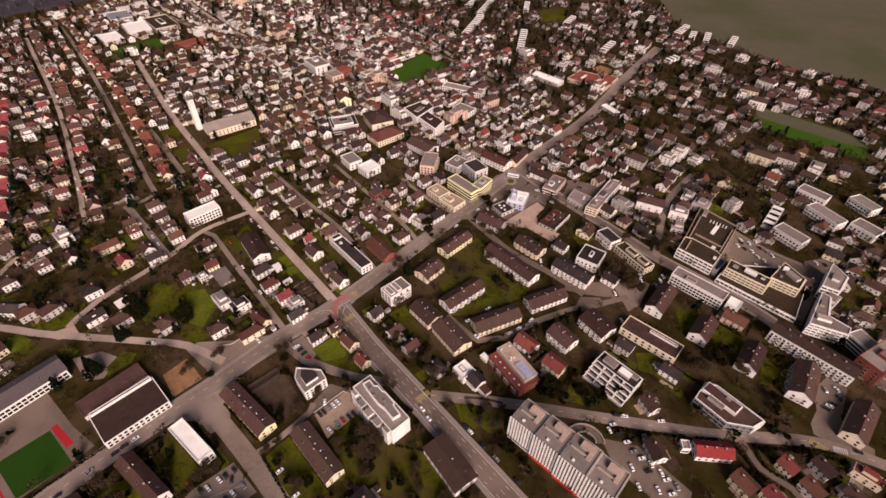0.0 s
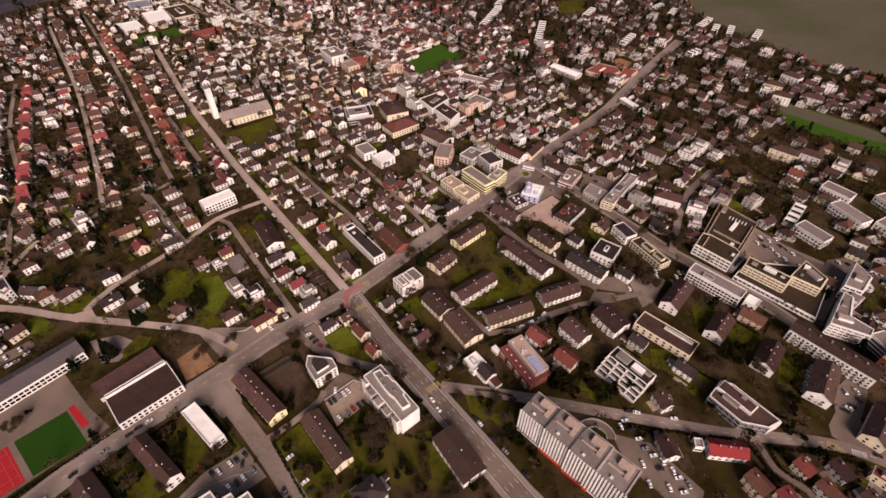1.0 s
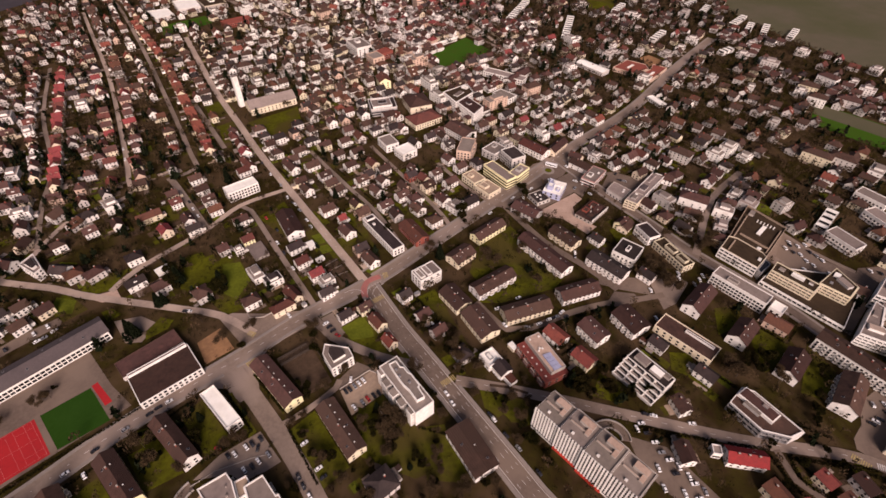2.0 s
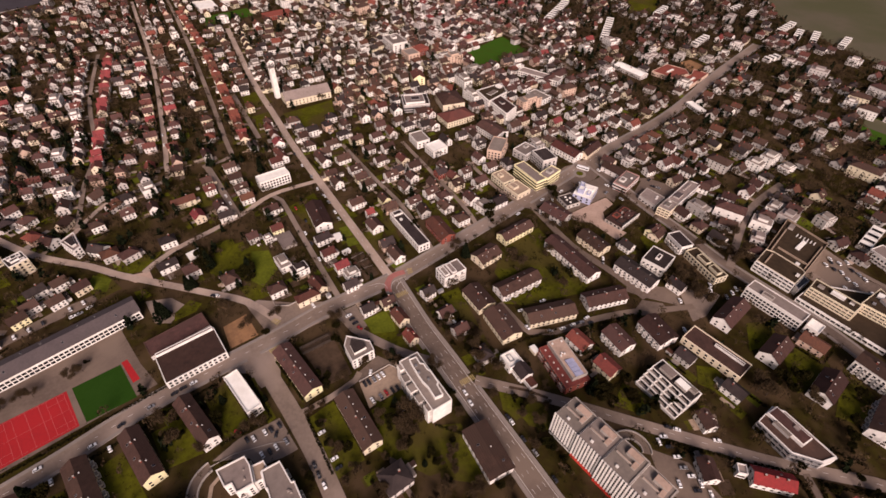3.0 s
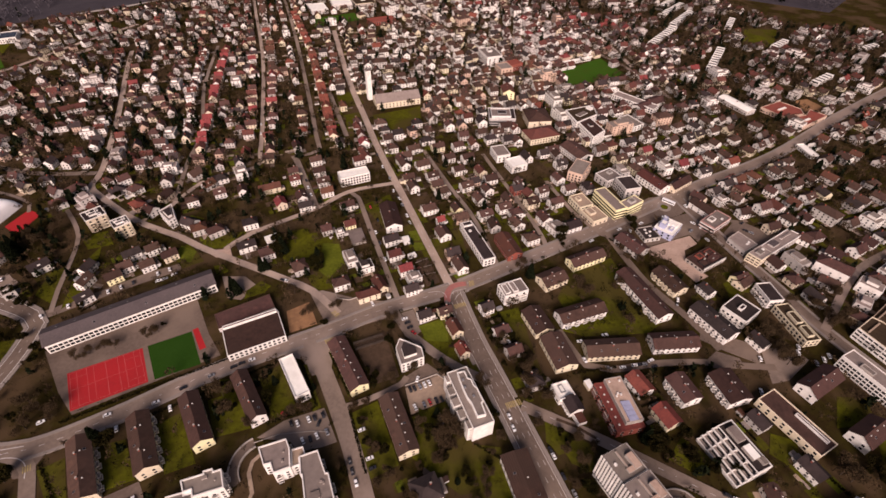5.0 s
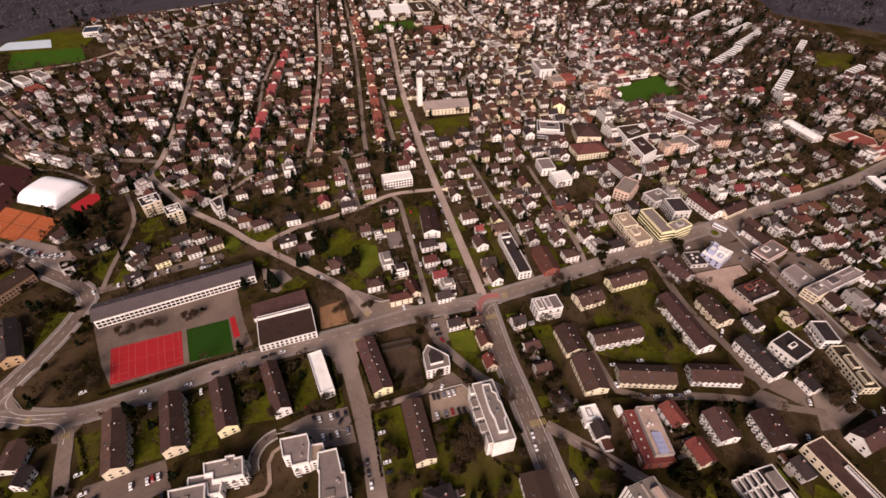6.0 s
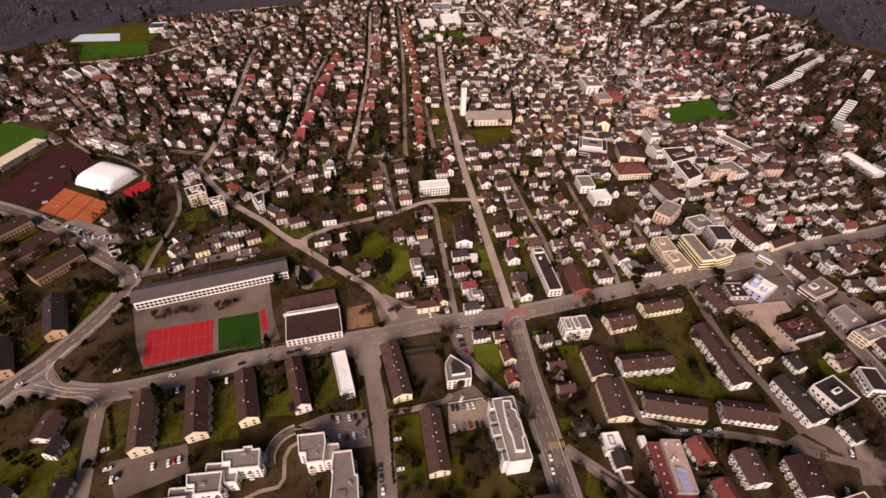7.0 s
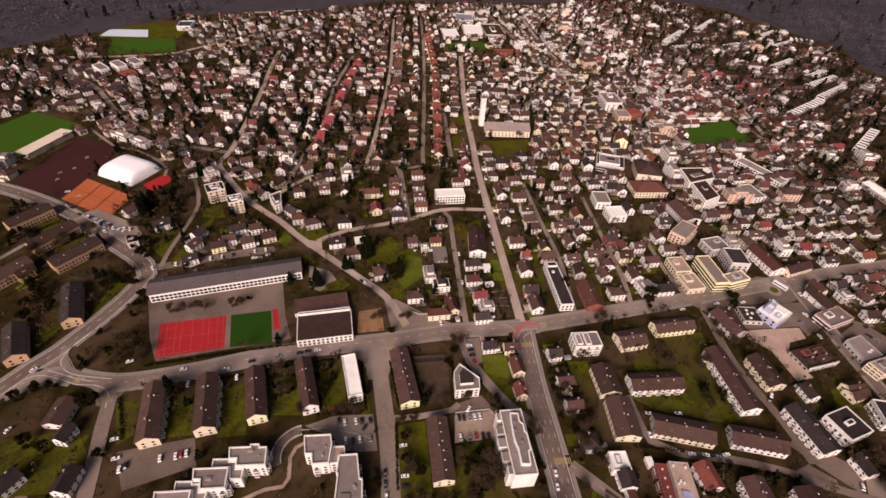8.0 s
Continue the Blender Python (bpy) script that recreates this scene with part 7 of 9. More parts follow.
placed_house(22.7, 379.5, 10.8, 7.9, 5, "roof_rust", "white", "gable")
placed_house(21.0, 435.4, 10.8, 7.9, 5, "roof_brown", "white", "gable")
placed_house(-51.0, 326.2, 13.5, 7.9, 10, "roof_dark", "white", "gable")
placed_house(-36.5, 312.6, 10.8, 9.7, 10, "roof_brown", "white", "gable")
placed_house(-13.6, 288.0, 11.7, 10.6, 100, "roof_brown", "grey", "hip")
placed_house(13.1, 326.2, 8.1, 7.9, 5, "roof_brown", "grey", "gable")
placed_house(23.4, 318.5, 6.3, 5.3, 5, "roof_flat", "white", "flat")
placed_house(33.1, 326.0, 9.0, 7.0, 5, "roof_rust", "yellow", "gable")
placed_house(36.4, 352.8, 11.7, 7.9, 5, "roof_brown", "white", "gable")
placed_house(25.4, 285.9, 15.3, 8.8, 95, "roof_flat", "white", "flat")
placed_house(34.0, 272.8, 12.6, 9.7, 5, "roof_dark", "white", "flat")
placed_house(13.3, 260.9, 11.7, 8.8, 5, "roof_brown", "white", "hip")
placed_house(40.3, 249.6, 13.5, 7.9, 100, "roof_rust", "cream", "gable")
placed_house(29.9, 242.8, 16.2, 7.0, 5, "roof_rust", "cream", "hip")
placed_house(61.4, 296.2, 11.7, 7.9, 5, "roof_dark", "white", "gable")
placed_house(59.2, 278.0, 9.9, 7.9, 5, "roof_rust", "white", "gable")
placed_house(63.0, 259.7, 9.9, 7.9, 5, "roof_red", "white", "gable")
placed_house(66.7, 248.9, 10.8, 7.9, 5, "roof_flat", "white", "flat")
placed_house(61.3, 237.8, 9.9, 7.0, 5, "roof_dark", "white", "gable")
placed_house(100.5, 362.1, 11.7, 8.8, 95, "roof_brown", "white", "gable")
placed_house(103.5, 325.2, 11.7, 8.8, 5, "roof_brown", "white", "gable")
placed_house(104.7, 289.8, 12.6, 9.7, 95, "roof_brown", "white", "gable")
placed_house(104.6, 249.7, 13.5, 8.8, 95, "roof_brown", "white", "gable")
placed_house(108.1, 306.2, 6.3, 5.3, 5, "roof_red", "white", "gable")
placed_house(123.2, 372.9, 10.8, 8.8, 5, "roof_brown", "white", "gable")
placed_house(122.7, 345.4, 10.8, 8.8, 5, "roof_brown", "white", "gable")
placed_house(127.4, 317.2, 9.9, 7.9, 95, "roof_brown", "yellow", "gable")
placed_house(150.8, 374.7, 10.8, 8.8, 5, "roof_brown", "white", "gable")
placed_house(148.5, 347.0, 11.7, 8.8, 5, "roof_brown", "white", "gable")
placed_house(152.3, 324.7, 11.7, 8.8, 95, "roof_brown", "white", "gable")
placed_house(170.5, 365.4, 11.7, 8.8, 95, "roof_rust", "cream", "gable")
placed_house(148.3, 301.9, 11.7, 8.8, 5, "roof_brown", "white", "gable")
placed_house(120.0, 425.3, 12.6, 7.9, 5, "roof_brown", "white", "gable")
placed_house(145.4, 421.2, 12.6, 7.9, 5, "roof_brown", "cream", "gable")
placed_house(149.3, 398.1, 10.8, 8.8, 5, "roof_brown", "white", "gable")
placed_house(165.9, 417.0, 10.8, 8.8, 5, "roof_brown", "white", "gable")
placed_house(167.4, 392.2, 11.7, 8.8, 5, "roof_brown", "white", "gable")
placed_house(102.9, 405.1, 19.8, 8.8, 95, "roof_brown", "white", "gable")
placed_house(164.7, 335.1, 9.9, 8.8, 95, "roof_brown", "white", "gable")
placed_house(168.0, 306.0, 11.7, 8.8, 5, "roof_brown", "white", "gable")
placed_house(169.3, 281.8, 11.7, 9.7, 95, "roof_brown", "white", "gable")
placed_house(172.3, 260.8, 11.7, 9.7, 5, "roof_brown", "white", "hip")
placed_house(195.3, 304.9, 11.7, 9.7, 5, "roof_brown", "cream", "gable")
placed_house(195.4, 280.6, 11.7, 9.7, 95, "roof_brown", "white", "gable")
placed_house(215.8, 297.9, 12.6, 8.8, 5, "roof_brown", "white", "gable")
placed_house(213.1, 264.3, 13.5, 10.6, 5, "roof_dark", "white", "gable")
placed_house(236.9, 330.2, 10.8, 8.8, 95, "roof_brown", "white", "gable")
placed_house(238.2, 312.6, 10.8, 8.8, 5, "roof_brown", "white", "gable")
placed_house(212.3, 316.9, 9.9, 8.8, 5, "roof_brown", "white", "gable")
placed_house(191.2, 327.4, 9.9, 8.8, 5, "roof_dark", "brick", "gable")
placed_house(314.3, 341.4, 13.5, 9.7, 5, "roof_brown", "cream", "gable")
placed_house(318.8, 321.2, 11.7, 9.7, 95, "roof_brown", "cream", "hip")
placed_house(320.3, 366.8, 10.8, 8.8, 5, "roof_rust", "cream", "hip")
placed_house(349.3, 346.5, 10.8, 8.8, 5, "roof_red", "cream", "gable")
placed_house(344.9, 326.7, 10.8, 7.9, 95, "roof_brown", "white", "gable")
placed_house(342.8, 366.8, 14.4, 9.7, 5, "roof_dark", "white", "gable")
placed_house(367.2, 368.6, 11.7, 8.8, 5, "roof_brown", "white", "gable")
placed_house(375.4, 350.8, 11.7, 8.8, 5, "roof_dark", "white", "gable")
placed_house(380.0, 295.2, 13.5, 9.7, 5, "roof_dark", "white", "gable")
placed_house(419.9, 300.7, 12.6, 9.7, 5, "roof_red", "white", "gable")
placed_house(362.9, 252.4, 10.8, 8.8, 5, "roof_flat", "white", "flat")
placed_house(394.3, 259.5, 12.6, 10.6, 5, "roof_rust", "salmon", "hip")
placed_house(338.2, 247.9, 21.6, 10.6, 100, "roof_brown", "white", "gable")
placed_house(-167.0, 323.8, 11.7, 7.9, 60, "roof_brown", "white", "gable")
placed_house(-167.8, 338.9, 10.8, 7.9, 60, "roof_dark", "white", "gable")
placed_house(-164.7, 306.1, 10.8, 7.9, 30, "roof_dark", "white", "gable")
placed_house(-147.3, 322.1, 10.8, 7.9, 20, "roof_brown", "yellow", "gable")
placed_house(-140.5, 331.0, 9.9, 7.9, 20, "roof_brown", "white", "gable")
placed_house(-136.9, 344.9, 12.6, 7.9, 20, "roof_dark", "white", "gable")
placed_house(-124.7, 327.8, 9.9, 7.9, 20, "roof_brown", "white", "gable")
placed_house(-122.1, 346.4, 9.9, 7.9, 20, "roof_brown", "white", "gable")
placed_house(-108.9, 334.4, 10.8, 7.9, 20, "roof_brown", "cream", "gable")
placed_house(-234.7, 373.5, 14.4, 7.9, 60, "roof_brown", "grey", "gable")
placed_house(-299.2, 514.1, 23.4, 9.7, 150, "roof_flat", "white", "flat")
placed_house(-274.7, 500.4, 23.4, 9.7, 150, "roof_flat", "white", "flat")
placed_house(-193.8, 456.1, 14.4, 10.6, 40, "roof_brown", "white", "hip")
placed_house(27.2, 97.3, 14.4, 13.2, 5, "roof_dark", "grey", "hip")
placed_house(62.0, 422.7, 10.8, 7.9, 5, "roof_rust", "white", "gable")
placed_house(69.9, 431.4, 19.8, 7.9, 95, "roof_rust", "white", "gable")


# close rows of red-roofed houses along two streets
for line, gap in (([(46.3, 474.0), (53.6, 615.0), (59.4, 739.0), (55.0, 905.0)], 11.5), ([(-88.0, 490.0), (-75.0, 606.0), (-53.0, 780.0)], 13.0)):
    for p, q in zip(line, line[1:]):
        d = math.hypot(q[0] - p[0], q[1] - p[1])
        for k in range(int(d / gap)):
            t = (k + 0.5) * gap / d
            x, y = p[0] + (q[0] - p[0]) * t, p[1] + (q[1] - p[1]) * t
            if road_gap(x, y)[0] > 3.5:
                placed_house(x, y, 9.6, 8.6, 84 + (90 if k % 3 else 0), "roof_red" if rng.random() < 0.6 else "roof_rust", "white" if k % 2 else "cream", "gable")


def lot(x, y, head, spin=True, dense=False):
    if not inside(x, y, TOWN) or inside(x, y, PLACED) and not (x > 95 and y > 243) or inside(x, y, SPORTS_SIDE) or inside(x, y, POOL_SIDE):
        return
    if x < 90 and y > 455 and rng.random() < 0.22 or x > 480 and not inside(x, y, OLD_TOWN) and rng.random() < 0.36 or not -140 < x < 120 and rng.random() < 0.06:
        return
    L, W, h, rise, roof, wall, kind = house_style(x, y)
    r = 0.25 * (L + W) if L > 16 else 0.5 * W + 0.5
    if near(x, y, r + (0.2 if dense else 1.6)) or not free(x, y, r + 0.8):
        return
    ang = math.degrees(head) + (90 if spin and rng.random() < 0.55 else 0) + rng.uniform(-3, 3)
    put(x, y, r)
    LOTS.append((x, y, ang, L, W, h, rise, roof, wall, kind))


for name, width, line, walks in ROADS:
    for s in (-1, 1):
        run = rng.uniform(4, 12)
        for p, q in zip(line, line[1:]):
            d = np.linalg.norm(q - p)
            u = (q - p) / (d + 1e-9)
            while run < d:
                off = width / 2 + (2.2 if walks else 0) + rng.uniform(8.5, 11)
                lot(p[0] + u[0] * run - u[1] * s * off, p[1] + u[1] * run + u[0] * s * off, math.atan2(u[1], u[0]))
                run += rng.uniform(17, 21)
            run -= d
for gy in range(-150, 1240, 21):
    for gx in range(-620, 960, 19):
        x, y = gx + rng.uniform(-4, 4) + (gy // 21 % 2) * 9, gy + rng.uniform(-4, 4)
        if inside(x, y, TOWN):
            lot(x, y, road_gap(x, y)[1] if rng.random() < 0.8 else 0.0)


for gy in range(290, 770, 13):
    for gx in range(150, 690, 13):
        x, y = gx + rng.uniform(-4, 4), gy + rng.uniform(-4, 4)
        if inside(x, y, OLD_TOWN):
            lot(x, y, road_gap(x, y)[1], dense=True)


def house_mesh(b_wall, b_roof, L, W, h, rise, roof, wall, kind):
    if kind == "flat":
        b_wall.box(-L / 2, L / 2, -W / 2, W / 2, 0, h, wall)
        b_roof.box(-L / 2 + 0.4, L / 2 - 0.4, -W / 2 + 0.4, W / 2 - 0.4, h, h + 0.1, roof)
        b_wall.box(-L / 4, L / 4, -W / 2 + 1.2, W / 4, h + 0.1, h + 2.4, wall, roof)
    elif kind == "hip":
        b_wall.box(-L / 2, L / 2, -W / 2, W / 2, 0, h, wall)
        b_roof.hip_roof(L, W, h, rise, roof)
    else:
        b_wall.house_shell(L, W, h, rise, wall)
        b_roof.gable_roof(L, W, h, rise, roof)


def openings(b, L, W, h):
    """Dark windows as thin boxes on all four walls."""
    rows = max(1, int(h / 2.7))
    for r in range(rows):
        z = 1.0 + 2.7 * r
        for x in ((-L * 0.3, 0, L * 0.3) if L < 16 else (-L * 0.4, -L * 0.2, 0, L * 0.2, L * 0.4)):
            for s in (-1, 1):
                b.box(x - 0.6, x + 0.6, s * W / 2 - 0.06, s * W / 2 + 0.06, z, z + 1.3, "glass")
        for y in (-W * 0.22, W * 0.22):
            for s in (-1, 1):
                b.box(s * L / 2 - 0.06, s * L / 2 + 0.06, y - 0.6, y + 0.6, z, z + 1.3, "glass")


WORDS = {"roof_brown": "brown tiled", "roof_dark": "dark slate", "roof_red": "red tiled", "roof_rust": "red-brown tiled", "roof_flat": "flat gravel"}
WALLS = {"brick": "red brick", "salmon": "salmon"}
LOTS.sort(key=lambda p: (p[0] - 60) ** 2 + (p[1] - 120) ** 2)
NEAR_HOUSES = 260
far = {}
for i, (x, y, ang, L, W, h, rise, roof, wall, kind) in enumerate(LOTS):
    if i < NEAR_HOUSES:
        root = thing("house", f"small {WALLS.get(wall, wall)} house with {WORDS[roof]} roof in a garden", "house", pose(x, y, 0, 0, 0, ang), "houses of the town")
        bw, br = Build(), Build()
        house_mesh(bw, br, L, W, h, rise, roof, wall, kind)
        part("wall", bw, root)
        cover = part("roof", br, root)
        if kind != "flat":
            part("chimney", chimney_mesh(), cover, "", pose(L * 0.2, 0.8, h + rise * 0.8 + 0.4))
        rest = Build()
        for side in ("front", "back", "left", "right"):
            span = L if side in ("front", "back") else W
            # single windows only on camera-side walls of the nearest houses
            shown = faces_camera(root, side, L, W) and i < 120
            for z, tall in ((3.3, 1.4), (0.8, 1.5)):
                for at in ((-0.3, 0.02, 0.31) if span == L else (-0.22, 0.22)):
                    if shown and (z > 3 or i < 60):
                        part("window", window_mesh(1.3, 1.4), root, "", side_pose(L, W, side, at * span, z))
                    else:
                        pane = Build()
                        pane.box(-0.65, 0.65, -0.06, 0.1, 0, tall, "glass")
                        rest.join(pane, side_pose(L, W, side, at * span, z))
        tagged(part("rear_glazing", rest, root), "rows of dark windows", kind="stuff")
        if i % 5 < 2:
            b = Build()
            b.box(L / 2, L / 2 + 3.4, -W * 0.3, W * 0.3, 0, 2.7, wall, "roof_flat")
            part("annex", b, root, "low flat-roofed annex")
        elif kind == "gable" and i % 5 == 2:
            b = Build()
            b.box(-1.1, 1.1, -W * 0.36, 0, h + rise * 0.2, h + rise * 0.72, wall, roof)
            part("dormer", b, cover)
    else:
        cell = (int((x + 700) // 350), int((y + 300) // 350))
        b = far.setdefault(cell, Build())
        one = Build()
        house_mesh(one, one, L, W, h, rise, roof, wall, kind)
        openings(one, L, W, h)
        if i % 5 < 2:
            one.box(L / 2, L / 2 + 3.4, -W * 0.3, W * 0.3, 0, 2.7, wall, "roof_flat")
        if kind == "gable" and i % 3 == 0:
            one.box(-1.2, 1.2, -W * 0.38, 0, h + rise * 0.2, h + rise * 0.7, wall, roof)
        if kind != "flat":
            one.box(L * 0.2, L * 0.2 + 0.8, 0.5, 1.2, h + rise * 0.5, h + rise + 0.9, "brick")
        b.join(one, pose(x, y, 0, 0, 0, ang))
for cell, b in far.items():
    single("town_houses", b, "many small houses with brown and red roofs among gardens", "houses", kind="stuff")


# ---- drives, terraces, sheds and walls round the houses ----
b, sheds = Build(), Build()
for n, (x, y, ang, L, W, h, rise, roof, wall, kind) in enumerate(LOTS[:1300]):
    m = pose(x, y, 0, 0, 0, ang)
    for k in range(7 if n < 420 else 4):
        s = rng.choice((-1, 1))
        w, l, o = rng.uniform(1.8, 4.6), rng.uniform(3.5, 9), rng.uniform(-L / 3, L / 3)
        if k > 2:
            w, l = rng.uniform(4, 9), rng.uniform(4, 8)
        if k > 4:
            o = rng.choice((-1, 1)) * (L / 2 + rng.uniform(1, 5))
        if k == 2:
            w, l = l, w
        p = [m @ Vector((o + dx, s * (W / 2 + dy), 0.019 - 0.0025 * k + 0.0003 * (n % 7))) for dx, dy in ((-w / 2, 0), (w / 2, 0), (w / 2, l), (-w / 2, l))]
        if all(free(q.x, q.y, 0.2, False) for q in p):
            b.face(p if s > 0 else p[::-1], rng.choice(("lawn", "lawn", "lawn", "earth", "garden_green")) if k > 2 else rng.choice(("paving", "asphalt_pale", "warm_paving", "asphalt_dark")))
    if n % 2 == 0:
        q = m @ Vector((rng.choice((-1, 1)) * (L / 2 + rng.uniform(3, 5)), rng.uniform(-W / 2, W / 2), 0))
        if free(q.x, q.y, 2.0) and not near(q.x, q.y, 1.2):
            one = Build()
            a, c, t = rng.uniform(1.0, 2.6), rng.uniform(0.9, 1.6), rng.uniform(2.0, 2.6)
            one.box(-a, a, -c, c, 0, t, rng.choice(("grey", "white", "bark")))
            one.box(-a - 0.2, a + 0.2, -c - 0.2, c + 0.2, t, t + 0.15, rng.choice(("roof_flat", "roof_brown", "roof_rust", "metal")))
            sheds.join(one, pose(q.x, q.y, 0, 0, 0, ang))
            put(q.x, q.y, 2.2)
single("garden_paving", b, "paved drives, terraces and small lawns round the houses", "paving", kind="stuff")
single("garden_sheds", sheds, "small sheds and garages in the gardens", "sheds", kind="stuff")




# ---- trees ----
def crown_points(n, kind, seed):
    """Centres and half sides of the small clumps of a crown of unit height."""
    g = np.random.RandomState(seed)
    d = g.normal(size=(n, 3))
    d /= np.linalg.norm(d, axis=1)[:, None]
    if kind == "conifer":
        z = g.beta(1.2, 1.8, n)
        r = (1 - z) * 0.24 * (0.55 + 0.45 * g.rand(n))
        a = g.rand(n) * 2 * np.pi
        c = np.stack([r * np.cos(a), r * np.sin(a), 0.08 + z * 0.92], 1)
        size = 0.034
    else:
        lobes = g.normal(size=(7, 3)) * np.array((0.20, 0.20, 0.13)) + np.array((0, 0, 0.64))
        c = lobes[g.randint(0, 7, n)] + d * (g.rand(n) ** 0.5)[:, None] * np.array((0.21, 0.21, 0.19))
        size = 0.021
    u = g.normal(size=(n, 3))
    u /= np.linalg.norm(u, axis=1)[:, None]
    v = np.cross(u, g.normal(size=(n, 3)))
    v /= np.linalg.norm(v, axis=1)[:, None]
    s = size * (0.6 + 0.8 * g.rand(n))[:, None]
    return c, u * s * 1.5, v * s * (0.9 if kind == "conifer" else 0.8 if kind == "bush" else 0.34)


def trunk_build(height, kind):
    b = Build()
    top = 0.9 if kind == "conifer" else 0.5
    k = 6
    ring = [(math.cos(i * 2 * math.pi / k), math.sin(i * 2 * math.pi / k)) for i in range(k)]
    r0, r1 = 0.022 * height, 0.010 * height
    p = [(x * r0, y * r0, 0) for x, y in ring] + [(x * r1, y * r1, top * height) for x, y in ring]
    b.solid(p, [(i, (i + 1) % k, k + (i + 1) % k, k + i) for i in range(k)], "bark")
    if kind != "conifer":
        for i in range(6):
            a = i * 1.05
            base, tip = Vector((0, 0, height * (0.32 + 0.03 * i))), Vector((math.cos(a) * 0.3, math.sin(a) * 0.3, 0.68 + 0.03 * i)) * height
            side = Vector((-math.sin(a), math.cos(a), 0)) * 0.010 * height
            up = Vector((0, 0, 0.012 * height))
            b.solid([base - side, base + side, base + up, tip], [(0, 1, 3), (1, 2, 3), (2, 0, 3)], "bark")
    return b


TREE_KINDS = []
for seed, (kind, key, n) in enumerate((("bare", "twig", 2600), ("bare", "twig", 2600), ("bush", "shrub", 2400), ("conifer", "needle", 1400), ("bare", "twig", 2600))):
    c, u, v = crown_points(n, kind, seed + 3)
    height = {"bare": 10.0, "bush": 6.0, "conifer": 13.0}[kind]
    TREE_KINDS.append((kind, trunk_build(height, kind).mesh("trunk"), quads("crown", c * height, u * height, v * height, key), height))
TREE_WORDS = {"bare": "leafless brown tree in a garden", "bush": "rounded olive evergreen shrub", "conifer": "dark green conifer in a garden"}


def tree(x, y, which, size=1.0):
    kind, trunk, crown, height = TREE_KINDS[which]
    root = thing("conifer" if kind == "conifer" else "tree", TREE_WORDS[kind], "tree", pose(x, y, 0, 0, 0, rng.uniform(0, 360)) @ Matrix.Scale(size, 4), "garden trees")
    part("trunk", trunk, root)
    part("crown", crown, root)


tree(-139.7, 185.3, 3, 1.3)
tree(-23.6, 312.9, 3, 1.3)
tree(-25.9, 311.5, 2, 2.0)
tree(1.2, 291.5, 3, 1.3)
tree(2.5, 288.8, 2, 2.0)
tree(45.7, 419.5, 3, 1.2)
tree(-41.6, 297.7, 3, 1.1)
tree(118.6, 340.8, 3, 0.9)
tree(134.6, 274.2, 2, 1.4)
tree(196.3, 250.6, 2, 1.6)
tree(264.1, 245.8, 2, 1.4)
tree(198.8, -4.3, 2, 1.0)
tree(223.2, -10.9, 2, 0.9)
tree(224.6, -25.4, 2, 1.2)
tree(242.7, -40.2, 2, 1.0)
tree(194.8, 7.8, 2, 1.0)
tree(245.7, -29.3, 2, 0.9)
tree(208.0, -26.6, 2, 1.0)
tree(-136.4, 181.2, 2, 2.0)
tree(-184.3, 177.4, 2, 2.2)
tree(-236.0, 269.3, 3, 0.8)
tree(152.5, 223.4, 3, 1.2)
tree(264.5, 255.1, 2, 1.7)
tree(197.8, 259.9, 2, 2.0)
tree(-60.5, 278.4, 3, 1.2)
tree(-63.3, 283.6, 3, 1.1)
tree(-1.6, 286.9, 2, 1.9)
tree(-25.6, 326.4, 2, 1.7)
tree(6.5, 241.4, 0, 1.0)
tree(-21.0, 265.2, 0, 1.1)
tree(-14.0, 242.0, 0, 1.1)
tree(-5.7, 228.4, 2, 1.1)
tree(47.2, 129.6, 0, 1.5)
tree(51.0, 123.0, 0, 1.4)
tree(40.4, 126.7, 2, 1.5)
tree(-165.9, 300.0, 2, 1.0)
tree(-75.0, 199.6, 2, 1.0)
tree(-68.9, 195.0, 2, 0.9)
tree(-68.7, 182.4, 2, 1.2)
tree(-46.0, 181.4, 2, 1.3)
tree(-52.8, 194.4, 3, 0.6)
tree(-47.8, 198.6, 3, 0.6)
tree(-162.5, 251.7, 0, 0.8)
tree(-155.6, 254.2, 0, 0.8)
tree(-146.6, 256.8, 0, 0.8)
tree(-139.9, 253.8, 0, 0.8)
tree(-120.7, 256.1, 0, 0.8)
tree(-113.3, 258.7, 0, 0.9)
tree(-110.6, 264.4, 2, 0.6)
tree(-183.2, 226.6, 0, 1.2)
tree(-176.7, 219.3, 0, 1.0)
tree(-181.0, 208.0, 0, 1.2)
tree(-168.7, 212.1, 0, 1.0)
tree(-188.3, 217.4, 2, 1.0)
tree(-201.7, 232.1, 2, 0.9)
tree(-187.9, 257.9, 2, 1.2)
tree(-186.3, 269.2, 2, 1.2)
tree(-241.4, 329.0, 3, 1.0)
tree(-223.0, 369.8, 3, 1.6)
tree(-228.4, 376.7, 3, 1.4)
tree(-222.6, 376.7, 3, 1.4)
tree(-227.2, 383.8, 3, 1.3)
tree(-226.5, 392.8, 2, 1.6)
tree(-214.9, 328.7, 2, 1.6)
tree(-203.4, 315.6, 2, 1.6)
tree(-204.2, 328.5, 2, 1.4)
tree(-219.9, 347.7, 0, 1.3)
tree(-209.3, 347.6, 2, 1.4)
tree(-207.2, 385.5, 0, 1.3)
tree(-201.2, 394.7, 0, 1.2)
tree(-201.1, 413.9, 0, 1.3)
tree(-204.1, 432.3, 0, 1.2)
tree(-208.3, 404.1, 2, 1.3)
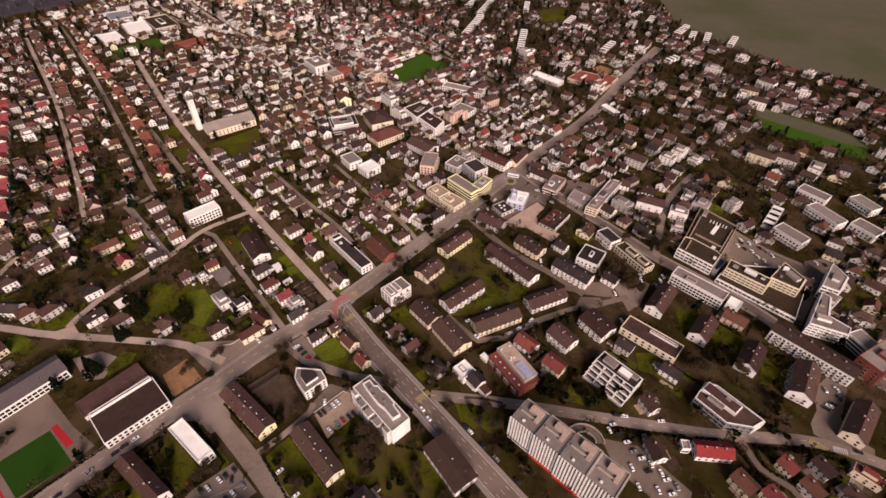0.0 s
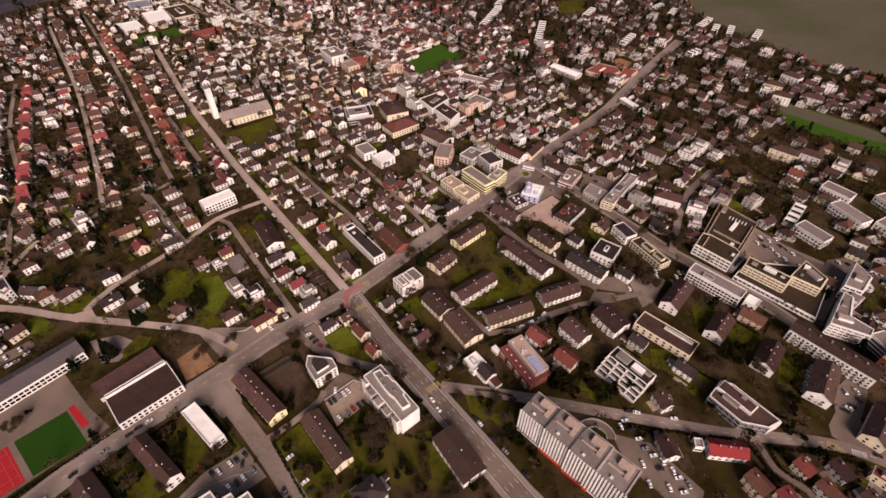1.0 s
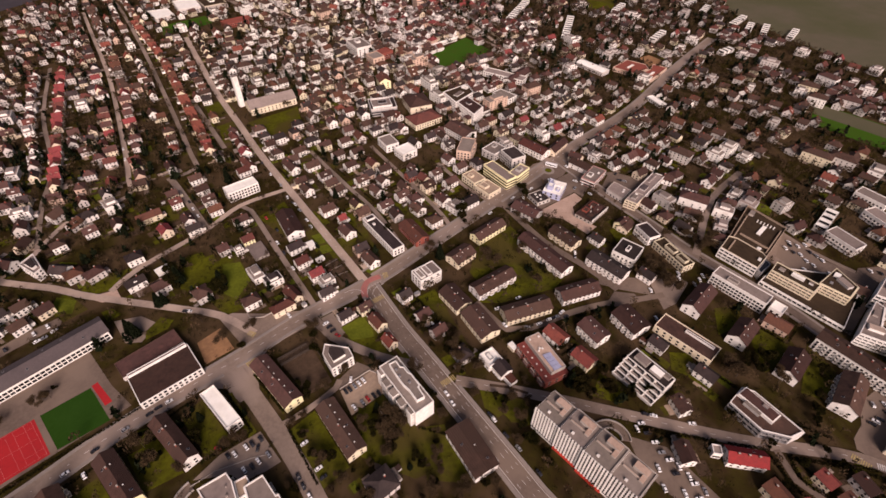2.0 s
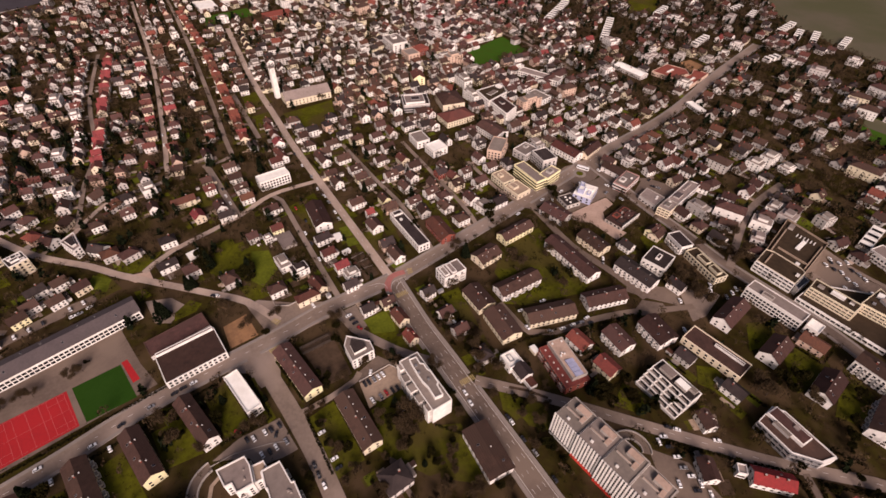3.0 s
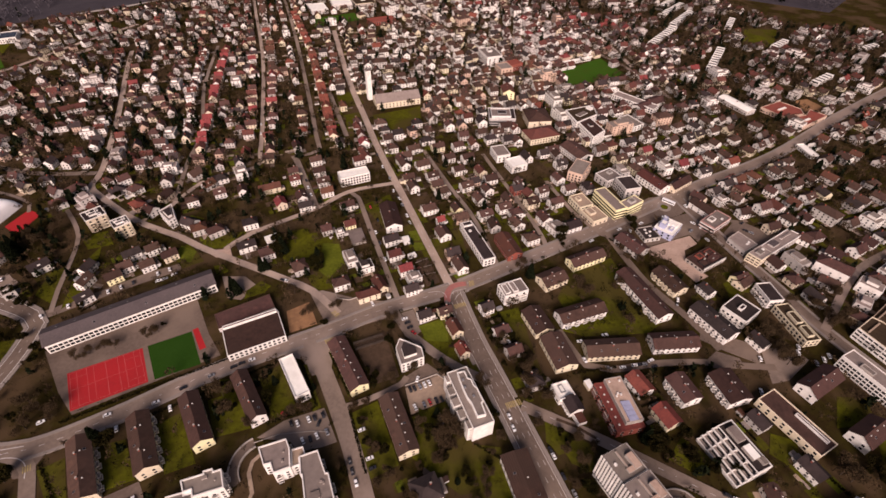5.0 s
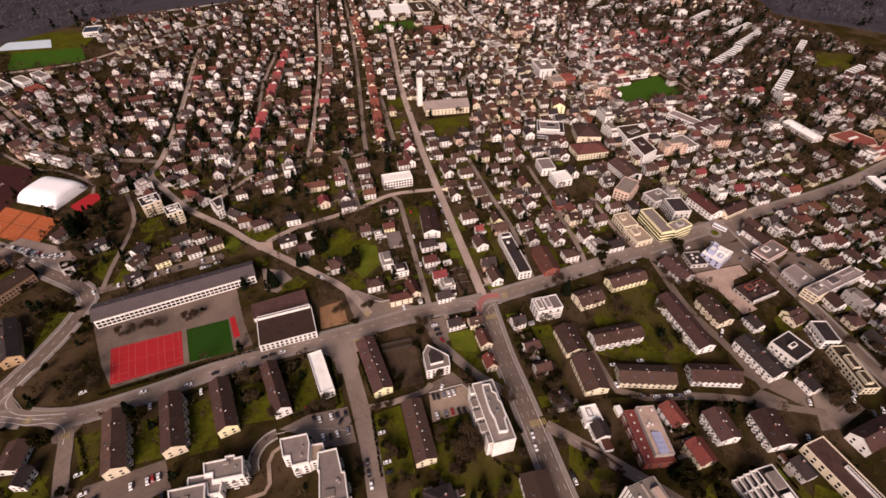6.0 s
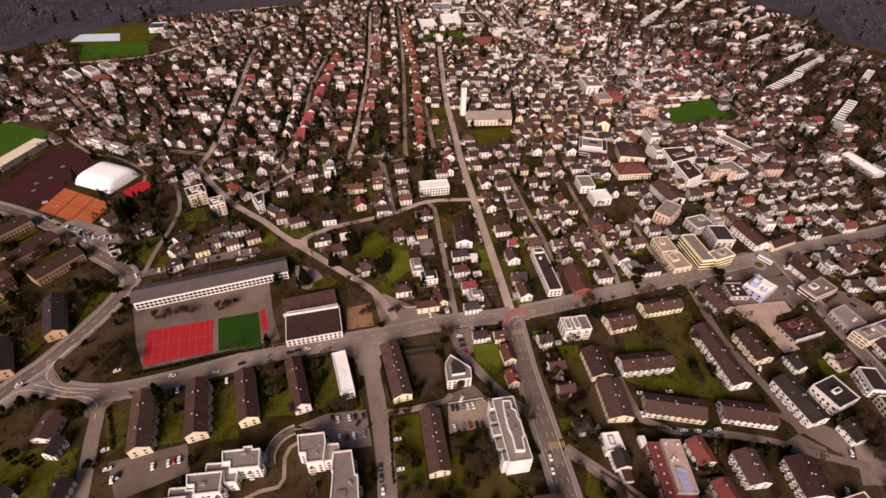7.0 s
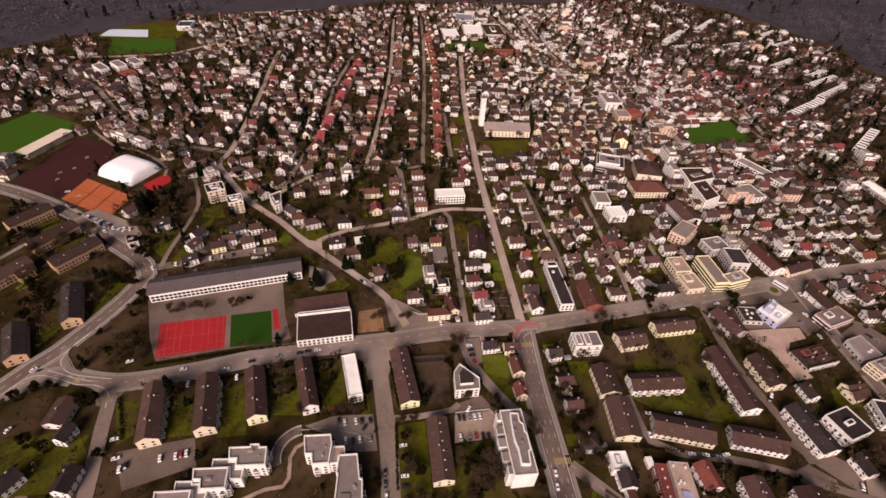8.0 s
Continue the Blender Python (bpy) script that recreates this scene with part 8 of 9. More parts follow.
tree(-219.3, 399.4, 0, 1.1)
tree(-193.9, 374.9, 2, 1.1)
tree(-210.4, 284.8, 2, 1.5)
tree(-215.9, 278.8, 2, 1.3)
for x, y, k, z in ((281.0, 117.0, 0, 1.3), (287.0, 113.0, 1, 1.2), (284.0, 122.5, 0, 1.0), (275.0, 120.0, 1, 1.1), (291.0, 119.0, 0, 0.9), (318.0, 138.0, 0, 1.1), (336.0, 128.0, 0, 1.2), (340.0, 121.0, 1, 1.0), (243.0, 211.0, 1, 0.9), (236.0, 214.0, 0, 0.9), (238.0, 228.0, 1, 0.8)):
    tree(x, y, k, z)
tree(-208.0, 294.2, 0, 1.2)
tree(-198.9, 281.5, 2, 1.3)
tree(-260.6, 273.9, 2, 1.8)
tree(-244.3, 256.7, 2, 1.6)
tree(-255.1, 249.0, 2, 1.6)
tree(-314.7, 337.1, 2, 1.4)
tree(-304.9, 343.0, 2, 1.3)
tree(-295.7, 299.1, 2, 1.4)
tree(-266.4, 305.0, 2, 1.2)
tree(-266.7, 336.6, 2, 1.0)
tree(-284.4, 312.0, 0, 1.3)
tree(-274.1, 329.4, 0, 1.2)
tree(-256.9, 344.1, 0, 1.1)
tree(-240.2, 311.3, 2, 1.0)
tree(-60.0, 194.7, 2, 1.2)
tree(-56.5, 181.9, 2, 1.3)
tree(-47.1, 175.4, 2, 1.2)
tree(-72.8, 193.0, 0, 1.3)
tree(-69.4, 182.4, 0, 1.3)
tree(-41.8, 191.8, 3, 0.7)
tree(-45.1, 200.7, 3, 0.6)
tree(-19.6, 180.3, 3, 0.5)
tree(-1.8, 201.4, 2, 0.8)
tree(-3.7, 192.5, 2, 0.8)
tree(15.5, 168.7, 2, 1.1)
tree(18.3, 174.6, 2, 1.0)
tree(14.2, 178.9, 2, 0.9)
tree(36.8, 209.4, 2, 1.1)
tree(34.1, 200.1, 2, 1.0)
tree(41.2, 214.2, 0, 1.1)
tree(59.8, 157.1, 2, 1.0)
tree(59.6, 166.8, 0, 1.0)
tree(3.0, 148.7, 2, 1.0)
tree(4.3, 135.0, 2, 1.0)
tree(8.9, 128.3, 2, 0.9)
tree(-56.1, 166.1, 0, 1.0)
tree(-36.1, 167.1, 0, 1.0)
tree(-27.5, 165.6, 0, 1.0)
tree(103.6, 175.2, 2, 1.1)
tree(114.7, 174.8, 2, 1.0)
tree(276.7, 23.4, 2, 1.5)
tree(264.1, 23.0, 2, 1.6)
tree(277.7, -10.6, 2, 1.2)
tree(265.0, -17.1, 2, 1.2)
tree(248.7, 26.8, 0, 1.6)
tree(246.4, 31.6, 0, 1.4)
tree(277.3, 102.1, 0, 1.6)
tree(277.6, 108.4, 0, 1.4)
tree(277.6, 96.4, 0, 1.4)
tree(342.7, 111.9, 0, 1.5)
tree(335.4, 111.8, 0, 1.3)
tree(267.3, 8.9, 0, 1.2)
tree(179.3, 80.4, 2, 1.5)
tree(172.2, 69.9, 2, 1.5)
tree(171.8, 65.1, 2, 1.3)
tree(155.8, 83.3, 3, 1.1)
tree(157.9, 79.0, 2, 2.0)
tree(109.5, 142.8, 0, 1.3)
tree(112.1, 103.6, 2, 0.8)
tree(112.8, 79.3, 2, 1.0)
tree(111.7, 71.2, 2, 1.0)
tree(112.1, 60.2, 2, 0.9)
tree(209.4, 193.6, 0, 1.0)
tree(185.1, 194.5, 0, 1.3)
tree(184.2, 201.8, 0, 1.2)
tree(211.3, 166.5, 2, 1.2)
tree(199.4, 158.7, 0, 1.0)
tree(144.1, 182.2, 2, 0.8)
tree(162.6, 83.1, 2, 2.0)
tree(162.3, 78.0, 2, 1.6)
tree(168.9, 106.1, 2, 1.2)
tree(109.7, 137.0, 0, 1.3)
tree(116.8, 136.8, 2, 1.3)
tree(115.6, 126.7, 0, 1.2)
tree(107.9, 149.8, 2, 1.0)
tree(102.7, 171.9, 2, 1.0)
tree(354.9, 134.2, 0, 1.4)
tree(334.1, 112.5, 0, 1.4)
tree(220.7, 15.1, 2, 1.0)
tree(267.2, -12.6, 2, 1.2)
tree(259.2, -18.9, 2, 1.0)
tree(274.5, 26.4, 2, 1.8)
tree(265.5, 27.7, 2, 1.6)
tree(297.3, -4.0, 2, 1.4)
tree(113.9, 82.9, 0, 1.0)
tree(110.6, 67.8, 2, 1.0)
tree(109.8, 55.9, 2, 1.0)
tree(49.2, 122.4, 0, 1.4)
tree(41.8, 119.9, 0, 1.3)
tree(40.7, 112.4, 2, 1.2)
tree(51.2, 99.8, 2, 1.0)
tree(198.2, 76.5, 2, 1.0)
tree(192.0, 53.8, 2, 1.4)
tree(180.2, 58.2, 2, 1.4)
tree(161.8, 70.6, 2, 1.2)
tree(77.9, 218.0, 2, 0.7)
tree(150.6, 237.2, 0, 1.0)
tree(113.6, 158.5, 2, 1.0)
tree(106.7, 147.5, 2, 1.0)
tree(117.8, 154.5, 0, 1.0)
tree(-269.2, 283.0, 2, 1.4)
tree(-255.2, 270.9, 2, 1.4)
tree(-264.6, 259.9, 2, 1.4)
tree(-227.5, 185.0, 2, 1.2)
tree(-219.9, 188.6, 2, 1.2)
tree(-212.2, 192.3, 2, 1.1)
tree(-164.7, 146.7, 2, 1.0)
tree(-205.4, 155.3, 2, 1.4)
tree(-194.7, 151.5, 2, 1.2)
tree(-38.0, 297.7, 3, 0.9)
tree(-122.3, 446.2, 3, 0.8)
tree(-164.2, 445.7, 2, 1.4)
tree(-156.1, 434.9, 2, 1.2)
spots = []
for i in range(42000):
    x, y = (rng.uniform(430, 960), rng.uniform(60, 1200)) if i % 3 == 0 else (rng.uniform(-640, 960), rng.uniform(-150, 1240))
    dark = i % 36 == 1
    if dark:
        x, y = rng.uniform(-340, 60), rng.uniform(320, 640)
    if not inside(x, y, TOWN) or near(x, y, 0.7) or not free(x, y, 0.6):
        continue
    spots.append((x, y, rng.choices((0, 1, 2, 3, 4), (1, 1, 5, 2, 1) if dark else (3, 3, 3.6, 0.8, 3))[0], rng.uniform(0.5, 1.05) * (1.3 if y > 430 else 1.0)))
    put(x, y, 0.8)
spots.sort(key=lambda p: (p[0] - 60) ** 2 + (p[1] - 120) ** 2)
for x, y, which, size in spots[:100]:
    tree(x, y, which, size)


def tree_mass(name, label, places, clumps, keys):
    """Many small trees in one mesh for each material."""
    for kind, key in keys:
        mine = [(x, y, s) for x, y, k, s in places if k == kind]
        if not mine:
            continue
        c, u, v = crown_points(clumps * 8, kind, 91)
        g = np.random.RandomState(5)
        height = {"bare": 10.0, "bush": 6.0, "conifer": 13.0}[kind]
        cs, us, vs = [], [], []
        for x, y, s in mine:
            pick = g.randint(0, clumps * 8, clumps)
            a = g.rand() * 6.28
            rot = np.array(((math.cos(a), -math.sin(a), 0), (math.sin(a), math.cos(a), 0), (0, 0, 1)))
            stem = np.array([(x, y, 0.25 * height * s)] * 2)
            cs.append(stem)
            us.append(np.array([(0.02, 0, 0), (0, 0.02, 0)]) * height * s)
            vs.append(np.array([(0, 0, 0.25)] * 2) * height * s)
            cs.append(c[pick] @ rot.T * height * s + np.array((x, y, 0)))
            us.append(u[pick] @ rot.T * height * s * 2.1)
            vs.append(v[pick] @ rot.T * height * s * (3.6 if kind == "bare" else 2.1))
        ob = new(name, quads(name, np.concatenate(cs), np.concatenate(us), np.concatenate(vs), key))
        tagged(ob, label, "trees", kind="stuff")


kinds = ("bare", "bare", "bush", "conifer", "bare")
tree_mass("garden_trees", "leafless trees and shrubs filling the gardens of the town", [(x, y, kinds[k], s) for x, y, k, s in spots[100:]], 38, (("bare", "twig"), ("bush", "shrub"), ("conifer", "needle")))


def hedge(pts, h=1.4, half=0.7, pairs=False):
    """A clipped hedge of small leaf clumps along a line."""
    g = np.random.RandomState(len(pts))
    cs = []
    for (x0, y0), (x1, y1) in (pts if pairs else zip(pts, pts[1:])):
        l = math.hypot(x1 - x0, y1 - y0)
        n = int(l * 9)
        t = g.rand(n)
        a, c = g.uniform(-half, half, n), g.uniform(0.05, h, n)
        cs.append(np.stack([x0 + (x1 - x0) * t - (y1 - y0) / l * a, y0 + (y1 - y0) * t + (x1 - x0) / l * a, c], 1))
    cs = np.concatenate(cs)
    u = g.normal(size=cs.shape)
    u /= np.linalg.norm(u, axis=1)[:, None]
    v = np.cross(u, g.normal(size=cs.shape))
    v /= np.linalg.norm(v, axis=1)[:, None]
    ob = new("hedge", quads("hedge", cs, u * 0.42, v * 0.3, "shrub"))
    tagged(ob, "dark clipped hedge along a garden edge", "hedge", kind="stuff")


hedge([(-163.8, 205.7), (-107.7, 215.0), (-36.5, 224.7)])
hedge([(236.6, 242.1), (247.9, 214.8)])
hedge([(-74.0, 201.8), (-39.7, 207.4)])
hedge([(-169.0, 182.5), (-156.5, 154.6)])
hedge([(-114.9, 193.8), (-82.6, 199.0)])
hedge([(-49.7, 165.7), (-20.9, 166.7)])
hedge([(114.6, 199.3), (116.7, 154.4)])
hedge([(197.8, 120.0), (225.4, 113.6)])
hedge([(168.7, 131.7), (139.1, 136.7)])
hedge([(74.7, 99.0), (61.4, 114.3)])
hedge([(174.0, 35.9), (183.3, 14.6)])
hedge([(221.4, 6.7), (236.0, -14.7)])
hedge([(-1.7, 157.2), (-0.9, 117.9)])
hedge([(-24.5, 204.5), (-19.9, 167.1)])
hedge([(-5.6, 203.8), (0.1, 168.5)])
hedge([(36.4, 202.2), (35.4, 175.9)])
hedge([(121.9, 78.4), (121.0, 52.6)])
hedge([(217.4, -13.3), (210.9, -31.4)])
hedge([(227.1, -25.6), (224.7, -42.7)])
hedge([(203.9, 4.5), (220.1, -12.0)])
hedge([(239.8, -31.6), (259.2, -54.1)])
hedge([(236.7, 47.9), (241.3, 21.5)])
hedge([(248.1, -12.6), (256.9, -29.4)])
hedge([(-326.4, 389.9), (-277.8, 357.6)])
hedge([(-311.8, 337.1), (-292.7, 360.1)])

hedge_lots = []
for x, y, ang, L, W, h, rise, roof, wall, kind in LOTS[:520]:
    m = pose(x, y, 0, 0, 0, ang)
    for k in range(2):
        s, d = rng.choice((-1, 1)), rng.uniform(3.0, 5.0)
        if rng.random() < 0.5:
            p, q = m @ Vector((-L / 2 - 2, s * (W / 2 + d), 0)), m @ Vector((L / 2 + 2, s * (W / 2 + d), 0))
        else:
            p, q = m @ Vector((s * (L / 2 + d), -W / 2 - 2, 0)), m @ Vector((s * (L / 2 + d), W / 2 + 2, 0))
        if all(free(p.x + (q.x - p.x) * t, p.y + (q.y - p.y) * t, 0.8) and not near(p.x + (q.x - p.x) * t, p.y + (q.y - p.y) * t, 0.3) for t in (0, 0.5, 1)):
            hedge_lots += [((p.x, p.y), (q.x, q.y))]
hedge(hedge_lots, 1.3, 0.5, True)

# ---- low shrubs and rough growth in the gardens ----
shrub_spots = []
for i in range(40000):
    if i < 21000:
        x, y = rng.uniform(-330, 360), rng.uniform(-120, 420)
    else:
        x, y = rng.uniform(-600, 900), rng.uniform(0, 1100)
    if inside(x, y, TOWN) and not near(x, y, 0.2) and free(x, y, 0.4):
        shrub_spots.append((x, y, "bush", rng.uniform(0.12, 0.36) if rng.random() < 0.78 else rng.uniform(0.4, 0.8)))
tree_mass("garden_shrubs", "low dark shrubs and rough winter growth in gardens", shrub_spots, 16, (("bush", "shrub"),))

# ---- the woods beyond the town ----
WOODS = [[(-1700, 400), (-640, 660), (-576, 790), (-477, 885), (-379, 990), (-154, 1060), (1, 1150), (330, 1180), (600, 1270), (760, 1190), (825, 1015), (868, 910), (825, 800), (960, 640), (1500, 900), (2400, 1600), (1500, 2600), (-1400, 2400)]]
area("woodland_floor", "dark leaf-covered woodland floor", "hazed_wood_floor", WOODS[0], taken=False)
wood_spots = []
for i in range(26000):
    x, y = rng.uniform(-1500, 2000), rng.uniform(420, 2300)
    d = math.hypot(x, y)
    if d < 1750 and any(inside(x, y, p) for p in WOODS) and not any(inside(x, y, p) for p in TAKEN_POLYS) and not (-540 < x < -320 and 750 < y < 925) and not (-330 < x < -60 and y > 1010):
        wood_spots.append((x, y, "bare" if rng.random() < 0.97 else "conifer", rng.uniform(1.2, 2.0)))
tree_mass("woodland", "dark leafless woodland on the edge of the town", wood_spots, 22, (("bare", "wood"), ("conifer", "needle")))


hedge([(226.8, -20.0), (220.4, -26.4), (218.2, -33.3), (220.6, -41.7), (222.5, -50.1)], 1.8, 1.0)
hedge([(229.6, -24.4), (247.0, -43.4), (258.6, -60.0)], 1.6, 1.0)
hedge([(218.5, -16.4), (212.6, -25.3), (211.4, -33.1), (213.4, -43.3)], 1.8, 1.0)
hedge([(168.0, 41.5), (180.0, 28.0), (196.0, 12.0)], 1.8, 1.0)
hedge([(244.6, -18.5), (246.4, 2.0), (245.4, 16.0)], 2.0, 1.2)


# ---- vehicles ----
def car_parts(colour):
    key = "car_" + colour
    body = Build()
    side = [(-2.15, 0.32), (2.15, 0.32), (2.2, 0.62), (2.05, 0.82), (0.95, 0.93), (-1.95, 0.95), (-2.2, 0.75)]
    w = 0.88
    k = len(side)
    body.solid([(x, s * w, z) for s in (-1, 1) for x, z in side], [tuple(range(k)), tuple(range(2 * k - 1, k - 1, -1))] + [(i, k + i, k + (i + 1) % k, (i + 1) % k) for i in range(k)], key)
    cab = Build()
    lo, hi = ((-1.85, 0.95), (0.95, 0.93)), ((-1.35, 1.45), (0.25, 1.45))
    p = [(lo[0][0], -0.82, lo[0][1]), (lo[1][0], -0.82, lo[1][1]), (lo[1][0], 0.82, lo[1][1]), (lo[0][0], 0.82, lo[0][1]), (hi[0][0], -0.68, hi[0][1]), (hi[1][0], -0.68, hi[1][1]), (hi[1][0], 0.68, hi[1][1]), (hi[0][0], 0.68, hi[0][1])]
    cab.solid(p, [(0, 1, 5, 4), (1, 2, 6, 5), (2, 3, 7, 6), (3, 0, 4, 7)], "glass")
    top = Build()
    top.box(hi[0][0], hi[1][0], -0.69, 0.69, 1.44, 1.50, key)
    wheel = Build()
    n = 10
    ring = [(0.32 * math.cos(i * 2 * math.pi / n), 0.32 * math.sin(i * 2 * math.pi / n)) for i in range(n)]
    wheel.solid([(a, s * 0.1, b) for s in (-1, 1) for a, b in ring], [tuple(range(n)), tuple(range(2 * n - 1, n - 1, -1))] + [(i, n + i, n + (i + 1) % n, (i + 1) % n) for i in range(n)], "tyre")
    for dx in (-1.3, 1.35):
        for dy in (-0.8, 0.8):
            body.join(wheel, pose(dx, dy, 0.32))
    return body.mesh("body"), cab.mesh("cabin_glass"), top.mesh("roof_panel"), wheel.mesh("wheel")


CARS, PARKED = {}, []


def car(x, y, ang, colour):
    words = {"white": "white hatchback parked or driving on asphalt", "dark": "dark hatchback parked or driving on asphalt", "silver": "silver hatchback parked or driving on asphalt", "red": "red hatchback parked or driving on asphalt"}
    if any(math.hypot(x - px, y - py) < 2.5 for px, py in PARKED):
        return None
    PARKED.append((x, y))
    gap, head = road_gap(x, y)
    if gap < -0.6:
        ang = math.degrees(head)
    m = pose(x, y, LAYER[0] + 0.05, 0, 0, ang)
    if colour in CARS:
        return copy_thing(CARS[colour], m)
    root = thing("car", words[colour], "car", m, "cars in the streets")
    body, cab, top, wheel = car_parts(colour)
    part("body", body, root)
    part("cabin_glass", cab, root, "dark car glass")
    part("roof_panel", top, root)
    CARS[colour] = root


car(-131.7, 190.6, 100, "white")
car(-103.1, 194.5, 100, "white")
car(-101.1, 194.9, 100, "white")
car(-137.9, 202.0, 12, "white")
car(-96.2, 206.6, 12, "dark")
car(-79.7, 210.2, 12, "silver")
car(-111.4, 201.4, 12, "white")
car(-66.0, 212.5, 12, "dark")
car(-32.3, 159.7, 100, "white")
car(-25.7, 160.1, 100, "white")
car(-22.3, 159.9, 100, "dark")
car(-17.2, 160.1, 100, "dark")
car(-35.8, 160.9, 100, "dark")
car(-30.8, 148.1, 100, "white")
car(-22.7, 148.4, 100, "white")
car(-26.6, 147.6, 100, "dark")
car(-16.8, 148.8, 100, "silver")
car(-7.7, 127.7, 92, "dark")
car(-7.6, 121.5, 92, "dark")
car(-6.9, 114.9, 92, "white")
car(2.5, 143.4, 5, "white")
car(2.5, 141.7, 5, "dark")
car(3.2, 125.6, 5, "white")
car(2.9, 123.4, 5, "white")
car(3.4, 119.7, 5, "dark")
car(36.9, 159.5, 95, "dark")
car(39.7, 159.4, 95, "dark")
car(43.2, 159.6, 95, "silver")
car(46.4, 159.8, 95, "white")
car(49.6, 160.1, 95, "white")
car(36.3, 147.0, 95, "white")
car(42.0, 146.7, 95, "silver")
car(45.8, 147.3, 95, "red")
car(49.9, 147.1, 95, "dark")
car(53.3, 146.9, 95, "dark")
car(-131.8, 142.4, 105, "white")
car(-123.8, 143.3, 105, "white")
car(-121.3, 144.1, 105, "red")
car(-118.5, 144.6, 105, "white")
car(-114.7, 133.3, 105, "dark")
car(-151.0, 137.1, 105, "white")
car(-148.6, 139.1, 105, "dark")
car(-146.9, 139.3, 105, "dark")
car(-155.4, 143.6, 15, "white")
car(-160.7, 155.1, 15, "white")
car(-183.9, 161.0, 140, "white")
car(-221.3, 163.4, 70, "white")
car(87.8, 122.8, 92, "white")
car(86.9, 115.3, 92, "white")
car(221.1, 244.3, 10, "white")
car(252.0, 249.5, 10, "white")
car(260.0, 245.0, 60, "white")
car(277.6, 242.7, 50, "dark")
car(276.3, 244.6, 50, "white")
car(152.0, 142.9, 140, "white")
car(155.0, 170.4, 10, "white")
car(163.9, 132.7, 170, "silver")
car(172.8, 129.8, 170, "white")
car(175.2, 129.6, 170, "white")
car(181.1, 128.7, 170, "white")
car(184.8, 127.8, 170, "dark")
car(187.4, 127.3, 170, "silver")
car(157.2, 157.2, 165, "white")
car(176.4, 156.3, 170, "white")
car(246.2, 166.5, 50, "white")
car(242.9, 163.2, 50, "dark")
car(315.0, 214.1, 90, "white")
car(341.4, 209.5, 60, "white")
car(-305.7, 407.3, 40, "white")
car(-295.8, 384.4, 40, "white")
car(-290.2, 381.8, 40, "dark")
car(-247.7, 347.0, 40, "white")
car(-259.8, 359.0, 110, "white")
car(-255.0, 356.5, 110, "dark")
car(-251.1, 354.9, 110, "white")
car(-247.2, 353.3, 110, "silver")
car(-242.8, 351.6, 110, "white")
car(-233.3, 350.8, 110, "white")
car(-228.4, 349.9, 110, "white")
car(-116.6, 310.6, 15, "white")
car(-112.3, 311.2, 15, "silver")
car(-106.0, 314.0, 15, "white")
car(84.2, 352.4, 95, "white")
car(84.2, 342.3, 95, "silver")
car(83.8, 326.3, 95, "white")
car(83.2, 316.3, 95, "white")
car(31.1, 236.1, 95, "white")
car(29.1, 236.2, 95, "white")
car(57.9, 328.1, 90, "dark")
car(56.0, 348.4, 90, "red")
car(-26.0, 280.1, 130, "white")
car(-28.3, 281.4, 130, "dark")
car(86.0, 114.8, 90, "dark")
car(101.1, 96.4, 90, "dark")
car(101.2, 93.0, 90, "white")
car(100.8, 81.1, 90, "dark")
car(99.7, 83.3, 90, "silver")
car(101.8, 71.2, 90, "silver")
car(101.8, 54.4, 90, "dark")
car(182.1, 39.7, 140, "white")
car(178.7, 43.5, 140, "dark")
car(196.9, 23.3, 140, "white")
car(167.1, 40.1, 60, "white")
car(158.4, 18.2, 60, "white")
car(168.7, 12.3, 60, "white")
car(152.2, 9.5, 60, "white")
car(168.7, 5.7, 60, "white")
car(175.7, 19.5, 60, "dark")
car(173.6, 12.5, 60, "red")
car(168.9, -4.1, 60, "silver")
car(159.1, 1.5, 60, "white")
car(149.3, 18.7, 60, "white")
car(396.6, 61.0, 60, "white")
car(393.3, 54.6, 60, "white")
car(405.9, 58.1, 60, "dark")
car(392.9, 48.8, 60, "white")
car(400.5, 71.8, 60, "dark")
car(383.5, 40.9, 60, "red")
car(403.4, 74.2, 60, "white")
car(309.6, 92.1, 60, "white")
car(303.8, 91.1, 60, "white")
car(296.6, 90.6, 60, "silver")
car(193.5, 128.4, 5, "white")
car(174.4, 129.9, 5, "silver")
car(192.9, 123.5, 5, "dark")
car(-39.2, 168.4, 130, "red")
car(-27.0, 159.2, 60, "white")
car(-20.4, 155.7, 60, "dark")
car(1.8, 142.4, 60, "white")
car(43.4, 165.2, 60, "white")
car(-54.6, 214.4, 30, "white")
car(-60.9, 213.8, 30, "dark")
car(172.0, 40.8, 150, "white")
car(170.1, 34.9, 150, "dark")
car(169.3, 28.7, 150, "white")
car(167.4, 22.8, 150, "silver")
car(167.5, 17.5, 150, "white")
car(164.0, 10.7, 150, "dark")
car(167.8, 1.5, 150, "white")
car(163.3, -4.7, 150, "white")
car(394.1, 72.2, 60, "white")
car(394.8, 66.1, 60, "dark")
car(404.8, 67.4, 60, "white")
car(411.4, 65.0, 60, "white")
car(405.8, 52.7, 60, "silver")
car(404.5, 47.4, 60, "white")
car(383.9, 45.7, 60, "dark")
car(382.1, 50.5, 60, "white")
car(394.3, 36.5, 60, "white")
car(49.4, 214.8, 5, "white")
car(50.2, 210.8, 5, "dark")
car(50.8, 206.4, 5, "dark")
car(51.7, 201.1, 5, "red")
car(306.1, -37.3, 60, "white")
car(82.4, 365.6, 80, "white")
car(83.3, 356.8, 80, "dark")
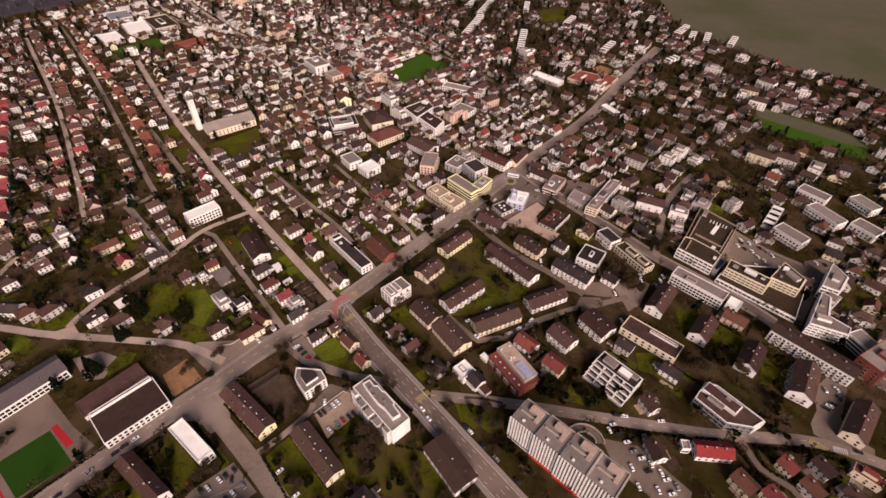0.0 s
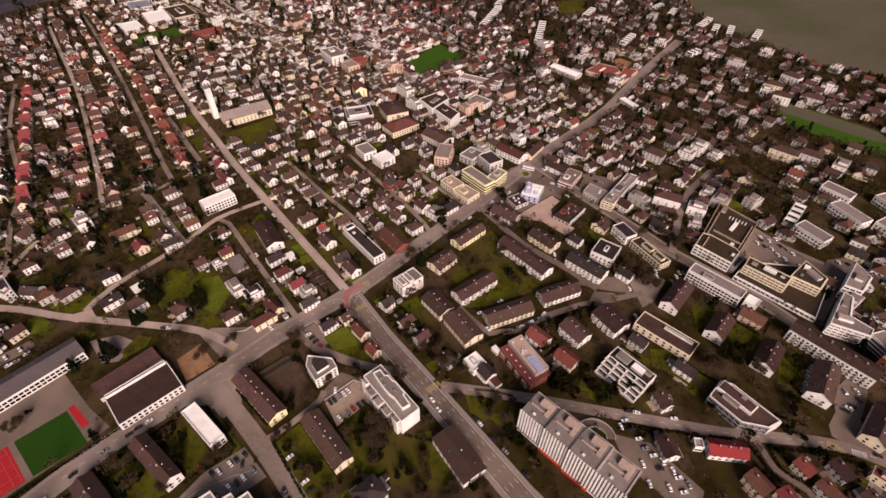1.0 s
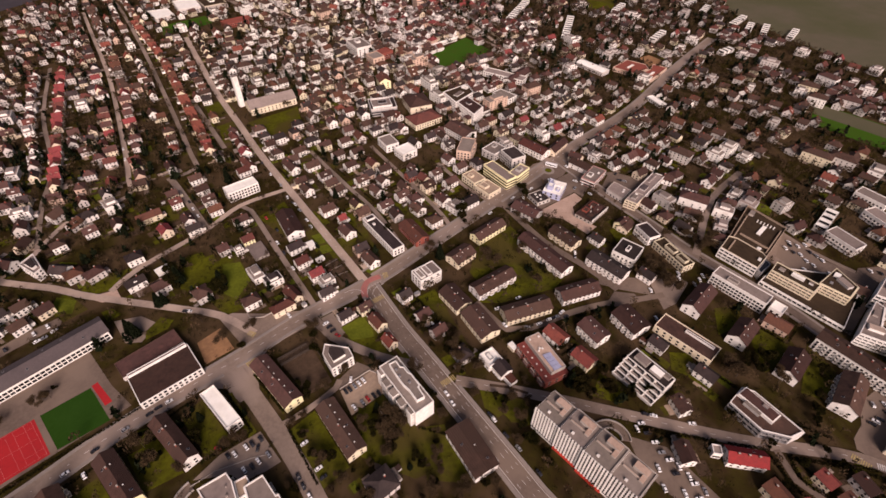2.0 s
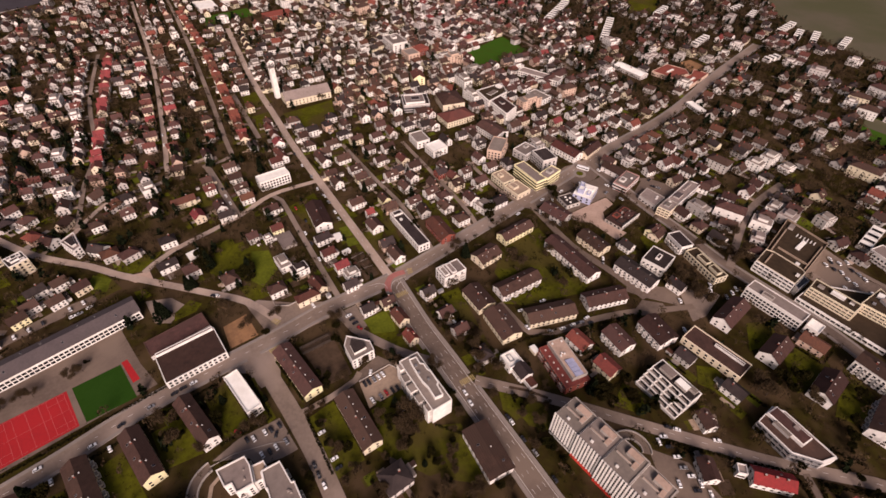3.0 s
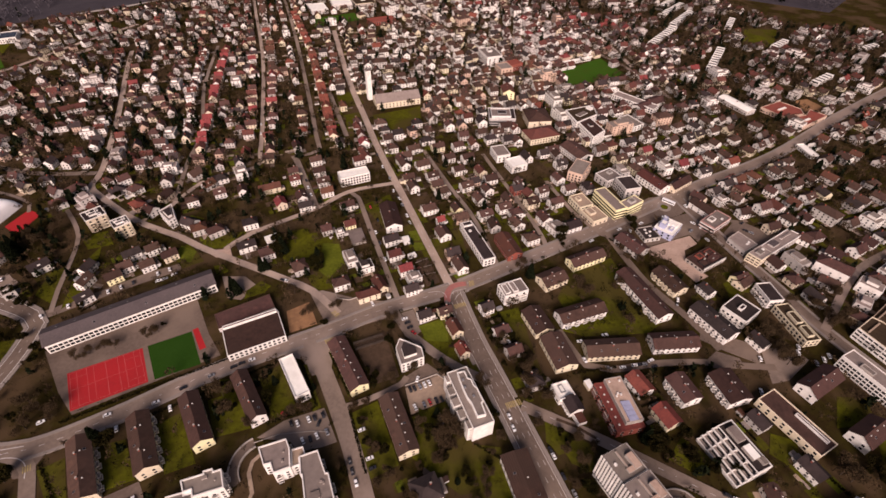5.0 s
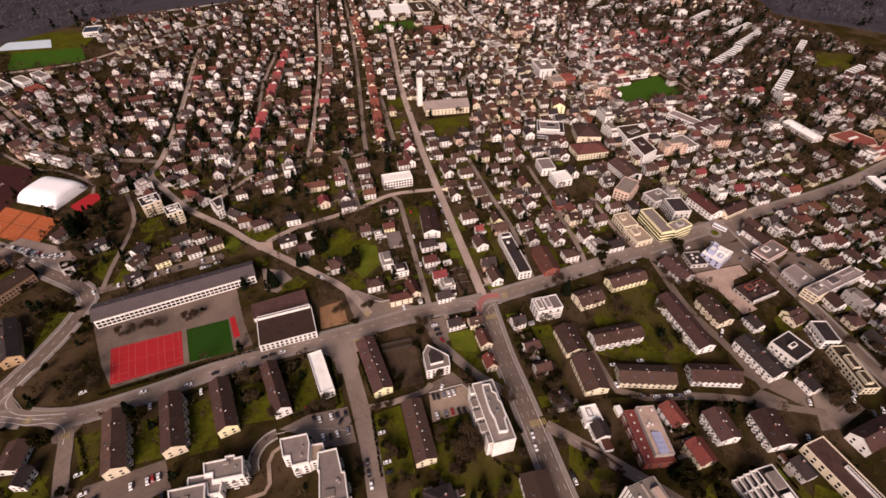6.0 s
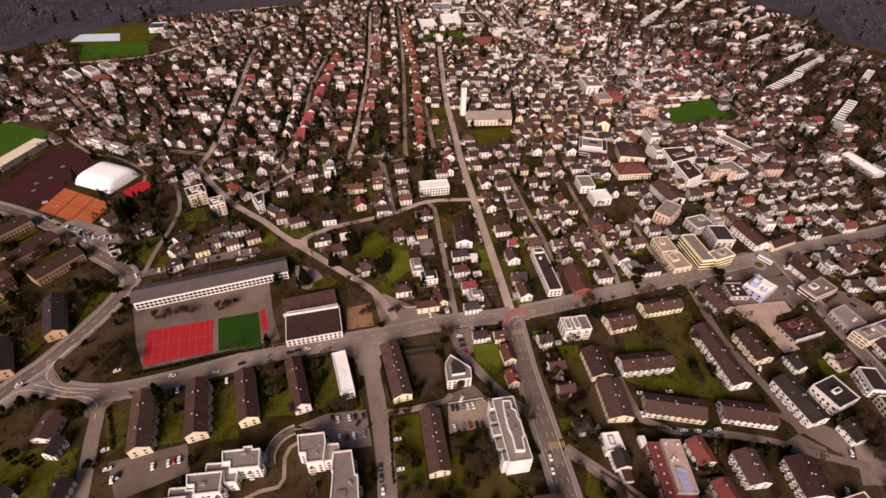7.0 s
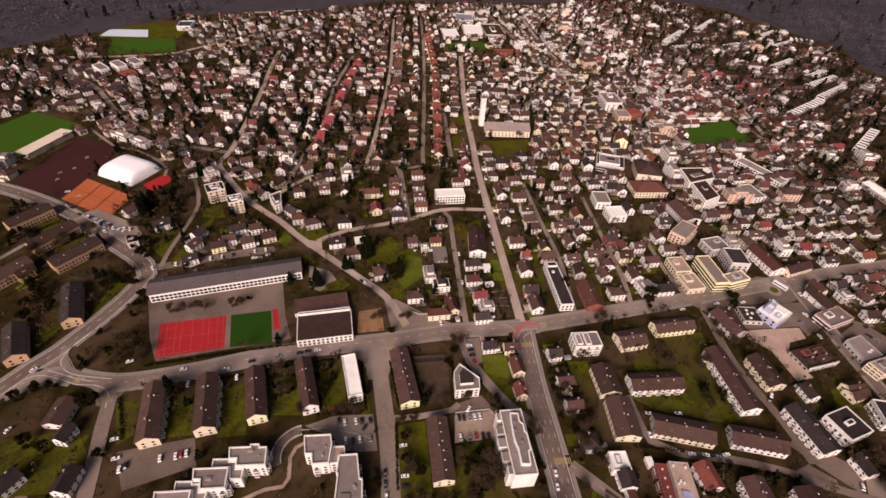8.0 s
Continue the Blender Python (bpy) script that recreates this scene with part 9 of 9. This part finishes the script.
car(82.8, 408.7, 80, "white")
car(83.0, 432.1, 80, "dark")
car(84.4, 386.9, 80, "silver")
car(52.3, 313.0, 90, "white")
car(52.3, 298.6, 90, "dark")
car(51.5, 278.4, 90, "white")
car(-81.3, 433.9, 20, "white")
car(-59.5, 444.0, 10, "dark")
car(-26.8, 513.7, 80, "white")
car(-24.9, 534.9, 80, "white")
car(7.2, 408.4, 90, "dark")
car(7.5, 396.5, 90, "white")
car(8.4, 384.1, 90, "white")
car(-192.0, 299.7, 30, "white")
car(-279.3, 371.5, 40, "dark")
car(-229.5, 205.0, 40, "white")
car(-173.7, 209.5, 20, "white")
car(300.8, -40.8, 60, "dark")
car(245.0, 86.1, 60, "white")
car(263.7, 105.5, 60, "white")
car(110.8, 172.2, 95, "white")


for i in range(17):
    if i % 6 != 4:
        car(-270.0 + 2.55 * i, 368.2 - 1.36 * i, 62, ("white", "dark", "silver", "white", "red")[i % 5])
for i in range(9):
    if i % 4 != 2:
        car(-176.0 + 8.3 * i, 304.2 + 2.1 * i, 104, ("white", "dark", "silver", "white")[i % 4])
for x, y, a, c in ((321.5, 229.5, 40, "white"), (318.5, 236.0, 110, "white"), (310.0, 228.0, 20, "silver"), (275.0, 250.5, 14, "white"), (300.5, 251.5, 160, "white"), (316.0, 216.0, 110, "white"), (329.0, 258.0, 30, "white"), (355.0, 213.0, 110, "dark"), (357.5, 209.0, 110, "silver"), (360.0, 222.0, 20, "dark"),
                   (286.0, -38.5, 100, "dark"), (289.5, -39.0, 100, "white"), (293.0, -40.0, 100, "dark"), (270.5, -62.0, 115, "dark"), (300.0, -33.0, 40, "silver"), (424.0, 20.0, 60, "white"), (428.0, 14.0, 60, "dark"),
                   (292.0, 101.0, 60, "white"), (288.0, 98.5, 60, "white"), (296.0, 104.5, 60, "white"), (283.0, 96.0, 60, "dark")):
    car(x, y, a, c)


def bus(x, y, ang):
    root = thing("bus", "white bus near the roundabout", "bus", pose(x, y, LAYER[0] + 0.05, 0, 0, ang))
    b = Build()
    b.box(-5.8, 5.8, -1.25, 1.25, 0.4, 3.1, "car_white")
    part("body", b, root)
    for s in (-1, 1):
        b = Build()
        b.box(-5.4, 5.4, s * 1.27 - 0.02, s * 1.27 + 0.02, 1.4, 2.5, "glass")
        part("window_strip", b, root)
    wheel = car_parts("dark")[3]
    for dx in (-3.6, 3.4):
        for dy in (-1.1, 1.1):
            part("wheel", wheel, root, "", pose(dx, dy, 0.45) @ Matrix.Scale(1.4, 4))


bus(317.4, 267.6, -60)


# ---- small things of the sports ground and gardens ----
def goal(x, y, ang):
    root = thing("football_goal", "white football goal on the cinder pitch", "goal", pose(x, y, 0.2, 0, 0, ang), "goals of the sports ground")
    for s in (-1, 1):
        b = Build()
        b.box(s * 1.5 - 0.05, s * 1.5 + 0.05, -0.05, 0.05, 0, 1.9, "white")
        b.box(s * 1.5 - 0.04, s * 1.5 + 0.04, 0.05, 1.0, 0, 0.1, "white")
        part("post", b, root)
    b = Build()
    b.box(-1.55, 1.55, -0.06, 0.06, 1.9, 2.0, "white")
    part("crossbar", b, root)
    b = Build()
    for k in range(15):
        b.box(-1.5 + k * 0.214 - 0.01, -1.5 + k * 0.214 + 0.01, 0.96, 1.0, 0, 1.4, "frame")
    for k in range(4):
        b.box(-1.5, 1.5, 0.96, 1.0, 0.3 + k * 0.3, 0.32 + k * 0.3, "frame")
    part("net", b, root, "pale netting")


goal(-324.4, 427.8, 40)
goal(-327.9, 440.1, 40)
goal(-318.9, 448.8, 40)
goal(-316.8, 470.0, 40)
goal(-292.2, 399.0, 40)


def pergola(x, y, L, W, ang):
    root = thing("pergola", "dark timber pergola beside an apartment block", "pergola", pose(x, y, 0, 0, 0, ang))
    for k in range(7):
        for s in (-1, 1):
            b = Build()
            c = -L / 2 + k * L / 6
            b.box(c - 0.15, c + 0.15, s * W / 2 - 0.15, s * W / 2 + 0.15, 0, 2.4, "bark")
            part("post", b, root)
    for s in (-1, 1):
        b = Build()
        b.box(-L / 2 - 0.3, L / 2 + 0.3, s * W / 2 - 0.9, s * W / 2 + 0.9, 2.4, 2.65, "bark")
        part("beam", b, root)
    for k in range(14):
        b = Build()
        c = -L / 2 + k * L / 13
        b.box(c - 0.1, c + 0.1, -W / 2 - 0.9, W / 2 + 0.9, 2.65, 2.85, "bark")
        part("slat", b, root)


pergola(20.9, 202.5, 20.1, 5.1, 3.3)
